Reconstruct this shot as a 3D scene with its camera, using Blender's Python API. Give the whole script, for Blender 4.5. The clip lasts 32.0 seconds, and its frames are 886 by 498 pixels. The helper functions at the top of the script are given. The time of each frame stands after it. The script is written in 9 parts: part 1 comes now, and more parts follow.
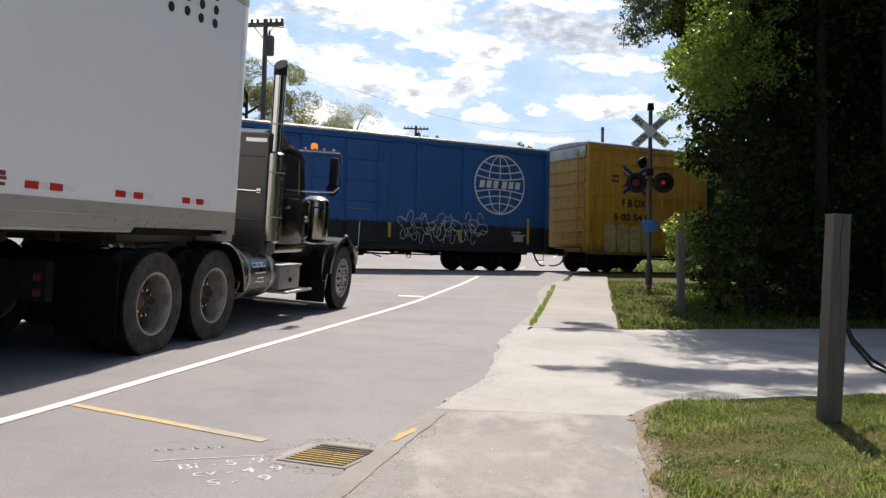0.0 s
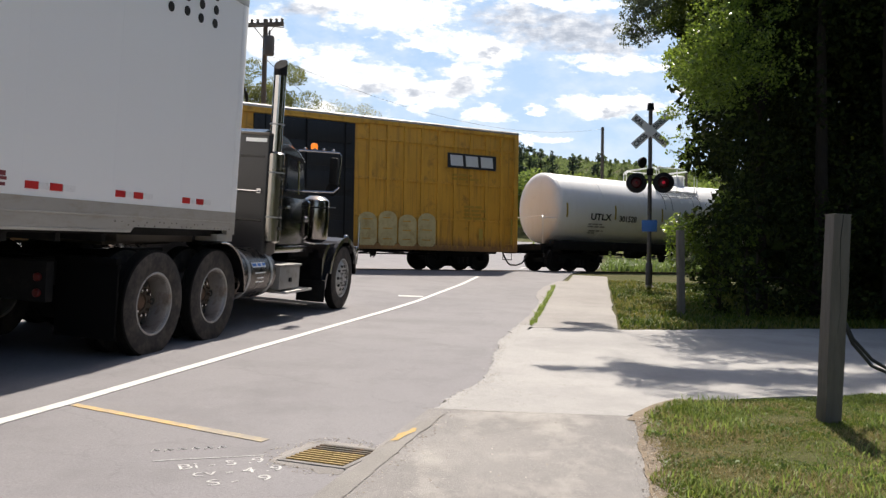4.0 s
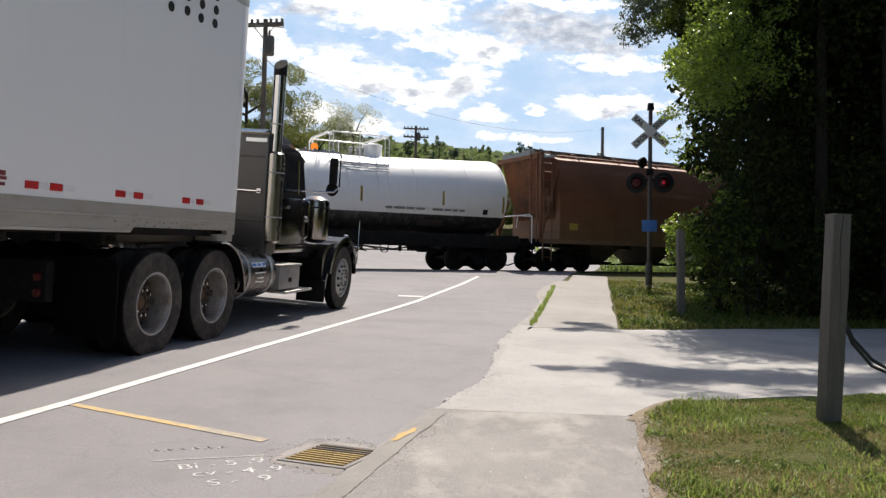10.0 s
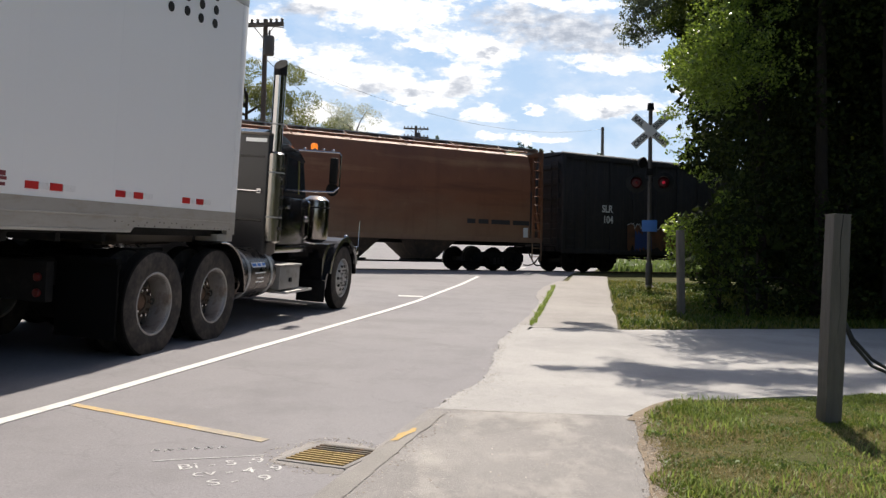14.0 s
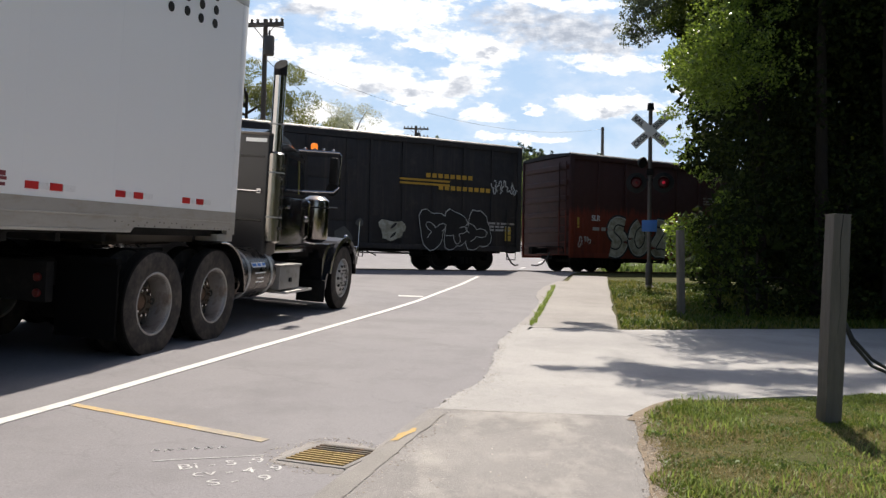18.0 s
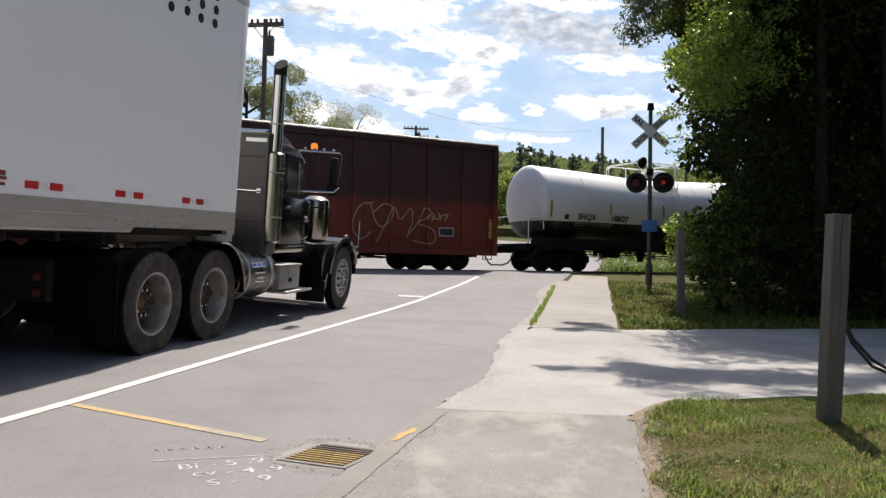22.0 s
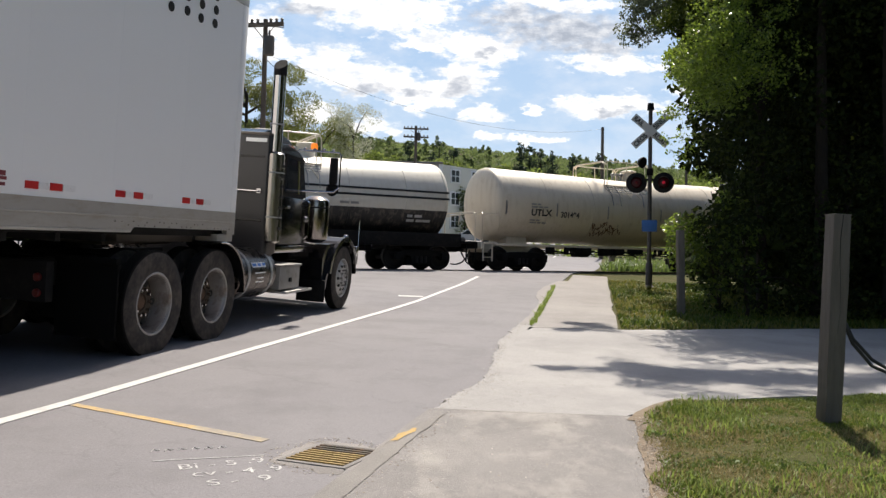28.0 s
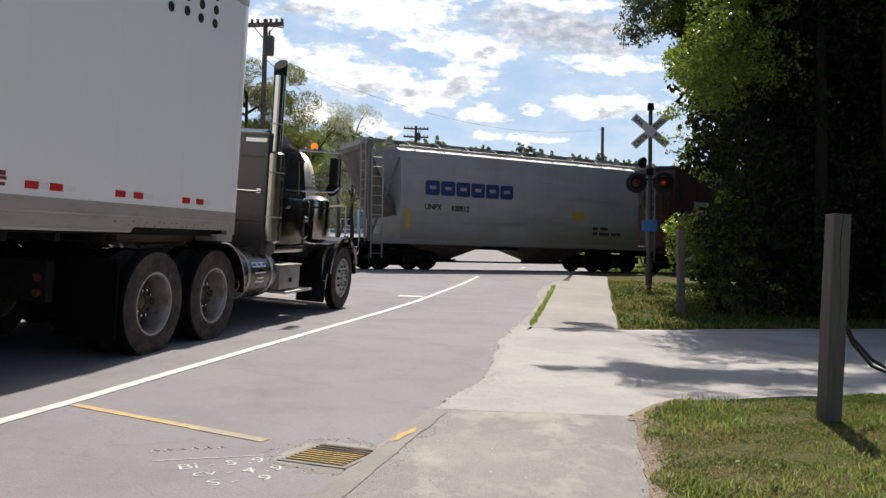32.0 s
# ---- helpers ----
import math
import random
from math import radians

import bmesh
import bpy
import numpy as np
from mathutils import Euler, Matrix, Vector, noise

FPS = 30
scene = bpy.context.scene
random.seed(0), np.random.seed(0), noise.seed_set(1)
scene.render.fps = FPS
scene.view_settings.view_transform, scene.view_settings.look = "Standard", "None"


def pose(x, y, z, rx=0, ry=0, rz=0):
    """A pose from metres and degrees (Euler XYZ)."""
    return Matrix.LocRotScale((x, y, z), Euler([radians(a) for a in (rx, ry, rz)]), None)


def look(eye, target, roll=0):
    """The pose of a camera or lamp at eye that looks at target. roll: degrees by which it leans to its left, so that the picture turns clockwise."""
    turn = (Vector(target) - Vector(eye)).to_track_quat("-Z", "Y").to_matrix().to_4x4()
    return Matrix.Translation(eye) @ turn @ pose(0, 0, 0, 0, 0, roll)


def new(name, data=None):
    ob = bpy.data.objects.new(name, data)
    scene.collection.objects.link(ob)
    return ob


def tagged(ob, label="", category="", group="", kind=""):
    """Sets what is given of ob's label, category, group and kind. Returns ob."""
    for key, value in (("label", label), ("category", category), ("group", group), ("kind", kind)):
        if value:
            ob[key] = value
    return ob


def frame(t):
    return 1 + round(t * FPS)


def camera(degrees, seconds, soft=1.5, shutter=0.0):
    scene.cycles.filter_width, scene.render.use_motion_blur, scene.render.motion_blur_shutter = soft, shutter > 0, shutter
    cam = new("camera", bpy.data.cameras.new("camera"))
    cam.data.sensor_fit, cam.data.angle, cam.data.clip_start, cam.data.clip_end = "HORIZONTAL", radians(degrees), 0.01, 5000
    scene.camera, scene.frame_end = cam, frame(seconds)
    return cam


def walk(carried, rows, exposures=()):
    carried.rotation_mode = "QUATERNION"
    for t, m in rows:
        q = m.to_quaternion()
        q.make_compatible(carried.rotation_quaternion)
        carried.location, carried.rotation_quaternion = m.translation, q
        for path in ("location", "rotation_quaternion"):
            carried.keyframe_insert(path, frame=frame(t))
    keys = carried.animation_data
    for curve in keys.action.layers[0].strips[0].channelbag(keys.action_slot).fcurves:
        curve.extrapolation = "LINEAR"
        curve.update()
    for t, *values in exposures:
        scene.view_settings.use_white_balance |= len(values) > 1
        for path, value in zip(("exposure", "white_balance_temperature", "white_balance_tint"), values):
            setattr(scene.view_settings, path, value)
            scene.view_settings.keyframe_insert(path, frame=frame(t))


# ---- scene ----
# camera: fixed on its tripod beside the road
cam = camera(58.49, 32.0, soft=1.4)
EYE = pose(0, 0, 0.22, 91.1, 0, 0) @ pose(0, 0, 0, 0, 0, 0.9)
walk(cam, [(0, EYE), (32, EYE)], exposures=[(0, 0.6, 6840, 10), (3.5, 0.58, 6840, 10), (14, 0.5, 6840, 10), (22, 0.52, 6840, 10), (32, 0.42, 6840, 10)])

# ---- daylight: high sun ahead of the camera, broken clouds ----
SUN_AZ, SUN_EL = radians(14.5), radians(57)
world = bpy.data.worlds.new("sky")
scene.world = world
world.use_nodes = True
wn = world.node_tree
sky_node = wn.nodes.new("ShaderNodeTexSky")
sky_node.sky_type = "NISHITA"
sky_node.sun_disc = False
sky_node.sun_elevation = SUN_EL
sky_node.sun_rotation = SUN_AZ
sky_node.dust_density = 2.0
wn.nodes["Background"].inputs["Strength"].default_value = 0.106
wn.links.new(sky_node.outputs[0], wn.nodes["Background"].inputs["Color"])
sun = new("sun", bpy.data.lights.new("sun", "SUN"))
sun.data.energy, sun.data.angle, sun.data.color = 5.0, radians(0.6), (1.0, 0.95, 0.87)
sun_dir = Vector((math.sin(SUN_AZ) * math.cos(SUN_EL), math.cos(SUN_AZ) * math.cos(SUN_EL), math.sin(SUN_EL)))
sun.matrix_world = look(sun_dir * 60, (0, 0, 0))


# ---- materials ----
class Net:
    """A small wrapper round a material's nodes."""

    def __init__(self, name):
        self.m = bpy.data.materials.new(name)
        self.m.use_nodes = True
        self.t = self.m.node_tree
        self.bsdf = self.t.nodes["Principled BSDF"]
        self.out = self.t.nodes["Material Output"]

    def node(self, kind, **values):
        n = self.t.nodes.new(kind)
        for k, v in values.items():
            n.inputs[k.replace("_", " ")].default_value = v
        return n

    def link(self, a, b):
        self.t.links.new(a, b)

    def coords(self, scale=(1, 1, 1), kind="Object"):
        c = self.t.nodes.new("ShaderNodeTexCoord")
        m = self.t.nodes.new("ShaderNodeMapping")
        m.inputs["Scale"].default_value = scale
        self.link(c.outputs[kind], m.inputs[0])
        return m.outputs[0]

    def noise(self, scale, detail=4, rough=0.55, vec=None):
        n = self.node("ShaderNodeTexNoise", Scale=scale, Detail=detail, Roughness=rough)
        if vec is not None:
            self.link(vec, n.inputs["Vector"])
        return n.outputs["Fac"]

    def ramp(self, fac, stops, ease="LINEAR"):
        r = self.t.nodes.new("ShaderNodeValToRGB")
        r.color_ramp.interpolation = ease
        e = r.color_ramp.elements
        while len(e) < len(stops):
            e.new(0.5)
        for el, (p, c) in zip(e, stops):
            el.position = p
            el.color = (*c, 1) if len(c) == 3 else c
        self.link(fac, r.inputs[0])
        return r.outputs[0]

    def mix(self, fac, a, b, how="MIX"):
        n = self.t.nodes.new("ShaderNodeMix")
        n.data_type, n.blend_type = "RGBA", how
        for value, i in ((fac, 0), (a, 6), (b, 7)):
            if hasattr(value, "is_linked"):
                self.link(value, n.inputs[i])
            elif i == 0:
                n.inputs[0].default_value = value
            else:
                n.inputs[i].default_value = (*value, 1)
        return n.outputs[2]

    def math(self, how, a, b=0.0, c=0.0, clamp=False):
        n = self.t.nodes.new("ShaderNodeMath")
        n.operation, n.use_clamp = how, clamp
        for i, value in enumerate((a, b, c)):
            if hasattr(value, "is_linked"):
                self.link(value, n.inputs[i])
            else:
                n.inputs[i].default_value = value
        return n.outputs[0]

    def bump(self, fac, strength, distance=0.01):
        b = self.node("ShaderNodeBump", Strength=strength, Distance=distance)
        self.link(fac, b.inputs["Height"])
        self.link(b.outputs[0], self.bsdf.inputs["Normal"])

    def color(self, c):
        if hasattr(c, "is_linked"):
            self.link(c, self.bsdf.inputs["Base Color"])
        else:
            self.bsdf.inputs["Base Color"].default_value = (*c, 1)

    def done(self, rough=0.6, metal=0.0, spec=0.5):
        if hasattr(rough, "is_linked"):
            self.link(rough, self.bsdf.inputs["Roughness"])
        else:
            self.bsdf.inputs["Roughness"].default_value = rough
        self.bsdf.inputs["Metallic"].default_value = metal
        self.bsdf.inputs["Specular IOR Level"].default_value = spec
        return self.m


def shade(c, k):
    return tuple(min(1, v * k) for v in c)


def worn(name, c, rough=0.6, metal=0.0, var=0.25, fine=18.0, broad=1.3, bump=0.15, dirt=None, dirt_amount=0.5, stretch=(1, 1, 1), spec=0.5):
    """A surface with grain and broad stains; dirt is a second colour that lies in patches."""
    n = Net(name)
    v = n.coords(stretch)
    big, small = n.noise(broad, 5, 0.6, v), n.noise(fine, 4, 0.6, v)
    col = n.mix(big, shade(c, 1 - var), shade(c, 1 + var))
    col = n.mix(n.math("MULTIPLY", small, 0.5), col, shade(c, 1 - var * 0.8))
    if dirt:
        mask = n.ramp(n.noise(broad * 1.7, 6, 0.7, v), [(0.62 - dirt_amount * 0.3, (0, 0, 0)), (0.8 - dirt_amount * 0.2, (1, 1, 1))])
        col = n.mix(n.math("MULTIPLY", mask, 0.85), col, dirt)
    n.color(col)
    if bump:
        n.bump(small, bump)
    return n.done(n.math("MULTIPLY_ADD", small, 0.2, rough - 0.1, True), metal, spec)


def rail_paint(name, c, dirt, streak=0.5, low=None, low_z=0.0, rough=0.55, fade=0.25, ragged=0.6):
    """Old car paint: streaks that run down, rusty patches, and, with low, a second coat below low_z."""
    n = Net(name)
    v = n.coords((6, 6, 0.35))
    w = n.coords()
    col = n.mix(n.noise(0.7, 5, 0.6, w), shade(c, 1 - fade), shade(c, 1 + fade))
    if low:
        sep = n.t.nodes.new("ShaderNodeSeparateXYZ")
        n.link(w, sep.inputs[0])
        edge = n.math("MULTIPLY_ADD", n.noise(1.6, 5, 0.6, v), ragged, sep.outputs[2])
        under = n.math("MULTIPLY_ADD", edge, -3.0 / ragged, 3.0 / ragged * (low_z + ragged / 2) + 0.5, True)
        col = n.mix(under, col, low)
    drip = n.ramp(n.noise(1.2, 5, 0.65, v), [(0.5, (0, 0, 0)), (0.78, (1, 1, 1))])
    spot = n.ramp(n.noise(2.1, 7, 0.7, w), [(0.56, (0, 0, 0)), (0.7, (1, 1, 1))])
    both = n.math("MAXIMUM", n.math("MULTIPLY", drip, streak), n.math("MULTIPLY", spot, streak * 0.8))
    col = n.mix(both, col, dirt)
    n.color(col)
    n.bump(n.noise(9, 4, 0.6, w), 0.12, 0.02)
    return n.done(n.math("MULTIPLY_ADD", n.noise(4, 4, 0.6, w), 0.3, rough - 0.15, True))


def grimed(name, c, tan, dark, dust, dust_z=2.0, soft=1.6):
    """Hopper paint with long level bands of rust and pale dust, thickest where the wheels throw it up."""
    n = Net(name)
    w = n.coords()
    band = n.noise(1.0, 5, 0.6, n.coords((0.12, 0.4, 1.5)))
    col = n.ramp(band, [(0.32, dark), (0.47, c), (0.6, c), (0.72, tan)])
    patch = n.ramp(n.noise(0.45, 6, 0.65, w), [(0.45, (0, 0, 0)), (0.7, (1, 1, 1))])
    col = n.mix(n.math("MULTIPLY", patch, 0.6), col, dark)
    spots = n.ramp(n.noise(2.6, 7, 0.7, w), [(0.6, (0, 0, 0)), (0.72, (1, 1, 1))])
    col = n.mix(n.math("MULTIPLY", spots, 0.4), col, tan)
    sep = n.t.nodes.new("ShaderNodeSeparateXYZ")
    n.link(w, sep.inputs[0])
    cloud = n.math("MULTIPLY_ADD", n.noise(0.9, 6, 0.65, n.coords((0.35, 1, 1))), -2.4, sep.outputs[2])
    thick = n.math("MULTIPLY_ADD", cloud, -1.0 / soft, (dust_z - 1.2) / soft + 0.5, True)
    col = n.mix(n.math("MULTIPLY", thick, 0.75), col, dust)
    streak = n.ramp(n.noise(1.1, 5, 0.65, n.coords((5, 5, 0.3))), [(0.52, (0, 0, 0)), (0.8, (1, 1, 1))])
    col = n.mix(n.math("MULTIPLY", streak, 0.35), col, dark)
    n.color(col)
    n.bump(n.noise(7, 4, 0.6, w), 0.12, 0.02)
    return n.done(0.6)


def plain(name, c, rough=0.5, metal=0.0, spec=0.5):
    n = Net(name)
    n.color(n.mix(n.noise(6, 3, 0.5, n.coords()), shade(c, 0.88), shade(c, 1.1)))
    return n.done(rough, metal, spec)


def glow(name, c, strength, base=None):
    n = Net(name)
    n.color(base or c)
    n.bsdf.inputs["Emission Color"].default_value = (*c, 1)
    n.bsdf.inputs["Emission Strength"].default_value = strength
    return n.done(0.35)


def asphalt(name, c, warm, crack=0.0, fine=120.0, speck=0.45, sand=None):
    n = Net(name)
    w = n.coords()
    col = n.mix(n.ramp(n.noise(0.35, 6, 0.65, w), [(0.3, (0, 0, 0)), (0.7, (1, 1, 1))]), c, warm)
    grit = n.noise(fine, 3, 0.7, w)
    col = n.mix(n.math("MULTIPLY", n.ramp(grit, [(0.35, (1, 1, 1)), (0.5, (0, 0, 0))]), speck), col, shade(c, 0.5))
    col = n.mix(n.math("MULTIPLY", n.ramp(grit, [(0.6, (0, 0, 0)), (0.7, (1, 1, 1))]), speck), col, shade(warm, 1.7))
    stain = n.ramp(n.noise(1.1, 7, 0.7, w), [(0.48, (0, 0, 0)), (0.72, (1, 1, 1))])
    col = n.mix(n.math("MULTIPLY", stain, 0.5), col, shade(c, 0.68))
    if sand:
        drift = n.ramp(n.noise(1.3, 7, 0.62, n.coords((1.3, 0.8, 1))), [(0.5, (0, 0, 0)), (0.64, (1, 1, 1))])
        col = n.mix(n.math("MULTIPLY", drift, 0.6), col, sand)
        grain = n.ramp(n.noise(fine * 0.5, 4, 0.75, w), [(0.6, (0, 0, 0)), (0.68, (1, 1, 1))])
        col = n.mix(n.math("MULTIPLY", grain, 0.55), col, shade(sand, 1.35))
    if crack:
        vor = n.t.nodes.new("ShaderNodeTexVoronoi")
        vor.feature = "DISTANCE_TO_EDGE"
        vor.inputs["Scale"].default_value = 0.55
        wob = n.t.nodes.new("ShaderNodeVectorMath")
        nz = n.node("ShaderNodeTexNoise", Scale=2.5, Detail=5)
        n.link(w, nz.inputs["Vector"])
        n.link(w, wob.inputs[0])
        sc = n.t.nodes.new("ShaderNodeVectorMath")
        sc.operation = "SCALE"
        sc.inputs["Scale"].default_value = 0.7
        n.link(nz.outputs["Color"], sc.inputs[0])
        n.link(sc.outputs[0], wob.inputs[1])
        n.link(wob.outputs[0], vor.inputs["Vector"])
        line = n.math("LESS_THAN", vor.outputs["Distance"], 0.006)
        col = n.mix(n.math("MULTIPLY", line, crack), col, shade(c, 0.35))
    n.color(col)
    n.bump(grit, 0.55, 0.006)
    return n.done(0.88, 0, 0.3)


def leafy(name, c1, c2, c3, through_light=0.35, rough=0.55, spec=0.35, stops=(0.0, 0.5, 1.0)):
    n = Net(name)
    g = n.t.nodes.new("ShaderNodeNewGeometry")
    col = n.ramp(g.outputs["Random Per Island"], [(p, c) for p, c in zip(stops, (c1, c2, c3))])
    patch = n.noise(0.6, 3, 0.5, n.coords())
    col = n.mix(n.math("MULTIPLY", patch, 0.5), col, c1)
    n.color(col)
    n.done(rough, 0, spec)
    tr = n.t.nodes.new("ShaderNodeBsdfTranslucent")
    n.link(n.mix(0.5, col, c3), tr.inputs[0])
    mx = n.t.nodes.new("ShaderNodeMixShader")
    mx.inputs[0].default_value = through_light
    n.link(n.bsdf.outputs[0], mx.inputs[1])
    n.link(tr.outputs[0], mx.inputs[2])
    n.link(mx.outputs[0], n.out.inputs[0])
    return n.m


def turf(name, green, lush, straw, spread=1.4, dry_from=0.44):
    """Blades that change from green to straw in patches."""
    n = Net(name)
    g = n.t.nodes.new("ShaderNodeNewGeometry")
    rnd = g.outputs["Random Per Island"]
    col = n.mix(rnd, green, lush)
    dry = n.math("ADD", n.noise(spread, 5, 0.65, n.coords()), n.math("MULTIPLY", n.math("SUBTRACT", rnd, 0.5), 0.22))
    col = n.mix(n.ramp(dry, [(dry_from, (0, 0, 0)), (dry_from + 0.16, (1, 1, 1))]), col, straw)
    n.color(col)
    n.done(0.6, 0, 0.3)
    tr = n.t.nodes.new("ShaderNodeBsdfTranslucent")
    n.link(col, tr.inputs[0])
    mx = n.t.nodes.new("ShaderNodeMixShader")
    mx.inputs[0].default_value = 0.4
    n.link(n.bsdf.outputs[0], mx.inputs[1])
    n.link(tr.outputs[0], mx.inputs[2])
    n.link(mx.outputs[0], n.out.inputs[0])
    return n.m


def meadow(name):
    n = Net(name)
    w = n.coords()
    a = n.noise(0.8, 6, 0.65, w)
    b = n.noise(14, 4, 0.7, w)
    col = n.ramp(a, [(0.35, (0.05, 0.066, 0.018)), (0.5, (0.085, 0.08, 0.034)), (0.68, (0.16, 0.125, 0.075))])
    col = n.mix(n.ramp(n.noise(45, 4, 0.7, w), [(0.4, (0, 0, 0)), (0.62, (1, 1, 1))]), col, (0.05, 0.052, 0.018))
    col = n.mix(n.math("MULTIPLY", b, 0.4), col, (0.05, 0.06, 0.016))
    n.color(col)
    n.bump(b, 0.8, 0.03)
    return n.done(0.95, 0, 0.1)


def bark(name, c):
    n = Net(name)
    v = n.coords((9, 9, 1.2))
    f = n.noise(2.0, 6, 0.7, v)
    n.color(n.mix(f, shade(c, 0.45), shade(c, 1.4)))
    n.bump(f, 0.7, 0.02)
    return n.done(0.9, 0, 0.2)


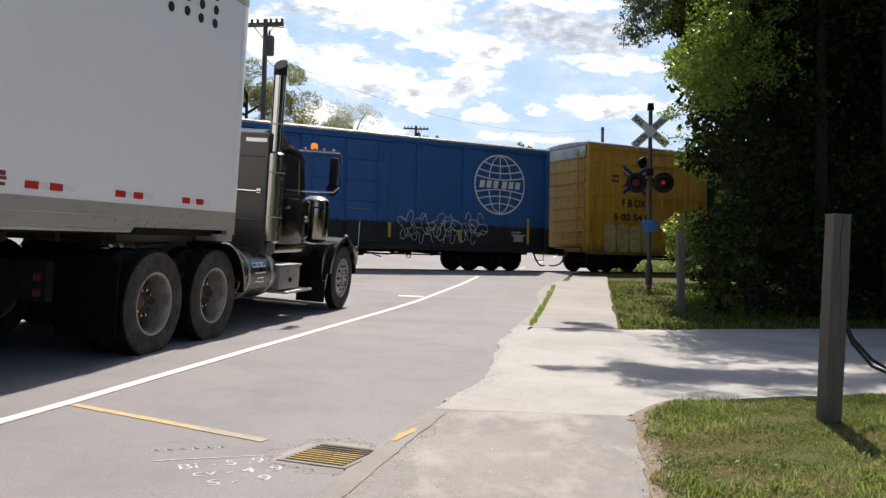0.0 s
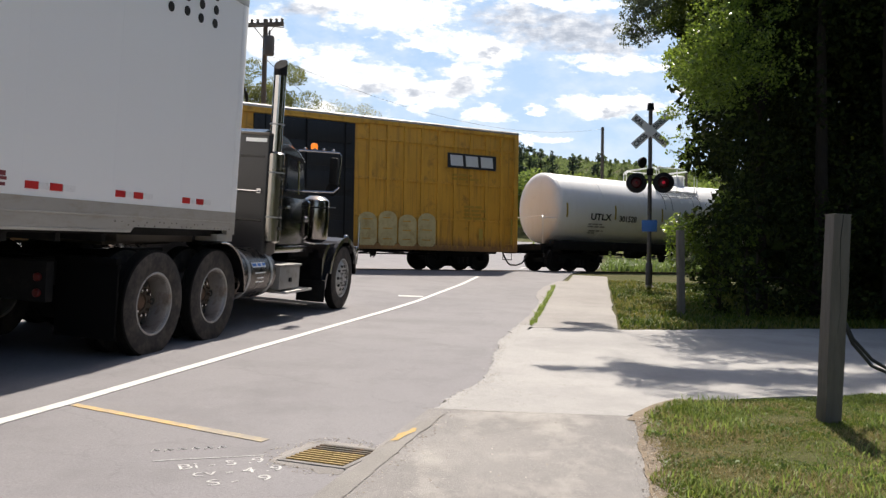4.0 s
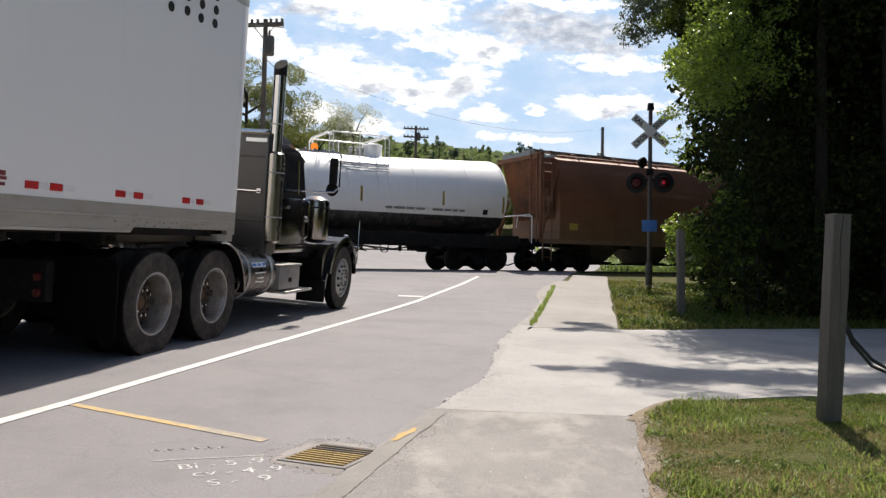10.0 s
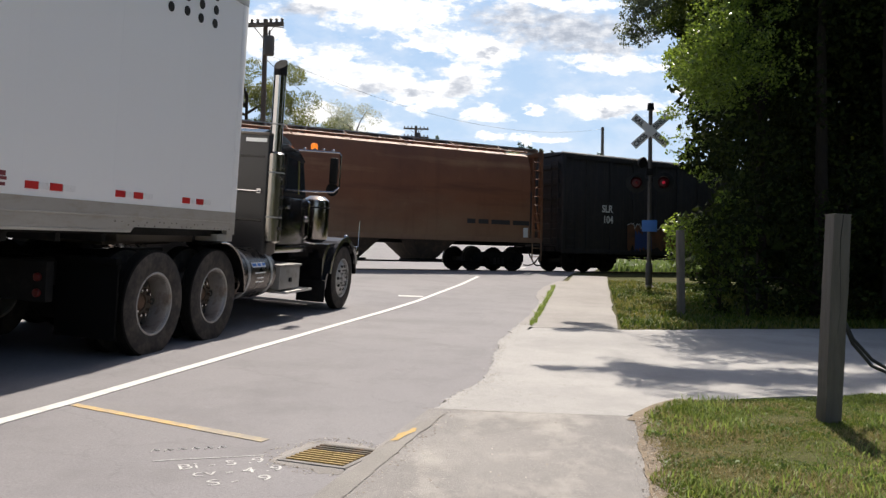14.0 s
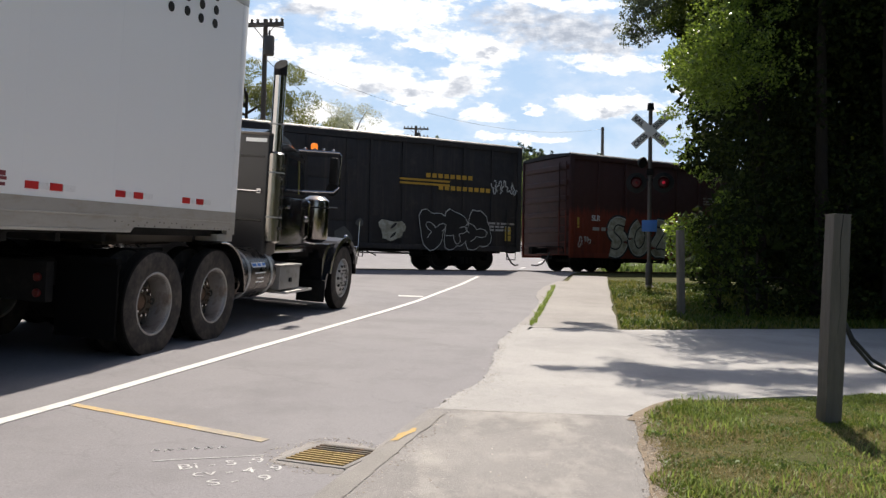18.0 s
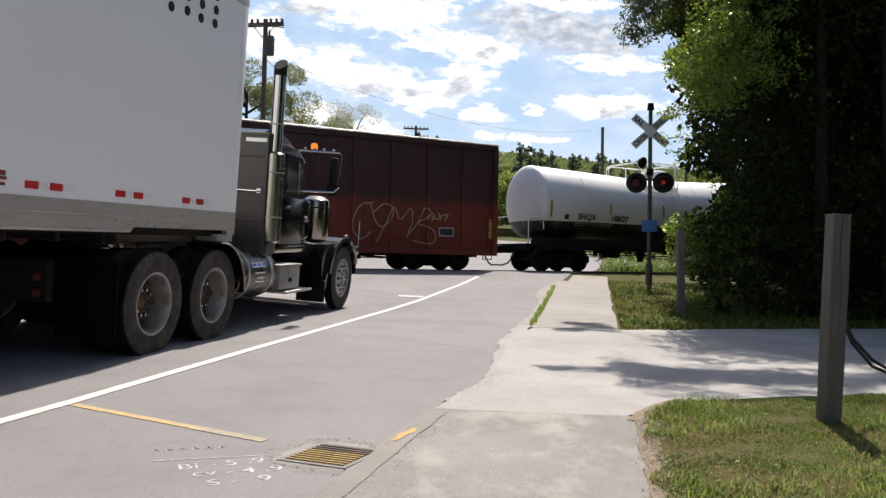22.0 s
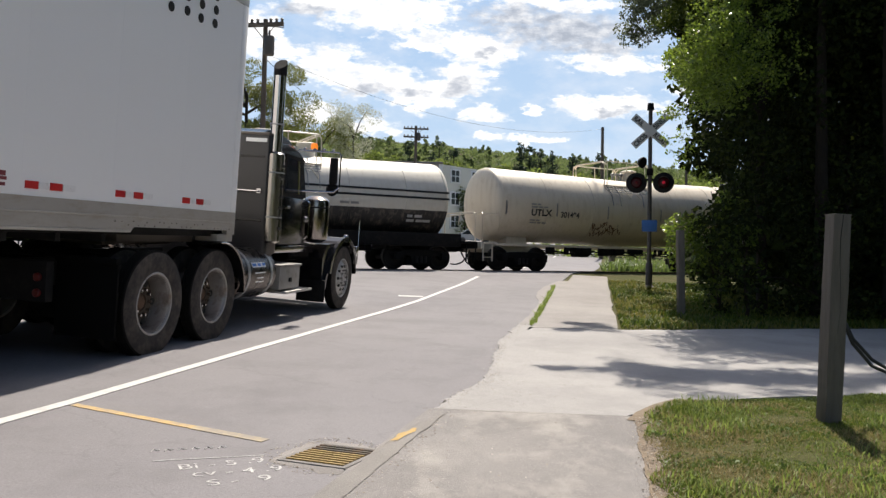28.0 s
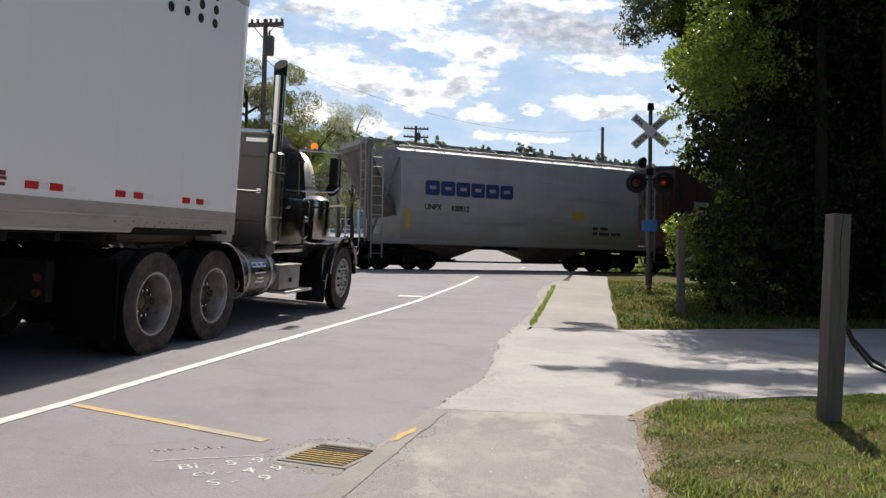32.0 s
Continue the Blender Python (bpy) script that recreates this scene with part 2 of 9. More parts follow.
M = dict(
    road=asphalt("road_asphalt", (0.188, 0.178, 0.187), (0.221, 0.21, 0.217), 0.12, 70, 0.25),
    walkway=asphalt("walkway_asphalt", (0.235, 0.217, 0.208), (0.3, 0.278, 0.263), 0.0, 90, 0.35),
    old_walk=asphalt("old_walkway_asphalt", (0.172, 0.161, 0.16), (0.265, 0.248, 0.238), 0.0, 150, 0.45, (0.37, 0.345, 0.315)),
    drive=asphalt("driveway_asphalt", (0.26, 0.249, 0.245), (0.39, 0.373, 0.36), 0.0, 110, 0.35),
    lip=asphalt("kerb_asphalt", (0.185, 0.174, 0.168), (0.25, 0.232, 0.215), 0.0, 110, 0.35),
    sand=worn("roadside_sand", (0.3, 0.262, 0.215), 0.95, var=0.4, fine=90, broad=3, bump=0.5),
    line=worn("white_road_paint", (0.52, 0.51, 0.5), 0.7, var=0.06, fine=40, broad=4, dirt=(0.3, 0.29, 0.28), dirt_amount=0.25),
    yellow_line=worn("yellow_road_paint", (0.52, 0.34, 0.12), 0.8, var=0.2, fine=30, broad=5, dirt=(0.24, 0.215, 0.19), dirt_amount=0.9),
    yellow_dab=worn("yellow_kerb_paint", (0.46, 0.28, 0.06), 0.8, var=0.35, fine=60, broad=22, dirt=(0.3, 0.25, 0.17), dirt_amount=0.7),
    yellow_faint=worn("worn_yellow_road_paint", (0.38, 0.31, 0.2), 0.85, var=0.2, fine=30, broad=5, dirt=(0.22, 0.2, 0.19), dirt_amount=0.9),
    chalk=worn("white_spray_marks", (0.56, 0.55, 0.54), 0.9, var=0.2, fine=60, broad=12, dirt=(0.25, 0.235, 0.235), dirt_amount=0.8),
    sand_edge=worn("tan_sand", (0.215, 0.165, 0.115), 0.95, var=0.45, fine=60, broad=7, bump=0.6, dirt=(0.12, 0.085, 0.055), dirt_amount=0.6),
    pebble=leafy("pale_grit", (0.12, 0.09, 0.06), (0.3, 0.25, 0.2), (0.6, 0.56, 0.5), 0.0),
    grass=meadow("dry_lawn"),
    ballast=worn("ballast_stone", (0.2, 0.185, 0.165), 0.95, var=0.45, fine=26, broad=5, bump=1.0),
    rail=worn("rail_steel", (0.16, 0.11, 0.085), 0.55, 0.6, 0.3, 20, 2),
    tie=worn("crossing_timber", (0.06, 0.05, 0.042), 0.9, var=0.3, fine=20, broad=2, bump=0.4),
    black=worn("black_underframe", (0.007, 0.0067, 0.0067), 0.8, var=0.35, fine=16, broad=2, dirt=(0.028, 0.022, 0.018), dirt_amount=0.3, spec=0.25),
    flap=plain("flap_rubber", (0.005, 0.005, 0.005), 0.95, 0.0, 0.05),
    wheel=worn("wheel_steel", (0.022, 0.018, 0.016), 0.6, 0.2, 0.3, 14, 3),
    tread=worn("polished_tread", (0.35, 0.33, 0.31), 0.3, 0.9, 0.15, 14, 3),
    shield=worn("stained_heat_shield", (0.34, 0.32, 0.3), 0.24, 1.0, 0.2, 10, 3, 0.05),
    rust_disc=worn("brown_wheel_centre", (0.085, 0.06, 0.042), 0.7, 0.2, 0.35, 14, 5, 0.2, (0.03, 0.025, 0.02), 0.5),
    rubber=worn("tyre_rubber", (0.035, 0.031, 0.029), 0.85, var=0.2, fine=22, broad=4, dirt=(0.095, 0.078, 0.066), dirt_amount=0.6, bump=0.25, spec=0.25),
    # darker than the sidewall: shade under the trailer put into the tread's colour
    tread_shaded=worn("shaded_tread_rubber", (0.009, 0.0085, 0.008), 0.95, var=0.3, fine=22, broad=4, bump=0.25, spec=0.1),
    black_paint=worn("black_truck_paint", (0.009, 0.0085, 0.009), 0.14, var=0.15, fine=4, broad=1, bump=0.0, spec=0.4),
    # truck black made paler for the light thrown back by the trailer front
    back_paint=worn("bounce_lit_black_paint", (0.019, 0.0185, 0.0215), 0.34, var=0.15, fine=5, broad=1.2, bump=0.03, spec=0.5),
    chrome=worn("chrome", (0.42, 0.41, 0.41), 0.13, 1.0, 0.08, 8, 2, 0.02),
    tank_metal=worn("dull_brown_tank_metal", (0.1, 0.083, 0.074), 0.28, 0.9, 0.2, 8, 2, 0.03, (0.07, 0.055, 0.045), 0.4),
    dark_chrome=worn("smoked_chrome", (0.33, 0.3, 0.28), 0.16, 1.0, 0.15, 8, 2, 0.02),
    rim_paint=worn("dusty_rim_paint", (0.36, 0.335, 0.31), 0.5, 0.2, 0.25, 12, 3, 0.08, (0.2, 0.14, 0.1), 0.35),
    alloy=worn("dull_alloy", (0.46, 0.45, 0.44), 0.5, 0.55, 0.2, 12, 3, 0.05, (0.12, 0.1, 0.085), 0.5),
    dusty=worn("dusty_steel", (0.11, 0.095, 0.085), 0.6, 0.4, 0.25, 12, 3, 0.1, (0.1, 0.085, 0.07), 0.5),
    box_alloy=worn("weathered_box_alloy", (0.27, 0.26, 0.25), 0.5, 0.4, 0.2, 12, 3, 0.05, (0.12, 0.1, 0.085), 0.4),
    trailer=worn("white_trailer_skin", (0.86, 0.845, 0.83), 0.5, var=0.025, fine=2, broad=0.4, bump=0.0, stretch=(1, 1, 0.6)),
    trailer_rail=worn("trailer_side_rail", (0.43, 0.4, 0.36), 0.4, 0.25, 0.15, 14, 2, 0.1, (0.35, 0.3, 0.24), 0.45, (1, 1, 3)),
    label_red=plain("dark_red_print", (0.2, 0.035, 0.04), 0.6),
    scuff=worn("scuffed_white_tape", (0.8, 0.785, 0.77), 0.5, var=0.04, fine=30, broad=12, bump=0.0, dirt=(0.52, 0.5, 0.47), dirt_amount=0.3),
    litter=worn("shaded_leaf_litter", (0.05, 0.035, 0.015), 0.9, var=0.5, fine=60, broad=24, bump=0.8, dirt=(0.2, 0.13, 0.03), dirt_amount=0.4),
    iron=worn("dark_cast_iron", (0.055, 0.045, 0.037), 0.7, 0.2, 0.4, 30, 9, 0.4, (0.15, 0.08, 0.03), 0.5),
    hub_rust=worn("rusty_hub", (0.14, 0.078, 0.045), 0.75, 0.1, 0.35, 14, 5, 0.25, (0.07, 0.045, 0.03), 0.5),
    barrel=worn("brown_rim_barrel", (0.5, 0.47, 0.44), 0.36, 0.85, 0.3, 12, 3, 0.1, (0.16, 0.11, 0.085), 0.5),
    red_tape=plain("red_reflector", (0.55, 0.03, 0.03), 0.3),
    white_tape=plain("white_reflector", (0.75, 0.75, 0.75), 0.3),
    tail_red=glow("red_tail_lamp", (1, 0.05, 0.03), 0.002, (0.08, 0.002, 0.002)),
    amber=glow("amber_beacon", (1.0, 0.25, 0.02), 0.55, (0.9, 0.25, 0.02)),
    glass=Net("dark_glass").done(0.06),
    wood_post=bark("weathered_post_wood", (0.165, 0.147, 0.128)),
    pole_wood=bark("pole_wood", (0.13, 0.105, 0.085)),
    bark=bark("tree_bark", (0.035, 0.028, 0.022)),
    wire=plain("wire_black", (0.03, 0.03, 0.03), 0.6),
    mast_steel=worn("weathered_mast_steel", (0.12, 0.108, 0.098), 0.6, 0.4, 0.25, 12, 3, 0.05, (0.1, 0.08, 0.065), 0.4),
    galvan=worn("galvanised_steel", (0.36, 0.36, 0.36), 0.45, 0.7, 0.2, 12, 3, 0.05),
    sign_white=worn("crossbuck_white", (0.72, 0.72, 0.7), 0.5, var=0.06, fine=8, broad=2, bump=0.02),
    sign_black=plain("sign_black", (0.007, 0.007, 0.007), 0.7),
    sign_blue=plain("sign_blue", (0.04, 0.17, 0.52), 0.4),
    signal_red=glow("signal_red_lens", (1.0, 0.02, 0.05), 0.003, (0.03, 0.0, 0.002)),
    signal_dim=glow("signal_red_unlit", (1.0, 0.02, 0.05), 0.014, (0.06, 0.0, 0.004)),
    signal_core=glow("signal_red_core", (1.0, 0.04, 0.1), 0.16, (0.2, 0.0, 0.01)),
    grate=worn("rusty_cast_iron", (0.24, 0.155, 0.05), 0.75, 0.1, 0.35, 40, 22, 0.4, (0.36, 0.24, 0.06), 0.45),
    pit=plain("drain_dark", (0.015, 0.014, 0.012), 0.9),
    siding=worn("grey_siding", (0.3, 0.32, 0.34), 0.7, var=0.08, fine=4, broad=0.4, bump=0.05),
    siding_pale=worn("pale_siding", (0.52, 0.54, 0.54), 0.7, var=0.06, fine=4, broad=0.4, bump=0.05),
    trim=plain("white_trim", (0.72, 0.73, 0.74), 0.5),
    shingle=worn("roof_shingle", (0.2, 0.19, 0.18), 0.9, var=0.2, fine=8, broad=1),
    # leaf_lit has sunlight put into its colour, leaf_dark the wood's shade
    leaf_lit=leafy("sunlit_leaves", (0.014, 0.04, 0.006), (0.06, 0.125, 0.012), (0.4, 0.52, 0.07), 0.55, 0.3, 0.5, (0.1, 0.6, 1.0)),
    leaf_dark=leafy("shaded_leaves", (0.008, 0.014, 0.005), (0.019, 0.031, 0.008), (0.07, 0.09, 0.02), 0.15, 0.7, 0.1),
    leaf_mid=leafy("mid_green_leaves", (0.025, 0.05, 0.008), (0.06, 0.1, 0.014), (0.15, 0.19, 0.03), 0.4, 0.5, 0.2),
    leaf_grey=leafy("grey_green_leaves", (0.055, 0.07, 0.04), (0.11, 0.13, 0.075), (0.22, 0.25, 0.15), 0.5),
    leaf_yellow=leafy("yellow_green_leaves", (0.055, 0.085, 0.02), (0.12, 0.15, 0.035), (0.26, 0.26, 0.07), 0.45),
    leaf_silver=leafy("silvery_leaves", (0.26, 0.3, 0.18), (0.4, 0.42, 0.3), (0.5, 0.5, 0.4), 0.45),
    leaf_far=leafy("far_leaves", (0.09, 0.13, 0.06), (0.135, 0.185, 0.075), (0.2, 0.245, 0.08), 0.6),
    leaf_scrub=leafy("scrub_leaves", (0.085, 0.12, 0.026), (0.14, 0.19, 0.04), (0.22, 0.27, 0.06), 0.58),
    leaf_pine=leafy("dark_pine_leaves", (0.02, 0.036, 0.022), (0.035, 0.058, 0.034), (0.07, 0.1, 0.05), 0.3),
    leaf_bush=leafy("bright_bush_leaves", (0.13, 0.2, 0.04), (0.2, 0.28, 0.055), (0.28, 0.34, 0.08), 0.5),
    blade=turf("grass_blades", (0.075, 0.115, 0.016), (0.18, 0.235, 0.03), (0.29, 0.235, 0.105), 1.6, 0.45),
    yellow_turf=turf("yellowing_grass_blades", (0.042, 0.078, 0.01), (0.115, 0.165, 0.018), (0.2, 0.185, 0.045), 0.7),
    weed=leafy("green_weeds", (0.06, 0.11, 0.02), (0.11, 0.17, 0.035), (0.17, 0.22, 0.06), 0.4),
    white_mark=plain("white_lettering", (0.66, 0.67, 0.66), 0.6),
    pale_mark=plain("faded_lettering", (0.36, 0.35, 0.34), 0.7),
    black_mark=plain("black_lettering", (0.025, 0.025, 0.028), 0.6),
    navy_mark=plain("navy_lettering", (0.03, 0.045, 0.16), 0.5),
    yellow_mark=worn("yellow_reflector_strip", (0.46, 0.33, 0.06), 0.5, var=0.15, fine=8, broad=3),
    orange_mark=worn("faded_gold_lettering", (0.5, 0.3, 0.04), 0.6, var=0.2, fine=8, broad=3),
    red_mark=plain("red_ribbon_paint", (0.5, 0.06, 0.07), 0.5),
    spray_white=plain("white_spray_paint", (0.5, 0.52, 0.52), 0.7),
    stain_olive=plain("olive_grey_spray_paint", (0.2, 0.2, 0.14), 0.7),
    spray_tan=plain("pale_tan_spray_paint", (0.4, 0.3, 0.2), 0.7),
    spray_cream=worn("cream_spray_paint", (0.62, 0.5, 0.24), 0.6, var=0.3, fine=6, broad=2, dirt=(0.4, 0.26, 0.09), dirt_amount=0.5),
    spray_grey=worn("silver_spray_paint", (0.55, 0.55, 0.48), 0.5, 0.1, 0.5, 7, 1.6, 0.05, (0.15, 0.13, 0.075), 0.75),
    spray_orange=worn("dull_orange_spray", (0.18, 0.07, 0.03), 0.6, var=0.4, fine=9, broad=1.8, dirt=(0.03, 0.025, 0.022), dirt_amount=0.7),
    dim_mark=worn("worn_grey_lettering", (0.2, 0.19, 0.18), 0.7, var=0.4, fine=12, broad=4),
    stain_grey=worn("smeared_grey_paint", (0.09, 0.09, 0.085), 0.7, var=0.4, fine=8, broad=3),
    smear=worn("dark_navy_spray_smear", (0.014, 0.011, 0.019), 0.7, var=0.4, fine=7, broad=2, dirt=(0.06, 0.014, 0.012), dirt_amount=0.6),
    spray_blue=worn("dull_blue_spray", (0.03, 0.06, 0.2), 0.6, var=0.3, fine=6, broad=1.5),
    blue_car=rail_paint("blue_car_paint", (0.018, 0.1, 0.28), (0.03, 0.05, 0.1), 0.4, (0.012, 0.012, 0.013), 1.62, ragged=0.3),
    yellow_car=rail_paint("yellow_car_paint", (0.67, 0.35, 0.043), (0.2, 0.095, 0.033), 0.75, (0.3, 0.15, 0.05), 0.98, ragged=1.0),
    yellow_end=rail_paint("grimy_yellow_end_paint", (0.5, 0.28, 0.06), (0.13, 0.08, 0.04), 0.8),
    red_end=rail_paint("grimy_red_end_paint", (0.06, 0.019, 0.014), (0.022, 0.013, 0.011), 0.8),
    black_car=rail_paint("black_car_paint", (0.021, 0.0195, 0.0205), (0.062, 0.047, 0.04), 0.7, rough=0.75),
    red_car=rail_paint("brown_red_car_paint", (0.048, 0.015, 0.012), (0.03, 0.013, 0.01), 0.8, (0.17, 0.028, 0.014), 2.35, rough=0.7, ragged=0.9),
    brown_car=grimed("rusty_brown_hopper_paint", (0.2, 0.078, 0.036), (0.3, 0.155, 0.075), (0.11, 0.036, 0.02), (0.24, 0.16, 0.1), 1.9),
    grey_car=grimed("grey_hopper_paint", (0.36, 0.365, 0.37), (0.44, 0.44, 0.43), (0.24, 0.235, 0.23), (0.2, 0.18, 0.155), 1.5, 1.2),
    white_tank=rail_paint("white_tank_paint", (0.8, 0.79, 0.78), (0.6, 0.56, 0.5), 0.3, fade=0.05, rough=0.4),
    cream_tank=rail_paint("cream_tank_paint", (0.7, 0.62, 0.5), (0.44, 0.34, 0.22), 0.5, fade=0.07, rough=0.45),
    half_tank=rail_paint("white_over_black_tank_paint", (0.8, 0.79, 0.79), (0.62, 0.58, 0.55), 0.2, (0.016, 0.016, 0.017), 1.95, 0.4, 0.05, 0.05),
    striped_tank=rail_paint("cream_over_black_tank_paint", (0.66, 0.62, 0.54), (0.48, 0.4, 0.3), 0.35, (0.016, 0.016, 0.017), 2.08, 0.45, 0.07, 0.05),
    eave=worn("glint_eave_metal", (0.34, 0.335, 0.325), 0.45, 0.2, 0.2, 10, 0.8, 0.05, (0.07, 0.06, 0.05), 0.7),
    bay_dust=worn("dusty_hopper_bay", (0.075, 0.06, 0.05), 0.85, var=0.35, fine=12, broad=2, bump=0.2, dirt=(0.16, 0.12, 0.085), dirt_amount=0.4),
    # grey darkened for the shade in the hopper's end cage, plus grime patches
    grey_end=worn("shaded_grey_end_paint", (0.17, 0.165, 0.16), 0.7, var=0.3, fine=10, broad=1.2, dirt=(0.07, 0.06, 0.05), dirt_amount=0.6),
    brown_end=worn("grimy_brown_end_paint", (0.22, 0.09, 0.038), 0.7, var=0.3, fine=10, broad=1.2, dirt=(0.05, 0.03, 0.022), dirt_amount=0.6),
    roof_metal=worn("galvanised_roof", (0.5, 0.5, 0.5), 0.4, 0.6, 0.2, 8, 1.5, 0.1, (0.2, 0.15, 0.1), 0.5),
    door_dark=rail_paint("black_door_paint", (0.009, 0.009, 0.01), (0.03, 0.026, 0.022), 0.5),
)
M["glass"].node_tree.nodes["Principled BSDF"].inputs["Base Color"].default_value = (0.02, 0.024, 0.028, 1)


# ---- mesh helpers ----
def box(bm, x0, x1, y0, y1, z0, z1, bev=0.0):
    m = Matrix.LocRotScale(((x0 + x1) / 2, (y0 + y1) / 2, (z0 + z1) / 2), None, (abs(x1 - x0), abs(y1 - y0), abs(z1 - z0)))
    made = bmesh.ops.create_cube(bm, size=1, matrix=m)["verts"]
    if bev:
        edges = list({e for v in made for e in v.link_edges})
        bmesh.ops.bevel(bm, geom=edges, offset=bev, segments=2, affect="EDGES", profile=0.6)
    return bm


def rod(bm, p, q, r0, r1=None, seg=10, cap=True):
    """A round bar from p to q."""
    p, q = Vector(p), Vector(q)
    d = q - p
    m = Matrix.Translation((p + q) / 2) @ d.to_track_quat("Z", "Y").to_matrix().to_4x4()
    bmesh.ops.create_cone(bm, cap_ends=cap, segments=seg, radius1=r0, radius2=r0 if r1 is None else r1, depth=d.length, matrix=m)
    return bm


def ball(bm, c, r, u=12, v=8, squash=(1, 1, 1)):
    bmesh.ops.create_uvsphere(bm, u_segments=u, v_segments=v, radius=r, matrix=Matrix.LocRotScale(c, None, squash))
    return bm


def lathe(bm, profile, seg=24, m=None):
    """Turns (radius, height) pairs round the z axis of m."""
    m = m or Matrix()
    rings = []
    for r, h in profile:
        if r < 1e-6:
            rings.append([bm.verts.new(m @ Vector((0, 0, h)))])
        else:
            rings.append([bm.verts.new(m @ Vector((r * math.cos(a), r * math.sin(a), h))) for a in (2 * math.pi * i / seg for i in range(seg))])
    for a, b in zip(rings, rings[1:]):
        for i in range(seg):
            j = (i + 1) % seg
            f = [a[i % len(a)], a[j % len(a)], b[j % len(b)], b[i % len(b)]]
            f = list(dict.fromkeys(f))
            if len(f) > 2:
                bm.faces.new(f)
    return bm


def prism(bm, outline, y0, y1):
    """Extrudes an (x, z) outline from y0 to y1."""
    a = [bm.verts.new((x, y0, z)) for x, z in outline]
    b = [bm.verts.new((x, y1, z)) for x, z in outline]
    bm.faces.new(a)
    bm.faces.new(b[::-1])
    for i in range(len(a)):
        j = (i + 1) % len(a)
        bm.faces.new((a[j], a[i], b[i], b[j]))
    return bm


def tube(bm, points, r, seg=7, closed=False):
    """A bent tube through points."""
    pts = [Vector(p) for p in points]
    rings = []
    for i, p in enumerate(pts):
        a = pts[i - 1] if (i or closed) else pts[i]
        b = pts[(i + 1) % len(pts)] if (i + 1 < len(pts) or closed) else pts[i]
        q = (b - a).to_track_quat("Z", "Y")
        rings.append([bm.verts.new(p + q @ Vector((r * math.cos(t), r * math.sin(t), 0))) for t in (2 * math.pi * k / seg for k in range(seg))])
    pairs = list(zip(rings, rings[1:])) + ([(rings[-1], rings[0])] if closed else [])
    for a, b in pairs:
        for i in range(seg):
            j = (i + 1) % seg
            bm.faces.new((a[i], a[j], b[j], b[i]))
    if not closed:
        bm.faces.new(rings[0][::-1])
        bm.faces.new(rings[-1])
    return bm


def mesh_of(name, bm, material, smooth=None):
    bmesh.ops.recalc_face_normals(bm, faces=bm.faces)
    me = bpy.data.meshes.new(name)
    bm.to_mesh(me)
    bm.free()
    me.materials.append(material)
    if smooth:
        me.polygons.foreach_set("use_smooth", [True] * len(me.polygons))
        me.set_sharp_from_angle(angle=radians(smooth))
    return me


def part(name, bm, material, parent, label="", smooth=35):
    me = bm if isinstance(bm, bpy.types.Mesh) else mesh_of(name, bm, material, smooth)
    ob = new(name, me)
    ob.parent = parent
    if label:
        ob["label"] = label
    return ob


def thing(name, m, label, category, group="", kind=""):
    ob = new(name)
    ob.empty_display_size = 0.2
    ob.matrix_basis = m
    return tagged(ob, label, category, group, kind)


def single(name, bm, material, label, category, kind="", smooth=35, m=None, group=""):
    ob = new(name, mesh_of(name, bm, material, smooth))
    if m is not None:
        ob.matrix_basis = m
    return tagged(ob, label, category, group, kind)


def raw(name, verts, faces, material, smooth=False):
    me = bpy.data.meshes.new(name)
    me.from_pydata(verts, [], faces)
    me.materials.append(material)
    if smooth:
        me.polygons.foreach_set("use_smooth", [True] * len(me.polygons))
    me.update()
    return me


def lettering(text, size, depth=0.006, bold=0.022):
    """Letters as a mesh in the x-z plane, facing -y, from the origin on."""
    cu = bpy.data.curves.new("letters", "FONT")
    cu.body, cu.size, cu.extrude, cu.offset = text, size, depth, size * bold
    ob = bpy.data.objects.new("letters", cu)
    scene.collection.objects.link(ob)
    bpy.context.view_layer.update()
    me = bpy.data.meshes.new_from_object(ob)
    bpy.data.objects.remove(ob)
    me.transform(pose(0, 0, 0, 90))
    return me


def write(name, text, size, at, material, parent, stretch=1.0, label=""):
    me = lettering(text, size)
    me.transform(Matrix.Translation(at) @ Matrix.Diagonal((stretch, 1, 1, 1)))
    me.materials.clear()
    me.materials.append(material)
    return part(name, me, material, parent, label)


# ---- lie of the land ----
THETA = math.atan2(2549, 1400)
SN, CS = math.sin(THETA), math.cos(THETA)
TRACK = (2.244, 30.502)
HEIGHTS = ((-600, 90), (-300, 54), (-200, 31), (-120, 12.5), (-70, 4.6), (-45, 2.4), (-20, 0.75), (-8, 0.12), (-3, 0), (2.2, 0), (4, -0.14), (7, -0.34),
           (12.7, -0.6), (17.2, -0.76), (21, -0.95), (26, -1.1), (40, -1.3), (600, -1.6))
HD, HZ = [h[0] for h in HEIGHTS], [h[1] for h in HEIGHTS]


def off_track(x, y):
    return CS * (x - TRACK[0]) - SN * (y - TRACK[1])


def land(x, y):
    """Height of the ground: it climbs to the crossing and on beyond it, and the lane tilts to its edge."""
    z = float(np.interp(off_track(x, y), HD, HZ))
    w = x - (-2.94 + 0.205 * (y - 5.3))
    if w < -0.6 and y < 24:
        z += min(0.04 * (-w - 0.6), 0.2) * min(1, (24 - y) / 7)
    return z


def beside(s, off, z):
    """A place s along the rails and off beyond their middle."""
    return (TRACK[0] + SN * s - CS * off, TRACK[1] + CS * s + SN * off, z)


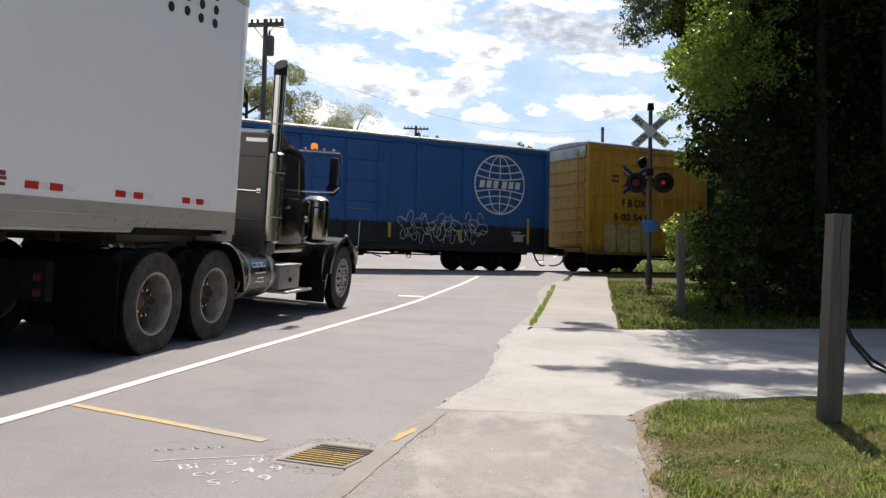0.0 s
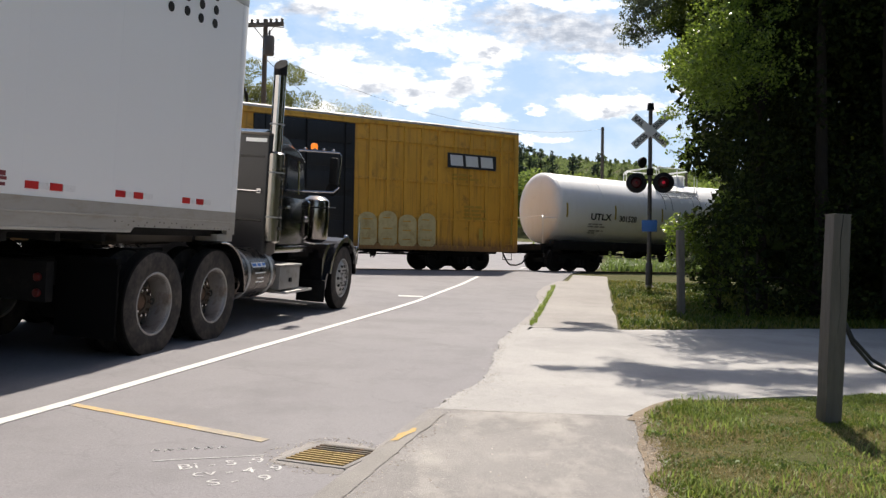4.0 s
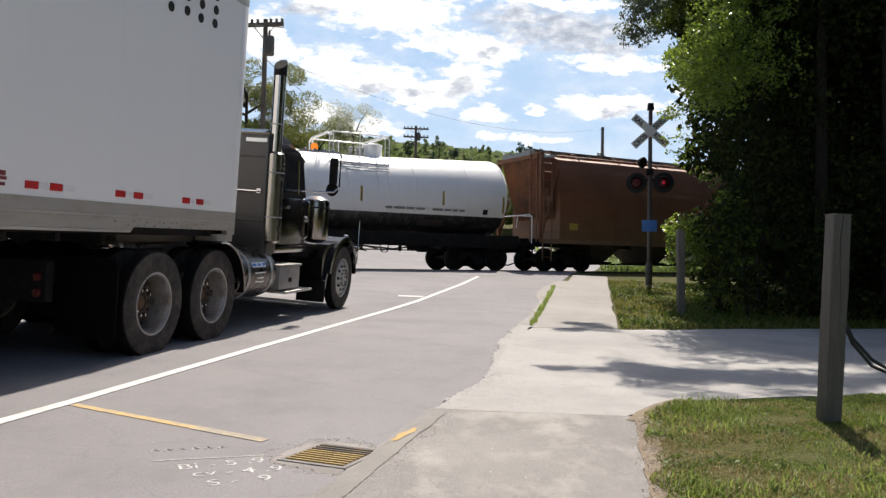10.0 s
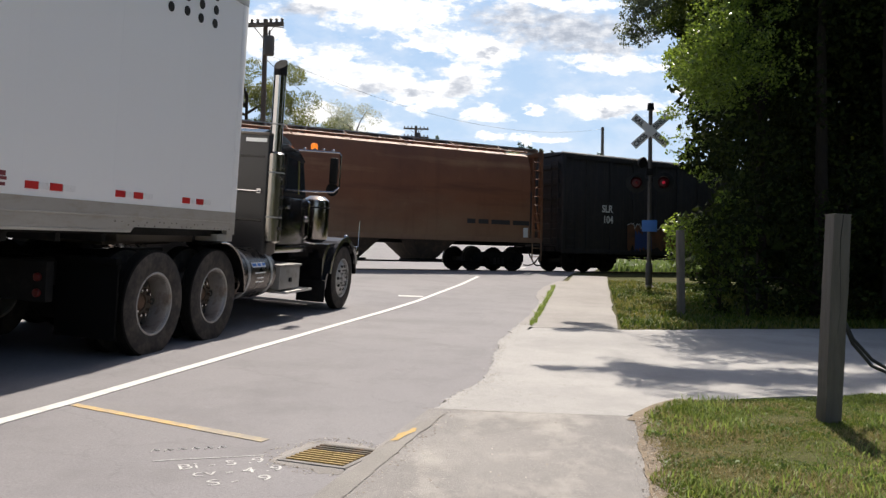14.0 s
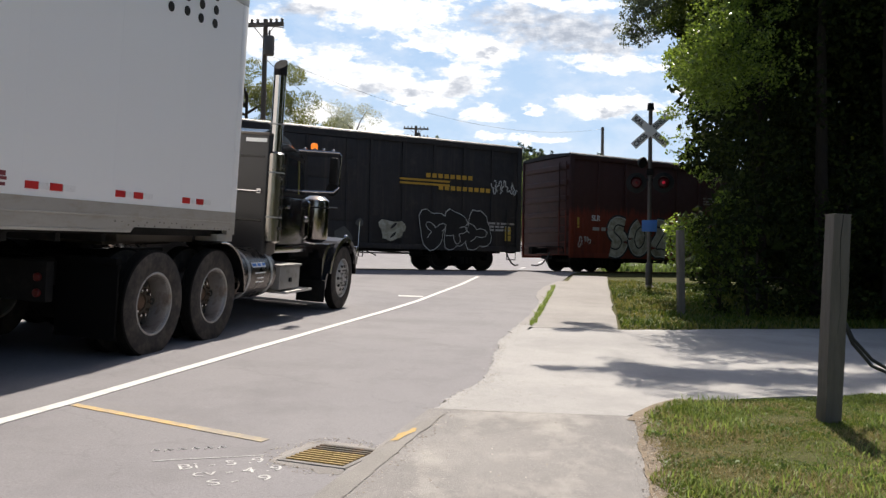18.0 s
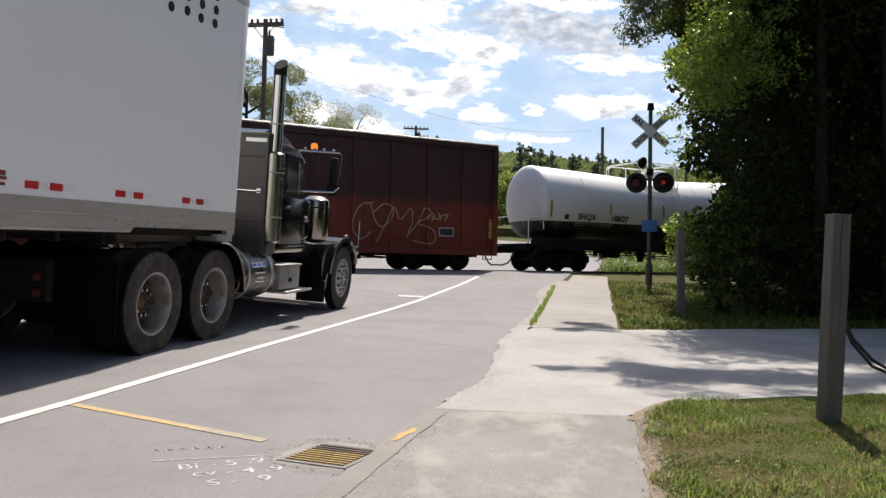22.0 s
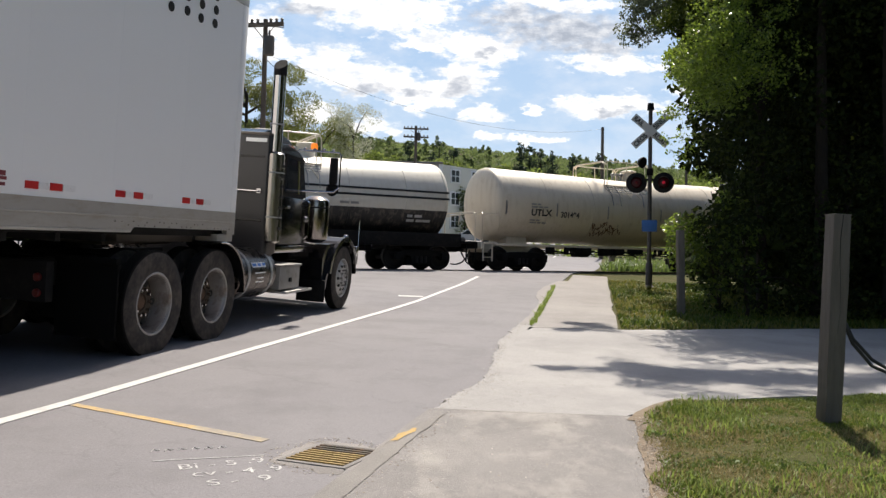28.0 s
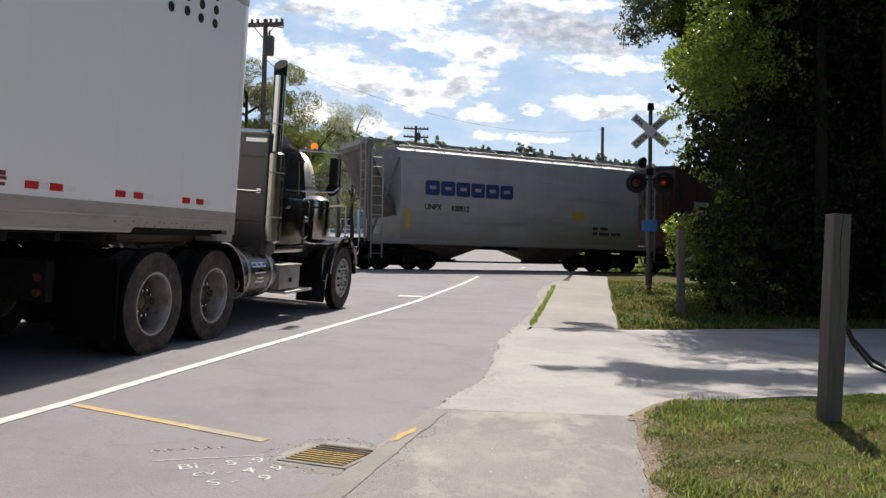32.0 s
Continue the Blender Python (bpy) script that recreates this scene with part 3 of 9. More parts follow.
def strip(name, rows, across, material, lift, label, category, skirt=0.12, kind="structure"):
    """A draped sheet between left and right edge points given in rows."""
    verts, faces = [], []
    for a, b in rows:
        for i in range(across + 1):
            t = i / across
            x, y = a[0] + (b[0] - a[0]) * t, a[1] + (b[1] - a[1]) * t
            verts.append((x, y, land(x, y) + lift))
    n, w = len(rows), across + 1
    faces = [(j * w + i, j * w + i + 1, (j + 1) * w + i + 1, (j + 1) * w + i) for j in range(n - 1) for i in range(across)]
    rim = [i for i in range(w)] + [j * w + across for j in range(1, n)] + [(n - 1) * w + i for i in range(across - 1, -1, -1)] + [j * w for j in range(n - 2, 0, -1)]
    base = len(verts)
    for k in rim:
        x, y, z = verts[k]
        verts.append((x, y, z - skirt))
    for k in range(len(rim)):
        j = (k + 1) % len(rim)
        faces.append((rim[j], rim[k], base + k, base + j))
    ob = new(name, raw(name, verts, faces, material))
    return tagged(ob, label, category, kind=kind)


def along(points, step=0.5):
    """Points put closer together along a broken line."""
    out = []
    for p, q in zip(points, points[1:]):
        n = max(1, int(math.dist(p, q) / step))
        out += [(p[0] + (q[0] - p[0]) * i / n, p[1] + (q[1] - p[1]) * i / n) for i in range(n)]
    return out + [points[-1]]


def x_at(points, y):
    return float(np.interp(y, [p[1] for p in points], [p[0] for p in points]))


def axis(near, far, step, grow=1.22):
    out, v = list(np.arange(near[0], near[1] + 1e-6, step)), step
    lo, hi = out[0], out[-1]
    while hi < far[1]:
        v *= grow
        hi += v
        out.append(hi)
    v = step
    while lo > far[0]:
        v *= grow
        lo -= v
        out.insert(0, lo)
    return out


gx, gy = axis((-2, 8), (-900, 900), 0.25, 1.1), axis((2, 9), (-600, 1000), 0.25, 1.04)
rng = np.random.default_rng(5)
WALK_R = [(-6, -30), (0.3, 0), (1.14, 4.2), (1.4, 5.5), (1.52, 6.1)]
DRIVE_LO = [(0.0, 6.1), (1.5, 6.15), (1.99, 6.82), (4.22, 7.52), (9, 9.0), (30, 15)]


def lawn_rise(x, y):
    lo = float(np.interp(x, [p[0] for p in DRIVE_LO], [p[1] for p in DRIVE_LO]))
    return 0.042 if x > x_at(WALK_R, y) + 0.05 and y < lo - 0.05 and x > 0.5 else 0.0


verts = [(x, y, land(x, y) - 0.03 + lawn_rise(x, y) + (0.006 * float(rng.normal()) if -6 < x < 16 and y < 40 else 0)) for y in gy for x in gx]
nx = len(gx)
faces = [(j * nx + i, j * nx + i + 1, (j + 1) * nx + i + 1, (j + 1) * nx + i) for j in range(len(gy) - 1) for i in range(nx - 1)]
tagged(new("ground", raw("ground", verts, faces, M["grass"], True)), "dry green and straw-coloured roadside grass ground", "ground", kind="structure")

ROAD_EDGE = [(-9, -30), (-2.0, -2), (-0.95, 2.5), (-0.62, 4.04), (-0.3, 5.32), (0, 6.4), (0.44, 7.3), (0.79, 10.16), (1.33, 12.58), (3.46, 23.62), (4.5, 28), (6.4, 34), (9.6, 48), (14.5, 72), (19, 95)]
ys = sorted(set(list(np.arange(-30, 2, 4)) + list(np.arange(2, 40, 0.5)) + list(np.arange(40, 96, 3))))
wob = np.random.default_rng(3)
rows = []
for y in ys:
    e = x_at(ROAD_EDGE, y) + (float(wob.normal()) * 0.03 if 2 < y < 24 else 0) + (0.06 if y < 6.3 else 0)
    left = -11.5 if y < 22 else -11.5 - min(33.5, (y - 22) * 2.8)
    rows.append(((left, y), (e, y)))
strip("road", rows, 36, M["road"], 0.0, "worn grey asphalt road climbing to the railway crossing", "road")

LANE = [(-4.4, -2), (-2.94, 5.3), (-2.76, 5.96), (-2.18, 8.34), (-1.49, 11.48), (-0.49, 16.14), (0.28, 20.5), (1.12, 25.06)]


def stripe(name, points, width, material, label, lift=0.006, step=0.4):
    pts = along(points, step)
    rows = []
    for i, p in enumerate(pts):
        a, b = pts[max(0, i - 1)], pts[min(len(pts) - 1, i + 1)]
        d = Vector((b[0] - a[0], b[1] - a[1])).normalized()
        nrm = Vector((-d.y, d.x)) * width / 2
        rows.append(((p[0] + nrm.x, p[1] + nrm.y), (p[0] - nrm.x, p[1] - nrm.y)))
    return strip(name, rows, 1, material, lift, label, "road marking", 0.003)


stripe("edge_line", LANE, 0.11, M["line"], "white painted edge line along the lane")
stripe("survey_line", [(-2.71, 5.86), (-1.9, 5.47), (-1.66, 5.355)], 0.07, M["yellow_line"], "faded yellow painted line across the shoulder", 0.0045)
stripe("survey_line", [(-1.67, 5.36), (-1.12, 5.1)], 0.085, M["yellow_faint"], "worn pale end of the yellow painted line", 0.0045)
stripe("stop_line", [(-0.95, 17.2), (-0.42, 17.2)], 0.28, M["line"], "short white stop line stub beside the edge line")
for y0 in (38, 47, 58):
    stripe("lane_dash", [(3.7 + (y0 - 38) * 0.22, y0), (4.3 + (y0 - 38) * 0.22, y0 + 3)], 0.14, M["line"], "white lane dash on the road beyond the crossing")

# walkway beside the road, in an old and a newer stretch, with the driveway between
rows = [((x_at(ROAD_EDGE, y) - 0.02, y), (x_at(WALK_R, y) + float(wob.normal()) * 0.025, y)) for y in np.linspace(-12, 6.17, 62)]
strip("walkway_old", rows, 6, M["old_walk"], 0.012, "old worn asphalt walkway with sandy patches", "pavement")
WALK2_R = [(2.65, 11.9), (5.27, 25.3), (5.9, 28.4)]
WALK2_L = [(1.3, 11.9), (1.5, 12.6), (3.66, 23.6), (4.6, 28.0)]
rows = [((x_at(WALK2_L, y) + 0.02, y), (x_at(WALK2_R, y) + 0.06 * noise.noise((7, y * 0.6, 2)) + float(wob.normal()) * 0.006, y)) for y in np.arange(11.9, 28.3, 0.4)]
strip("walkway_new", rows, 4, M["walkway"], 0.0095, "pale sandy asphalt walkway up to the crossing", "pavement")
DRIVE_HI = [(0.8, 11.95), (2.71, 11.96), (7.6, 13.56), (14, 15.6), (30, 21)]
rows = []
for x in list(np.arange(0.0, 10, 0.35)) + list(np.arange(10, 30, 2)):
    lo = float(np.interp(x, [p[0] for p in DRIVE_LO], [p[1] for p in DRIVE_LO]))
    hi = float(np.interp(x, [p[0] for p in DRIVE_HI], [p[1] for p in DRIVE_HI]))
    if x < 1.3:
        hi = float(np.interp(x, [-0.05, 0.25, 0.46, 0.6, 0.8, 1.3], [6.3, 6.9, 7.3, 8.6, 10.16, 11.95]))
    rows.append(((x, hi + float(wob.normal()) * 0.03), (x, lo + float(wob.normal()) * 0.03)))
strip("driveway", rows, 14, M["drive"], 0.006, "grey asphalt driveway mouth crossing the walkway", "driveway")
stripe("joint_crack", [(0.0 + 0.035 * k, 6.14 + 0.012 * noise.noise((k * 0.9, 1, 2)) + 0.008 * float(wob.normal())) for k in range(44)], 0.007, M["lip"], "thin dark joint across the walkway's end", 0.0125, 0.05)
# low broken asphalt kerb
pts = along([(-1.6, 0), (-0.95, 2.6), (-0.6, 4.04), (-0.28, 5.32), (-0.08, 6.02)], 0.1)
pts_k = pts
bm = bmesh.new()
ring = []
for i, p in enumerate(pts):
    a, b = pts[max(0, i - 1)], pts[min(len(pts) - 1, i + 1)]
    d = Vector((b[0] - a[0], b[1] - a[1])).normalized()
    nrm = Vector((d.y, -d.x))
    h = 0.034 + 0.014 * noise.noise((p[1] * 3, 0, 8)) + 0.004 * float(wob.normal())
    h *= min(1, (len(pts) - 1 - i) / 8)
    ring.append([bm.verts.new((p[0] + nrm.x * o, p[1] + nrm.y * o, land(p[0], p[1]) + hh)) for o, hh in ((-0.045 + 0.03 * noise.noise((p[1] * 4, 3, 8)), -0.02), (-0.005, h * 0.75), (0.05, h), (0.12 + 0.03 * noise.noise((p[1] * 4, 6, 8)), 0.0145))])
for a, b in zip(ring, ring[1:]):
    for i in range(3):
        bm.faces.new((a[i], a[i + 1], b[i + 1], b[i]))
dab = [[v.co + Vector((0, 0, 0.004)) for v in r[1:3]] + [r[2].co.lerp(r[3].co, 0.5) + Vector((0, 0, 0.004))] for r in ring if 5.04 < r[1].co.y < 5.58]
single("kerb", bm, M["lip"], "low broken asphalt kerb along the walkway", "kerb", "structure")
bm = bmesh.new()
torn = random.Random(4)
dab = [[bm.verts.new(c) for c in (r[0].lerp(r[1], torn.uniform(0, 0.9)), r[1], r[1].lerp(r[2], torn.uniform(0.1, 1.4)))] for r in dab]
for a, b in zip(dab, dab[1:]):
    for i in range(2):
        bm.faces.new((a[i], a[i + 1], b[i + 1], b[i]))
single("kerb_mark", bm, M["yellow_dab"], "yellow paint dab on the kerb beside the drain", "road marking", "structure")
edge = along([(-0.05, 6.1), (0.25, 6.9), (0.46, 7.3), (0.6, 8.6), (0.8, 10.16), (1.3, 12.5)], 0.06)
strip("crumbled_edge", [((p[0] - 0.06 + 0.09 * noise.noise((0, p[1] * 0.9, 5)) + 0.05 * noise.noise((0, p[1] * 5, 6)) + 0.014 * float(wob.normal()), p[1]), (p[0] + 0.14, p[1])) for p in edge], 2, M["drive"], 0.005, "crumbled pale edge between road and apron", "road edge", 0.006)
# loose gravel and litter along the lawn's edge
rows = [((x_at(WALK_R, y) - 0.03 + 0.03 * noise.noise((1, y * 2.2, 2)) + 0.004 * float(wob.normal()), y), (x_at(WALK_R, y) + 0.11 + 0.06 * noise.noise((4, y * 3, 2)) + 0.008 * float(wob.normal()), y)) for y in np.arange(1.0, 6.05, 0.05)]
strip("sandy_edge", rows, 3, M["sand_edge"], 0.0165, "ragged strip of tan sand and leaf litter along the lawn", "sand", 0.02)
stripe("sandy_corner", [(1.47, 5.98), (1.6, 6.25), (1.8, 6.54), (2.02, 6.78), (2.2, 6.84)], 0.13, M["sand_edge"], "sandy rim between driveway and lawn", 0.0185, 0.1)
gv, gf = [], []
for k in range(3700):
    y = float(wob.uniform(2.6, 6.1))
    x = x_at(WALK_R, y) + 0.06 + float(wob.normal()) * 0.06
    lift = 0.019
    if k >= 1900:
        y = float(wob.uniform(3.0, 11.5))
        x = x_at(ROAD_EDGE, y) + 0.1 + abs(float(wob.normal())) * 0.8
        lift = 0.013
    if k >= 2250:
        q = float(wob.uniform(0, 6.28))
        x, y, lift = -0.65 + math.cos(q) * float(wob.uniform(0.25, 0.42)), 4.82 + math.sin(q) * float(wob.uniform(0.28, 0.42)), 0.004
    if k >= 2600:
        p = edge[int(wob.integers(0, len(edge)))] if k < 3200 else pts_k[int(wob.integers(20, len(pts_k)))]
        x, y, lift = p[0] + (0.0 if k < 3200 else 0.13) + float(wob.normal()) * 0.045, p[1] + float(wob.uniform(-0.05, 0.05)), 0.013
    s, z = float(wob.uniform(0.003, 0.01)), land(x, y) + lift
    i = len(gv)
    gv += [(x + s * float(wob.uniform(0.5, 1.2)), y, z), (x - s * 0.6, y + s * float(wob.uniform(0.5, 1.2)), z), (x - s * 0.6, y - s * float(wob.uniform(0.5, 1.2)), z), (x, y, z + s * 0.45)]
    gf += [(i, i + 1, i + 3), (i + 1, i + 2, i + 3), (i + 2, i, i + 3)]
tagged(new("gravel_bits", raw("gravel_bits", gv, gf, M["pebble"])), "loose sandy gravel bits along the lawn edge", "gravel", kind="stuff")
strip("sand_patch", [((x_at(ROAD_EDGE, y) - 0.06 - 0.3 * max(0, math.sin(math.pi * (y - 16.5) / 8.5)) + 0.07 * noise.noise((y * 1.7, 3, 1)), y), (x_at(WALK2_L, y) + 0.06, y)) for y in np.arange(12.3, 25.0, 0.35)], 3, M["walkway"], 0.006, "sandy washed-out strip between road and walkway", "sand", 0.02)

# rails, ballast and crossing timbers
bm = bmesh.new()
for off in (-0.7525, 0.7525):
    for x0, x1, z0, z1 in ((-0.036, 0.036, -0.035, 0.02), (-0.01, 0.01, -0.12, -0.035), (-0.07, 0.07, -0.14, -0.12)):
        box(bm, -260, 260, off + x0, off + x1, z0, z1)
ANG = math.degrees(math.atan2(CS, SN))
single("rails", bm, M["rail"], "two steel rails with rusty webs and worn heads", "rails", "structure", m=pose(TRACK[0], TRACK[1], 0, 0, 0, ANG))
bm = bmesh.new()
for x0, x1 in ((-260, -24), (4.6, 260)):
    prism(bm, [(x0, -0.09), (x1, -0.09), (x1, -0.1), (x0, -0.1)], -1.5, 1.5)
    v = [bm.verts.new(p) for p in ((x0, -1.5, -0.09), (x1, -1.5, -0.09), (x1, -2.6, -0.5), (x0, -2.6, -0.5))]
    bm.faces.new(v)
single("ballast", bm, M["ballast"], "grey-brown crushed stone ballast bed under the rails", "ballast", "structure", m=pose(TRACK[0], TRACK[1], 0, 0, 0, ANG))
deck = thing("crossing_deck", pose(TRACK[0], TRACK[1], 0, 0, 0, ANG), "dark timber crossing deck between the rails", "crossing deck", kind="structure")
plank = None
for y in (-1.25, -1.0, -0.5, -0.25, 0.0, 0.25, 0.5, 1.0, 1.25):
    for x0 in range(-24, 4, 4):
        if plank is None:
            plank = mesh_of("plank", box(bmesh.new(), 0.01, 3.99, -0.115, 0.115, -0.05, 0.012, 0.008), M["tie"])
        ob = part("plank", plank, M["tie"], deck)
        ob.location = (x0, y, 0)


# ---- the freight train ----
SPEED = ((0, 4.9), (6.7, 4.83), (10, 4.85), (18, 4.97), (24, 5.0), (32, 4.92))


def gone(t):
    """Metres that the train has run t seconds after the start."""
    ts = np.linspace(0, t, 200)
    v = np.interp(ts, [p[0] for p in SPEED], [p[1] for p in SPEED])
    return float(np.sum((v[1:] + v[:-1]) / 2 * np.diff(ts)))


CARS, WHEELSETS = [], []
WHEEL_R = 0.44
SHARED = {}


def shared(key, make, material, smooth=35):
    if key not in SHARED:
        SHARED[key] = mesh_of(key, make(), material, smooth)
    return SHARED[key]


def wheelset_mesh():
    bm = bmesh.new()
    for side in (-1, 1):
        m = pose(0, 0.7 * side, 0, 90 * side * -1, 0, 0)
        lathe(bm, [(0, 0.02), (0.09, 0.03), (0.1, 0.02), (0.33, 0.015), (0.37, 0.07), (WHEEL_R, 0.07), (WHEEL_R, -0.03), (WHEEL_R + 0.025, -0.05), (WHEEL_R, -0.065), (0.36, -0.06), (0.32, -0.02), (0.1, -0.04), (0, -0.04)], 26, m)
        rod(bm, (0, 0.7 * side, 0), (0, 1.02 * side, 0), 0.08, 0.075, 12)
        for k in range(3):
            a = 2 * math.pi * k / 3
            ball(bm, (0.05 * math.cos(a), 1.03 * side, 0.05 * math.sin(a)), 0.02, 6, 4)
    rod(bm, (0, -0.7, 0), (0, 0.7, 0), 0.085, 0.085, 12)
    return bm


def side_frame(y):
    bm = bmesh.new()
    prism(bm, [(-1.12, 0.52), (-1.1, 0.62), (-0.55, 0.7), (0.55, 0.7), (1.1, 0.62), (1.12, 0.52), (1.0, 0.36), (0.78, 0.36), (0.68, 0.5), (0.42, 0.5), (0.32, 0.22), (-0.32, 0.22), (-0.42, 0.5), (-0.68, 0.5), (-0.78, 0.36), (-1.0, 0.36)], y - 0.08, y + 0.08)
    return bm


def brake_gear():
    """Beams, levers and spring plank that fill the space between a truck's wheels."""
    bm = bmesh.new()
    box(bm, -0.5, 0.5, -0.95, 0.95, 0.16, 0.44, 0.03)
    for k in (-1, 1):
        box(bm, k * 0.34 - 0.06, k * 0.34 + 0.06, -0.9, 0.9, 0.3, 0.62, 0.02)
        rod(bm, (k * 0.3, -0.98, 0.5), (k * 0.86, -1.02, 0.62), 0.04, None, 6)
        box(bm, k * 0.89 - 0.14, k * 0.89 + 0.14, -1.24, -1.02, 0.36, 0.62, 0.03)
        box(bm, k * 0.89 - 0.14, k * 0.89 + 0.14, 1.02, 1.24, 0.36, 0.62, 0.03)
    return bm


def rigging(car, h, z, seed):
    """Pipes, brackets and levers that hang along the near side of a car's floor."""
    r = random.Random(seed)
    bm = bmesh.new()
    tube(bm, [(-h + 2.6 + k * (2 * h - 5.2) / 12, -1.05 + r.uniform(-0.03, 0.03), z - 0.06 - 0.05 * (k % 3)) for k in range(13)], 0.028, 5)
    for k in range(26):
        x = r.uniform(-h + 2.7, h - 2.7)
        d = r.uniform(0.05, 0.24)
        w = r.uniform(0.02, 0.1) if k % 4 else r.uniform(0.15, 0.3)
        y = r.uniform(-1.3, -0.8)
        box(bm, x - w, x + w, y - 0.04, y + 0.04, z - d, z + 0.06, 0.008)
    for k in range(4):
        x = r.uniform(-h + 3, h - 3.5)
        rod(bm, (x, -1.1, z - 0.05), (x + r.uniform(0.4, 0.9), -0.9, z - r.uniform(0.15, 0.3)), 0.02, None, 5)
    part("brake_rigging", bm, M["black"], car, "black pipes and levers under the floor")


def bogie(car, xc, wheel=0.89):
    """A two-axle truck under a car: bolster, two side frames with springs, bearing caps and brake beam."""
    b = part("bolster", shared("bolster", lambda: box(bmesh.new(), -0.22, 0.22, -1.1, 1.1, 0.4, 0.72, 0.03), M["black"]), M["black"], car, "black cast steel truck bolster")
    b.location = (xc, 0, 0)
    for side, key in ((-1.02, "near"), (1.02, "far")):
        f = part("side_frame", shared("side_frame_" + key, lambda: side_frame(side), M["black"]), M["black"], b)
        for dx in (-0.17, 0.0, 0.17):
            s = part("spring", shared("spring", lambda: lathe(bmesh.new(), [(0.0, 0.25)] + [(0.05 + 0.018 * (i % 2), 0.25 + 0.03 * i) for i in range(9)] + [(0, 0.49)], 10), M["wheel"]), M["wheel"], b)
            s.location = (dx, side * 1.06, 0)
    part("brake_gear", shared("brake_gear", brake_gear, M["black"]), M["black"], b)
    for dx in (-wheel, wheel):
        w = part("wheelset", shared("wheelset", wheelset_mesh, M["wheel"]), M["wheel"], car, "rust-brown steel wheels on their axle")
        w.location = (xc + dx, 0, WHEEL_R + 0.02)
        WHEELSETS.append((w, xc + dx))


def coupler(car, x, way):
    """Drawbar, knuckle, cut lever and hanging brake hose at one end."""
    bm = bmesh.new()
    box(bm, x - 0.3 * way, x + 0.42 * way, -0.09, 0.09, 0.72, 0.92, 0.02)
    box(bm, x + 0.36 * way, x + 0.62 * way, -0.17, 0.1, 0.68, 0.97, 0.04)
    part("coupler", bm, M["black"], car, "rusty black knuckle coupler")
    bm = bmesh.new()
    tube(bm, [(x, -0.45, 0.75), (x + 0.1 * way, -0.45, 0.55), (x + 0.3 * way, -0.4, 0.3), (x + 0.5 * way, -0.3, 0.22), (x + 0.7 * way, -0.25, 0.24)], 0.03, 6)
    part("brake_hose", bm, M["wire"], car, "hanging black rubber brake hose")
    bm = bmesh.new()
    tube(bm, [(x + 0.05 * way, -1.45, 0.75), (x + 0.08 * way, -1.4, 0.95), (x + 0.1 * way, -0.5, 0.98), (x + 0.3 * way, 0, 0.95)], 0.018, 5)
    part("cut_lever", bm, M["black"], car)


def ladder(car, x, y, z0, z1, material, width=0.42, axis_y=False, step=0.32):
    """Rungs between two stiles, on a car's side or, with axis_y, on its end."""
    bm = bmesh.new()
    a = (0, width / 2) if axis_y else (width / 2, 0)
    for k in (-1, 1):
        box(bm, x + a[0] * k - 0.02, x + a[0] * k + 0.02, y + a[1] * k - 0.02, y + a[1] * k + 0.02, z0, z1)
    lad = part("ladder", bm, material, car)
    z = z0 + 0.15
    while z < z1:
        rung = part("rung", rod(bmesh.new(), (x - a[0], y - a[1], z), (x + a[0], y + a[1], z), 0.014, None, 6), material, lad)
        z += step


def new_car(name, s0, s1, label, category, group):
    mid = (s0 + s1) / 2
    car = thing(name, pose(*beside(mid, 0, 0), 0, 0, ANG), label, category, group)
    CARS.append((car, mid))
    return car, mid


def decal(car, name, bm, material, label=""):
    return part(name, bm, material, car, label)


def plate(bm, x0, x1, z0, z1, y, t=0.006):
    return box(bm, x0, x1, y - t, y, z0, z1)


def bars(car, x, z, lines, h, y, material, name="data_bar", gap=1.7):
    """Lines of small print that cannot be read, as broken bars."""
    r = random.Random(int(abs(x) * 100) + lines)
    bm = bmesh.new()
    for i in range(lines):
        cx = x
        for k in range(r.randint(2, 4)):
            w = h * r.uniform(1.5, 5)
            plate(bm, cx, cx + w, z - i * h * gap - h, z - i * h * gap, y)
            cx += w + h * 0.8
    part(name, bm, material, car)


def scrawl(car, x0, x1, z0, z1, y, material, seed, loops=5, r=0.018, name="graffiti", label=""):
    """Loose looping strokes of spray paint."""
    rr = random.Random(seed)
    bm = bmesh.new()
    w = (x1 - x0) / loops
    for k in range(loops):
        cx, cz = x0 + w * (k + 0.5), (z0 + z1) / 2
        a0, turn = rr.uniform(0, 6), rr.uniform(3.5, 6.0) * rr.choice((-1, 1))
        pts = []
        for i in range(16):
            a = a0 + turn * i / 15
            k1 = 0.65 + 0.35 * math.sin(i * 0.9 + seed)
            pts.append((cx + w * 0.62 * k1 * math.cos(a), y - 0.004, cz + (z1 - z0) * 0.48 * k1 * math.sin(a)))
        tube(bm, pts, r, 5)
    for v in bm.verts:
        v.co.y = y - 0.002 + (v.co.y - y + 0.004) * 0.25
    return part(name, bm, material, car, label)


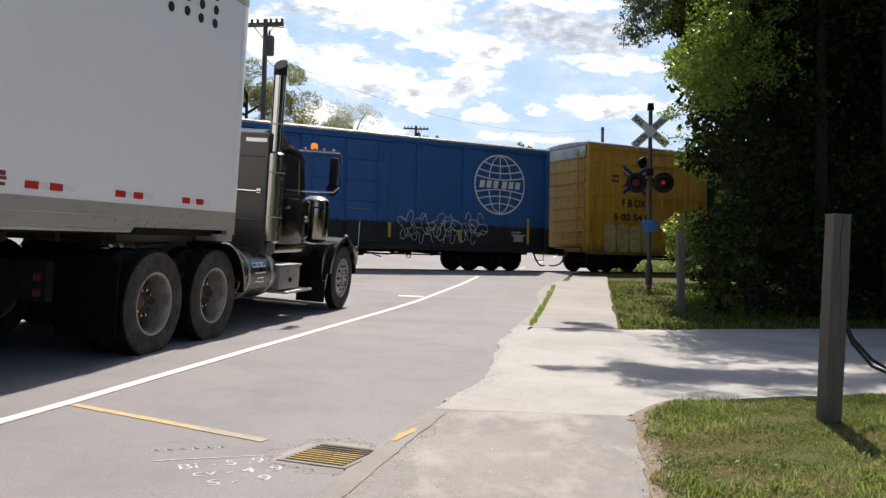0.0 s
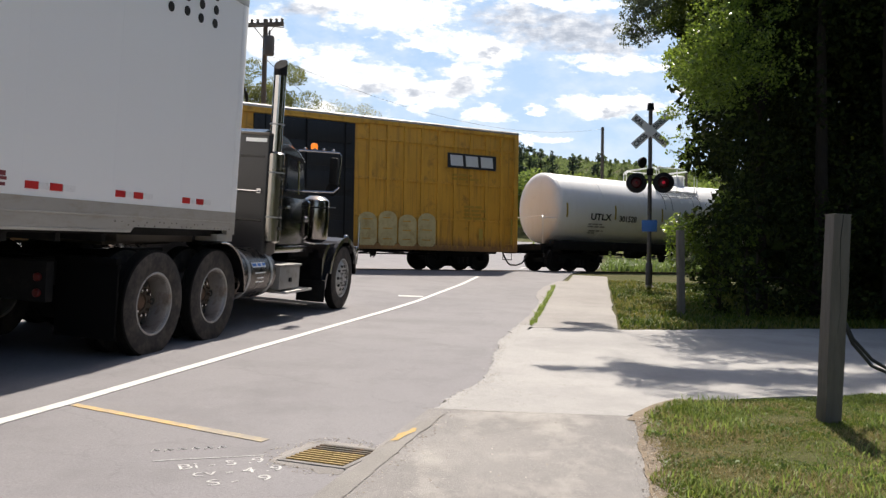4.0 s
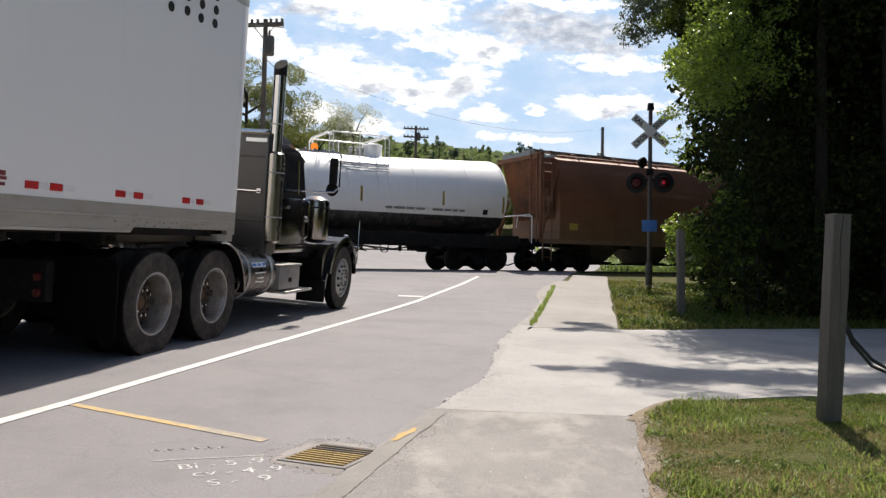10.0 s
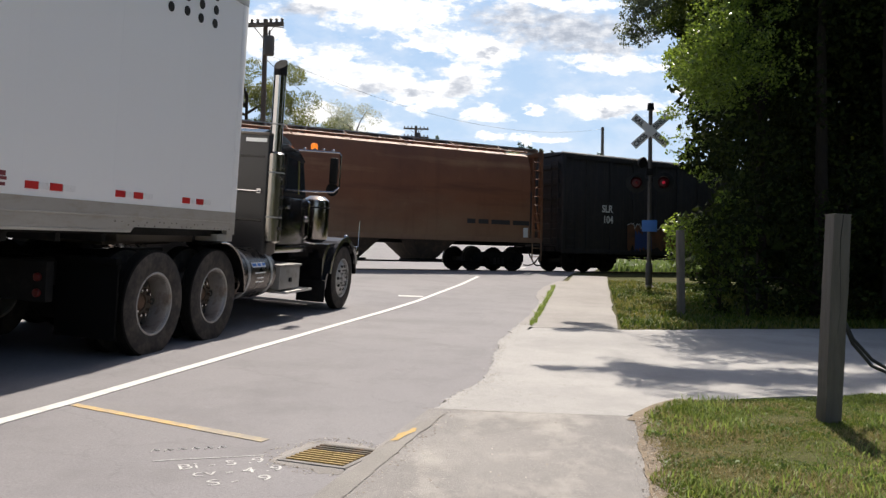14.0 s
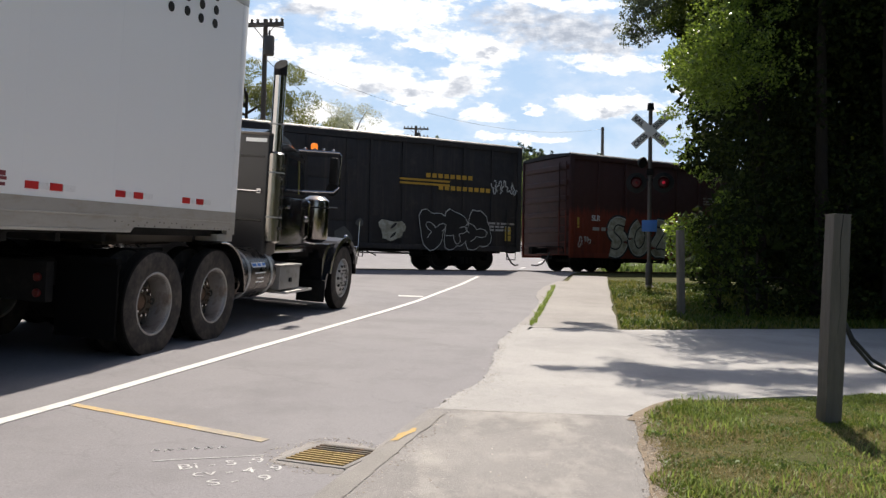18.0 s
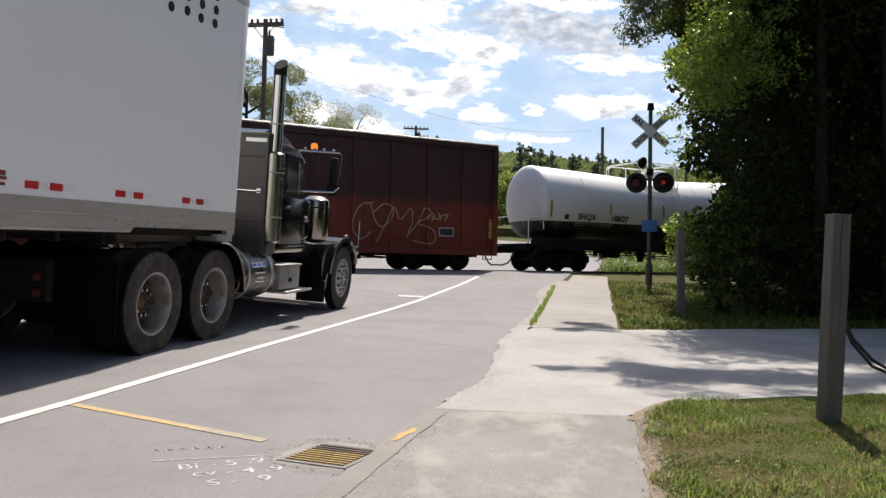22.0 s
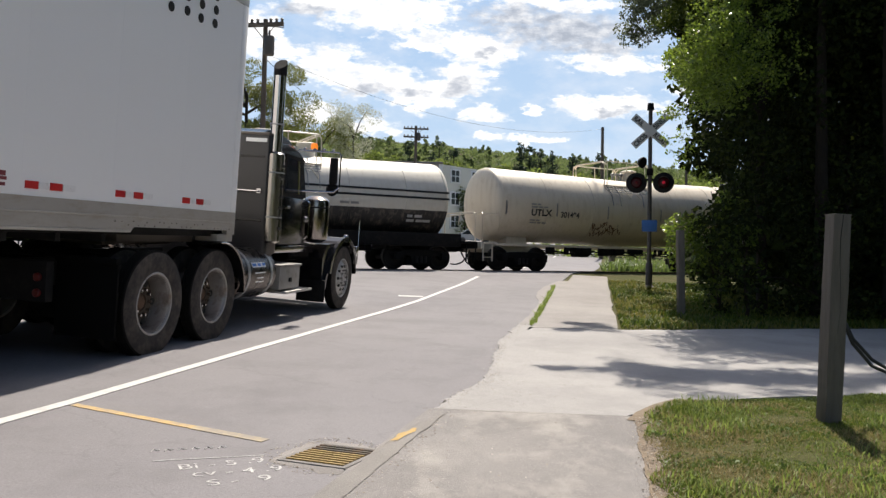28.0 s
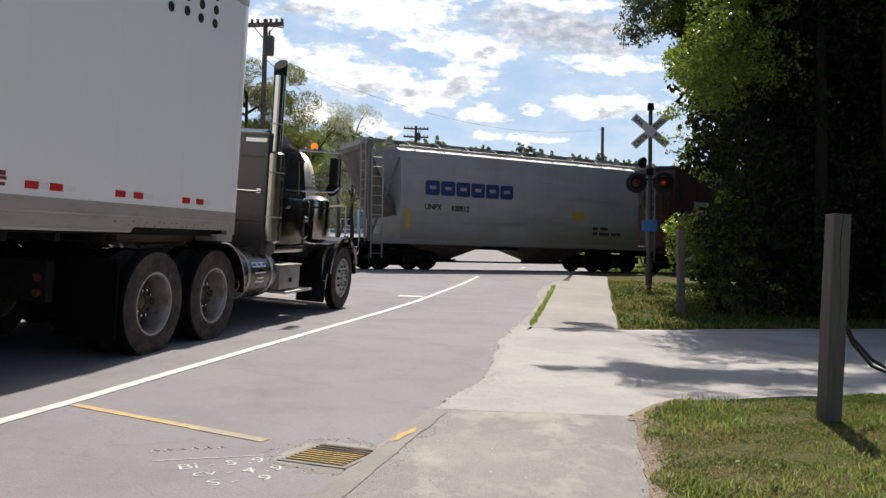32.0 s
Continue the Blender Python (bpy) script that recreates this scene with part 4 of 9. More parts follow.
def blob_letters(car, x0, x1, z0, z1, y, fill, edge, seed, count=4, label="", rim=1.12, inner=2):
    """Fat rounded graffiti shapes with a darker outline."""
    rr = random.Random(seed)
    w = (x1 - x0) / count
    for k in range(count):
        cx, cz = x0 + w * (k + 0.5), (z0 + z1) / 2
        for grow, dy, mat_, nm in ((rim, 0.004, edge, "graffiti_edge"), (1.0, 0.008, fill, "graffiti_fill")):
            r2 = random.Random(seed * 7 + k)
            bm = bmesh.new()
            ring = []
            for i in range(22):
                a = 2 * math.pi * i / 22
                e = (abs(math.cos(a)) ** 4 + abs(math.sin(a)) ** 4) ** -0.25
                k1 = e * (0.92 + 0.14 * math.sin(a * 3 + r2.uniform(0, 1) + k) + r2.uniform(-0.04, 0.04))
                ring.append(((cx + w * 0.54 * k1 * grow * math.cos(a)), cz + (z1 - z0) * 0.5 * k1 * grow * math.sin(a)))
            prism(bm, ring, y - dy, y - dy + 0.004)
            part(nm, bm, mat_, car, label if grow == 1.0 else "")
        # counter shapes
        for q in range(inner):
            bm = bmesh.new()
            px, pz = cx + rr.uniform(-0.15, 0.15) * w, cz + (0.2 if q else -0.25) * (z1 - z0)
            prism(bm, [(px + w * 0.13 * math.cos(a), pz + (z1 - z0) * 0.08 * math.sin(a) + 0.1 * w * math.cos(a)) for a in (2 * math.pi * i / 10 for i in range(10))], y - 0.011, y - 0.009)
            part("graffiti_line", bm, edge, car)


def block_letters(car, x0, x1, z0, z1, y, count, seed):
    """Tall round-topped painted shapes side by side, with worn inner strokes."""
    r = random.Random(seed)
    w = (x1 - x0) / count
    for k in range(count):
        bm = bmesh.new()
        a, b = x0 + w * k + 0.03, x0 + w * (k + 1) - 0.03
        top = z1 - r.uniform(0, 0.14)
        c, rad = (a + b) / 2, (b - a) / 2
        arch = [(c + rad * math.cos(t), top - rad * 0.8 + rad * 0.8 * math.sin(t)) for t in (math.pi * i / 10 for i in range(11))]
        prism(bm, [(b, z0 + 0.12), (b - 0.1, z0)][::-1] + arch + [(a, z0 + 0.12), (a + 0.1, z0)], y - 0.006, y)
        for q in range(3):
            zz = z0 + 0.2 + q * (top - z0 - 0.45) / 2
            decal(car, "graffiti_stroke", box(bmesh.new(), a + rad * 0.45, b - rad * r.uniform(0.4, 0.8), y - 0.011, y - 0.004, zz, zz + 0.035), M["yellow_car"])
        decal(car, "graffiti", bm, M["spray_cream"], "cream round-topped block graffiti")


def boxcar(name, s0, s1, z0, z1, paint, label, posts=10, ribs=6, door=None, door_paint=None, tall_door=True, plug=False, roof=None, inset=2.0, end_paint=None):
    """An outside-post boxcar: body, posts, corrugated ends, roof, doors, ladders, sills, trucks and couplers."""
    car, mid = new_car(name, s0, s1, label, "boxcar", "freight train cars")
    h = (s1 - s0) / 2
    W = 1.54
    bm = box(bmesh.new(), -h + 0.06, h - 0.06, -W, W, z0 + 0.06, z1 - 0.1, 0.02)
    part("body", bm, paint, car)
    # top and bottom chords
    for zc, hh, nm in ((z1 - 0.12, 0.09, "top_chord"), (z0 + 0.06, 0.09, "side_sill")):
        for y in (-W - 0.03, W + 0.03):
            part(nm, box(bmesh.new(), -h, h, y - 0.035, y + 0.035, zc - hh, zc + hh, 0.012), paint, car)
    xs = [-h + 0.05 + (2 * h - 0.1) * i / posts for i in range(posts + 1)]
    post = mesh_of("side_post", box(bmesh.new(), -0.055, 0.055, -0.035, 0.03, z0 + 0.1, z1 - 0.2, 0.012), paint)
    for x in xs:
        if door and door[0] - mid - 0.05 < x < door[1] - mid + 0.05:
            continue
        for y in (-W - 0.018, W + 0.02):
            part("side_post", post, paint, car).location = (x, y, 0)
    for x in (-h + 0.09, h - 0.09):
        for y in (-W - 0.03, W + 0.03):
            part("corner_post", box(bmesh.new(), x - 0.09, x + 0.09, y - 0.05, y + 0.05, z0 + 0.05, z1 - 0.1, 0.02), paint, car)
    rib = mesh_of("end_rib", box(bmesh.new(), -0.07, 0.07, -1.42, 1.42, -0.11, 0.11, 0.05), end_paint or paint)
    for e in (-1, 1):
        part("end_panel", box(bmesh.new(), e * (h - 0.07), e * (h - 0.045), -W + 0.02, W - 0.02, z0 + 0.1, z1 - 0.12, 0.004), end_paint or paint, car)
    for e in (-1, 1):
        for i in range(ribs):
            part("end_rib", rib, end_paint or paint, car).location = (e * (h - 0.05), 0, z0 + 0.45 + (z1 - z0 - 0.95) * i / (ribs - 1))
    # roof: shallow ridge with seam ribs and running edge
    bm = bmesh.new()
    a = [bm.verts.new((-h, y, z)) for y, z in ((-W - 0.07, z1 - 0.08), (-W - 0.07, z1 - 0.01), (-0.8, z1 + 0.06), (0, z1 + 0.09), (0.8, z1 + 0.06), (W + 0.07, z1 - 0.01), (W + 0.07, z1 - 0.08))]
    b = [bm.verts.new((h, v.co.y, v.co.z)) for v in a]
    for i in range(6):
        bm.faces.new((a[i], a[i + 1], b[i + 1], b[i]))
    bm.faces.new(a)
    bm.faces.new(b[::-1])
    bm.faces.new((a[0], b[0], b[-1], a[-1]))
    part("roof", bm, roof or M["roof_metal"], car, "weathered metal roof with seams")
    # pale strip added to carry the sun's glint along each roof edge
    for y in (-W - 0.07, W + 0.07):
        q = math.copysign(1, y)
        bm = bmesh.new()
        edge_line = [(q * (W + 0.085), z1 - 0.04), (q * (W + 0.015), z1 + 0.03), (q * (W - 0.01), z1 + 0.01), (q * (W + 0.06), z1 - 0.06)]
        ends = [[bm.verts.new((x, yy, zz)) for yy, zz in edge_line] for x in (-h, h)]
        for i in range(4):
            bm.faces.new((ends[0][i], ends[0][(i + 1) % 4], ends[1][(i + 1) % 4], ends[1][i]))
        bm.faces.new(ends[0])
        bm.faces.new(ends[1][::-1])
        part("eave_strip", bm, M["eave"], car, "pale worn metal strip carrying the sun glint on the roof edge")
    bm = bmesh.new()
    for p, q in (((-1.55, z1 + 0.01), (0, z1 + 0.1)), ((0, z1 + 0.1), (1.55, z1 + 0.01))):
        tube(bm, [(0, p[0], p[1]), (0, q[0], q[1])], 0.03, 4)
    rm = mesh_of("roof_rib", bm, roof or M["roof_metal"])
    for i in range(1, 14):
        part("roof_rib", rm, M["roof_metal"], car).location = (-h + 2 * h * i / 14, 0, 0)
    if door:
        d0, d1 = door[0] - mid, door[1] - mid
        dp = door_paint or paint
        dz0, dz1 = z0 + 0.18, z1 - 0.28
        for y, sgn in ((-W - 0.04, -1), (W + 0.04, 1)):
            dr = part("door", box(bmesh.new(), d0, d1, y - 0.05, y + 0.04, dz0, dz1, 0.015), dp, car, "sliding steel door with locking rods")
            if sgn < 0:
                for i in range(5):
                    zc = dz0 + (dz1 - dz0) * (i + 0.5) / 5
                    part("door_panel", box(bmesh.new(), d0 + 0.12, (d0 + d1) / 2 - 0.05, y - 0.075, y - 0.05, zc - 0.3, zc + 0.3, 0.01), dp, dr)
                    part("door_panel", box(bmesh.new(), (d0 + d1) / 2 + 0.05, d1 - 0.12, y - 0.075, y - 0.05, zc - 0.3, zc + 0.3, 0.01), dp, dr)
                for xx in (d0 + 0.35, (d0 + d1) / 2, d1 - 0.35):
                    part("locking_rod", rod(bmesh.new(), (xx, y - 0.09, dz0), (xx, y - 0.09, dz1), 0.022, None, 6), M["black"] if dp is not paint else dp, dr)
                part("door_handle", tube(bmesh.new(), [(xx - 1.1, y - 0.11, 2.0), (xx - 0.3, y - 0.11, 1.98)], 0.02, 5), M["galvan"], dr)
            for zz in (dz0 - 0.05, dz1 + 0.06):
                part("door_track", box(bmesh.new(), d0 - 1.5 if zz > 2 else d0 - 1.0, d1 + 0.2, y - 0.06, y + 0.02, zz - 0.04, zz + 0.04, 0.01), paint, car)
    for e in (-1, 1):
        ladder(car, e * (h - 0.42), -W - 0.09, z0 + 0.1, z0 + 1.5, paint)
        ladder(car, e * (h + 0.06), -1.2, z0 + 0.1, z1 - 0.3, paint, 0.42, True)
        # sill step
        part("sill_step", tube(bmesh.new(), [(e * (h - 0.6), -W - 0.03, z0), (e * (h - 0.6), -W - 0.03, 0.42), (e * (h - 0.22), -W - 0.03, 0.42), (e * (h - 0.22), -W - 0.03, z0)], 0.018, 5), M["black"], car)
        bogie(car, e * (h - inset))
        coupler(car, e * (h + 0.1), e)
    underframe(car, h, z0)
    return car, mid, -W - 0.062


def underframe(car, h, z0):
    rigging(car, h, z0 - 0.02, int(h * 100) + int(z0 * 10))
    bm = bmesh.new()
    box(bm, -h + 0.1, h - 0.1, -0.35, 0.35, z0 - 0.08, z0 + 0.1)
    part("centre_sill", bm, M["black"], car)
    bm = bmesh.new()
    rod(bm, (-1.4, -0.6, z0 - 0.12), (-0.5, -0.6, z0 - 0.12), 0.19, None, 14)
    part("air_reservoir", bm, M["black"], car)
    part("brake_cylinder", rod(bmesh.new(), (0.6, -0.7, z0 - 0.1), (1.1, -0.7, z0 - 0.1), 0.14, None, 12), M["black"], car)
    part("brake_rod", rod(bmesh.new(), (-h + 3, -0.5, z0 - 0.16), (h - 3, -0.5, z0 - 0.16), 0.025, None, 5), M["black"], car)
    for x in (-h * 0.35, -h * 0.05, h * 0.3):
        part("hanger", tube(bmesh.new(), [(x - 0.1, -1.45, z0), (x - 0.06, -1.45, z0 - 0.3), (x + 0.06, -1.45, z0 - 0.3), (x + 0.1, -1.45, z0)], 0.018, 5), M["black"], car)


def reflector(car, mid, s, z, hgt, y, w=0.1):
    part("reflector_strip", plate(bmesh.new(), s - mid - w / 2, s - mid + w / 2, z - hgt / 2, z + hgt / 2, y), M["yellow_mark"], car, "yellow reflector strip")


# blue boxcar with the globe emblem
car, mid, fy = boxcar("boxcar", -15.4, 1.07, 0.72, 4.55, M["blue_car"], "blue boxcar with black lower side and white globe emblem", posts=9, door=(-8.6, -5.6), roof=M["roof_metal"])
cx, cz = -1.13 - mid, 3.12
R = 1.06
bm = bmesh.new()
ring = [(cx + R * math.cos(2 * math.pi * i / 40), fy, cz + R * math.sin(2 * math.pi * i / 40)) for i in range(40)]
tube(bm, ring, 0.03, 5, True)
for k in (-0.75, -0.5, -0.28, 0.28, 0.5, 0.75):
    w = math.sqrt(1 - k * k) * R
    sag = -0.12 * (1 if k > 0 else -1)
    tube(bm, [(cx + w * t, fy, cz + k * R + sag * (1 - t * t)) for t in (-1, -0.6, -0.2, 0.2, 0.6, 1)], 0.024, 5)
for k in (-0.45, 0, 0.45):
    for z0, z1 in ((-1, -0.2), (0.2, 1)):
        tube(bm, [(cx + R * k * math.sqrt(max(0, 1 - t * t)), fy, cz + R * t) for t in np.linspace(z0, z1, 6)], 0.022, 5)
for v in bm.verts:
    v.co.y = fy + (v.co.y - fy) * 0.15
decal(car, "globe_emblem", bm, M["white_mark"], "white round globe emblem of lines and arcs")
bm = bmesh.new()
for i in range(6):
    x = cx - 0.86 + i * 0.29 + (0.05 if i > 2 else -0.02)
    prism(bm, [(x, cz - 0.13), (x + 0.2, cz - 0.13), (x + 0.25, cz + 0.13), (x + 0.05, cz + 0.13)], fy - 0.006, fy)
decal(car, "emblem_bar", bm, M["white_mark"], "row of slanted white bars in the emblem")
scrawl(car, -5.2 - mid, -1.7 - mid, 0.98, 2.0, fy, M["spray_white"], 4, 5, 0.014, label="looping pale spray-paint scrawl")
scrawl(car, -5.1 - mid, -1.6 - mid, 1.1, 2.1, fy, M["spray_white"], 9, 6, 0.014, label="looping pale spray-paint scrawl")
scrawl(car, -4.9 - mid, -2.0 - mid, 0.9, 1.7, fy, M["spray_white"], 21, 7, 0.012, label="looping pale spray-paint scrawl")
for s, hh, z in ((-5.5, 0.5, 1.35), (-2.75, 0.45, 1.2), (0.12, 0.95, 1.48)):
    reflector(car, mid, s, z, hh, fy)
bars(car, -0.6 - mid, 1.45, 2, 0.06, fy, M["pale_mark"])
part("data_frame", plate(bmesh.new(), -0.5 - mid, -0.1 - mid, 1.08, 1.32, fy), M["pale_mark"], car)
bars(car, -7.4 - mid, 3.3, 3, 0.07, fy, M["white_mark"])

# yellow high boxcar with a black door
car, mid, fy = boxcar("boxcar", 2.9, 19.17, 0.72, 5.06, M["yellow_car"], "yellow high-sided boxcar with a wide black door and graffiti", posts=25, ribs=8, door=(9.38, 12.72), door_paint=M["door_dark"], end_paint=M["yellow_end"])
for zz in (1.78, 3.05, 4.35):
    for x0, x1 in ((2.95, 9.3), (12.8, 19.1)):
        part("side_girt", box(bmesh.new(), x0 - mid, x1 - mid, fy + 0.01, fy + 0.05, zz - 0.035, zz + 0.035, 0.01), M["yellow_car"], car)
for sx, sz in ((1, 1), (1, -1), (-1, 1), (-1, -1)):
    for off, mm, wd in ((0.0, "white_mark", 0.4), (-0.115, "red_mark", 0.16), (0.11, "navy_mark", 0.17)):
        x0, z0 = 5.28 - mid, 3.68 + sz * off
        inner, outer = (x0 - sx * 0.04, z0), (x0 + sx * 0.6, z0 + sz * 0.4)
        bm = prism(bmesh.new(), [(inner[0], inner[1] + wd / 2), (outer[0], outer[1] + wd / 2), (outer[0], outer[1] - wd / 2), (inner[0], inner[1] - wd / 2)], fy - {"white_mark": 0.005, "red_mark": 0.008, "navy_mark": 0.011}[mm] - (0.002 if sx < 0 else 0), fy)
        decal(car, "emblem_ribbon", bm, M[mm], "red, white and blue crossed ribbon emblem")
write("car_letters", "F B OX", 0.42, (4.62 - mid, fy - 0.004, 2.62), M["black_mark"], car, 0.95)
write("car_number", "5 02 54 0", 0.36, (4.2 - mid, fy - 0.004, 2.08), M["black_mark"], car, 1.35)
for word, x, z in (("next", 4.1, 3.76), ("load", 4.1, 3.57), ("any", 6.14, 3.68), ("road", 6.1, 3.49)):
    write("slogan", word, 0.19, (x - mid, fy - 0.004, z), M["black_mark"], car, 1.05)
block_letters(car, 3.7 - mid, 6.3 - mid, 0.82, 1.98, fy, 4, 11)
block_letters(car, 12.85 - mid, 15.8 - mid, 0.82, 1.98, fy, 4, 12)
for e in (-1, 1):
    part("end_cap", box(bmesh.new(), e * 8.135 - 0.05, e * 8.135 + 0.05, -1.5, 1.5, 4.5, 4.94, 0.02), M["roof_metal"], car, "pale galvanised panel at the top of the end")
part("emblem_plate", plate(bmesh.new(), 16.2 - mid, 18.2 - mid, 3.6, 4.12, fy), M["black_mark"], car, "black plate with white block shapes")
bm = bmesh.new()
for x0 in (16.3, 16.92, 17.54):
    prism(bm, [(x0 - mid, 4.05), (x0 + 0.5 - mid, 4.05), (x0 + 0.54 - mid, 3.68), (x0 + 0.04 - mid, 3.68)], fy - 0.012, fy - 0.006)
decal(car, "emblem_shape", bm, M["white_mark"])
part("sticker", plate(bmesh.new(), 9.72 - mid, 9.9 - mid, 2.75, 3.2, fy - 0.04), M["white_mark"], car, "white paper sticker on the door")
part("sticker", plate(bmesh.new(), 8.7 - mid, 8.95 - mid, 1.95, 2.15, fy), M["white_mark"], car)
part("data_plate", plate(bmesh.new(), 7.42 - mid, 7.9 - mid, 1.05, 1.6, fy), M["smear"], car)
for s, hh, z in ((3.15, 1.0, 1.5), (8.6, 0.45, 1.3), (18.95, 0.9, 1.45), (17.6, 0.4, 1.3), (11.0, 0.4, 1.3)):
    reflector(car, mid, s, z, hh, fy, 0.16)
bars(car, 16.4 - mid, 3.4, 2, 0.08, fy, M["orange_mark"])
bars(car, 16.9 - mid, 2.3, 4, 0.08, fy, M["orange_mark"])


def tankcar(name, s0, s1, cz, r, paint, label, sag=0.1, frame_mat=None, dome=None, skirt=False, rail_mat=None, inset=1.75):
    """A tank car: shell in rings that dip to the middle, heads, manway with its guard rail, saddles, sill, ladders, trucks."""
    car, mid = new_car(name, s0, s1, label, "tank car", "freight train cars")
    h = (s1 - s0) / 2
    bm = bmesh.new()
    head = r * 0.24
    hl, hr = h - 0.33, h - 0.6
    cap = [(head * (1 - math.cos(math.pi / 2 * k / 8)), r * math.sin(math.pi / 2 * k / 8) ** 0.72) for k in range(9)]
    prof = [(-hl + x, q) for x, q in cap] + [(-h * 0.5, r), (-0.05, r), (0.05, r), (h * 0.5, r)] + [(hr - x, q) for x, q in cap[::-1]]
    rings = []
    n = 36
    for x, q in prof:
        dz = cz + sag * (abs(x) / h)
        if q < 1e-4:
            rings.append([bm.verts.new((x, 0, dz))])
        else:
            rings.append([bm.verts.new((x, -q * math.sin(2 * math.pi * i / n), dz + q * math.cos(2 * math.pi * i / n))) for i in range(n)])
    for a, b in zip(rings, rings[1:]):
        for i in range(n):
            j = (i + 1) % n
            f = list(dict.fromkeys([a[i % len(a)], a[j % len(a)], b[j % len(b)], b[i % len(b)]]))
            bm.faces.new(f)
    part("tank_shell", bm, paint, car, smooth=50)
    # weld bands
    for x in (-hl + head + 0.03, -h * 0.62, -h * 0.3, h * 0.3, h * 0.62, hr - head - 0.03):
        bm = bmesh.new()
        dz = cz + sag * abs(x) / h
        tube(bm, [(x, -(r) * math.sin(2 * math.pi * i / 30), dz + r * math.cos(2 * math.pi * i / 30)) for i in range(30)], 0.012, 4, True)
        part("weld_seam", bm, paint, car)
    fm = frame_mat or M["black"]
    # draft sills, saddles, side sill
    for e in (-1, 1):
        part("draft_sill", box(bmesh.new(), e * (h + 0.25), e * (h - 3.0), -0.35, 0.35, 0.7, 1.05, 0.03), fm, car)
        part("saddle", prism(bmesh.new(), [(e * (h - inset) - 0.5, 0.95), (e * (h - inset) + 0.5, 0.95), (e * (h - inset) + 0.35, cz - r * 0.5), (e * (h - inset) - 0.35, cz - r * 0.5)], -0.62, 0.62), fm, car)
        part("end_platform", box(bmesh.new(), e * (h - 0.35), e * (h + 0.3), -1.45, 1.45, 0.98, 1.05, 0.01), fm, car)
        part("end_sill", box(bmesh.new(), e * (h + 0.2), e * (h + 0.34), -1.45, 1.45, 0.8, 1.05, 0.015), fm, car)
        rm = rail_mat or paint
        part("end_handrail", tube(bmesh.new(), [(e * (h + 0.25), -1.4, 1.0), (e * (h + 0.25), -1.4, 2.05), (e * (h + 0.2), -1.3, 2.12), (e * (h + 0.05), 1.3, 2.12), (e * (h + 0.25), 1.4, 2.05), (e * (h + 0.25), 1.4, 1.0)], 0.024, 6), rm, car)
        part("side_handrail", tube(bmesh.new(), [(e * (h + 0.25), -1.42, 2.05), (e * (h - 0.4), -1.42, 2.05), (e * (h - 0.45), -1.4, 1.6)], 0.022, 6), rm, car)
        ladder(car, e * (h + 0.05), -1.46, 0.35, 1.05, fm, 0.38)
        bogie(car, e * (h - inset))
        coupler(car, e * (h + 0.2), e)
    part("side_rail", box(bmesh.new(), -h + 0.3, h - 0.3, -1.46, -1.4, 0.93, 1.02, 0.01) if not skirt else box(bmesh.new(), -h + 0.3, h - 0.3, -1.36, -1.1, 0.84, 1.3 if paint is not M["white_tank"] else 1.2, 0.01), fm, car)
    part("side_rail", box(bmesh.new(), -h + 0.3, h - 0.3, 1.4, 1.46, 0.93, 1.02, 0.01), fm, car)
    for x in (-h * 0.45, -h * 0.2, h * 0.12, h * 0.4):
        part("hanger", tube(bmesh.new(), [(x - 0.18, -1.43, 0.95), (x - 0.1, -1.43, 0.6), (x + 0.1, -1.43, 0.6), (x + 0.18, -1.43, 0.95)], 0.02, 5), M["black"], car)
    rigging(car, h, 0.88, int(h * 100) + int(cz * 100))
    part("bottom_outlet", lathe(bmesh.new(), [(0, 0.45), (0.12, 0.45), (0.14, 0.6), (0.2, 0.7), (0.22, cz - r + 0.05)], 14), fm, car)
    part("air_reservoir", rod(bmesh.new(), (-2.6, -0.7, 0.78), (-1.9, -0.7, 0.78), 0.2, None, 14), M["black"], car)
    part("brake_cylinder", rod(bmesh.new(), (2.4, -0.7, 0.8), (2.95, -0.7, 0.8), 0.16, None, 12), M["black"], car)
    part("brake_rod", rod(bmesh.new(), (-h + 2.5, -0.5, 0.7), (h - 2.5, -0.5, 0.7), 0.022, None, 5), M["black"], car)
    # manway, valves and guard rail with walkway
    top = cz + r
    d0, d1 = dome or (-1.6, 1.6)
    dc = d1 - 0.17
    part("manway", lathe(bmesh.new(), [(0.31, top - 0.1), (0.31, top + 0.36), (0.34, top + 0.36), (0.34, top + 0.43), (0.25, top + 0.47), (0, top + 0.48)], 18, Matrix.Translation((dc, 0, 0))), paint, car)
    for dx in (-0.85, -0.6, -0.42):
        part("valve", lathe(bmesh.new(), [(0.05, top - 0.05), (0.05, top + 0.2), (0.09, top + 0.22), (0.09, top + 0.3), (0, top + 0.33)], 8, Matrix.Translation((dc + dx, 0, 0))), M["galvan"], car)
    part("walkway", box(bmesh.new(), d0, d1, -1.0, -0.72, top - 0.36, top - 0.33), rm, car)
    dm = d0 + (d1 - d0) * 0.5
    for y in (-1.0, 1.0):
        hoop = [(d0, y, top - 0.4), (d0, y, top + 0.5), (d0 + 0.05, y, top + 0.6), (d0 + 0.14, y, top + 0.63), (d1 - 0.14, y, top + 0.63), (d1 - 0.05, y, top + 0.59), (d1, y, top + 0.5), (d1, y, top - 0.4)]
        gr = part("guard_rail", tube(bmesh.new(), hoop, 0.024, 7), rm, car)
        for k in (0.06, 0.5, 0.93):
            x = d0 + k * (d1 - d0)
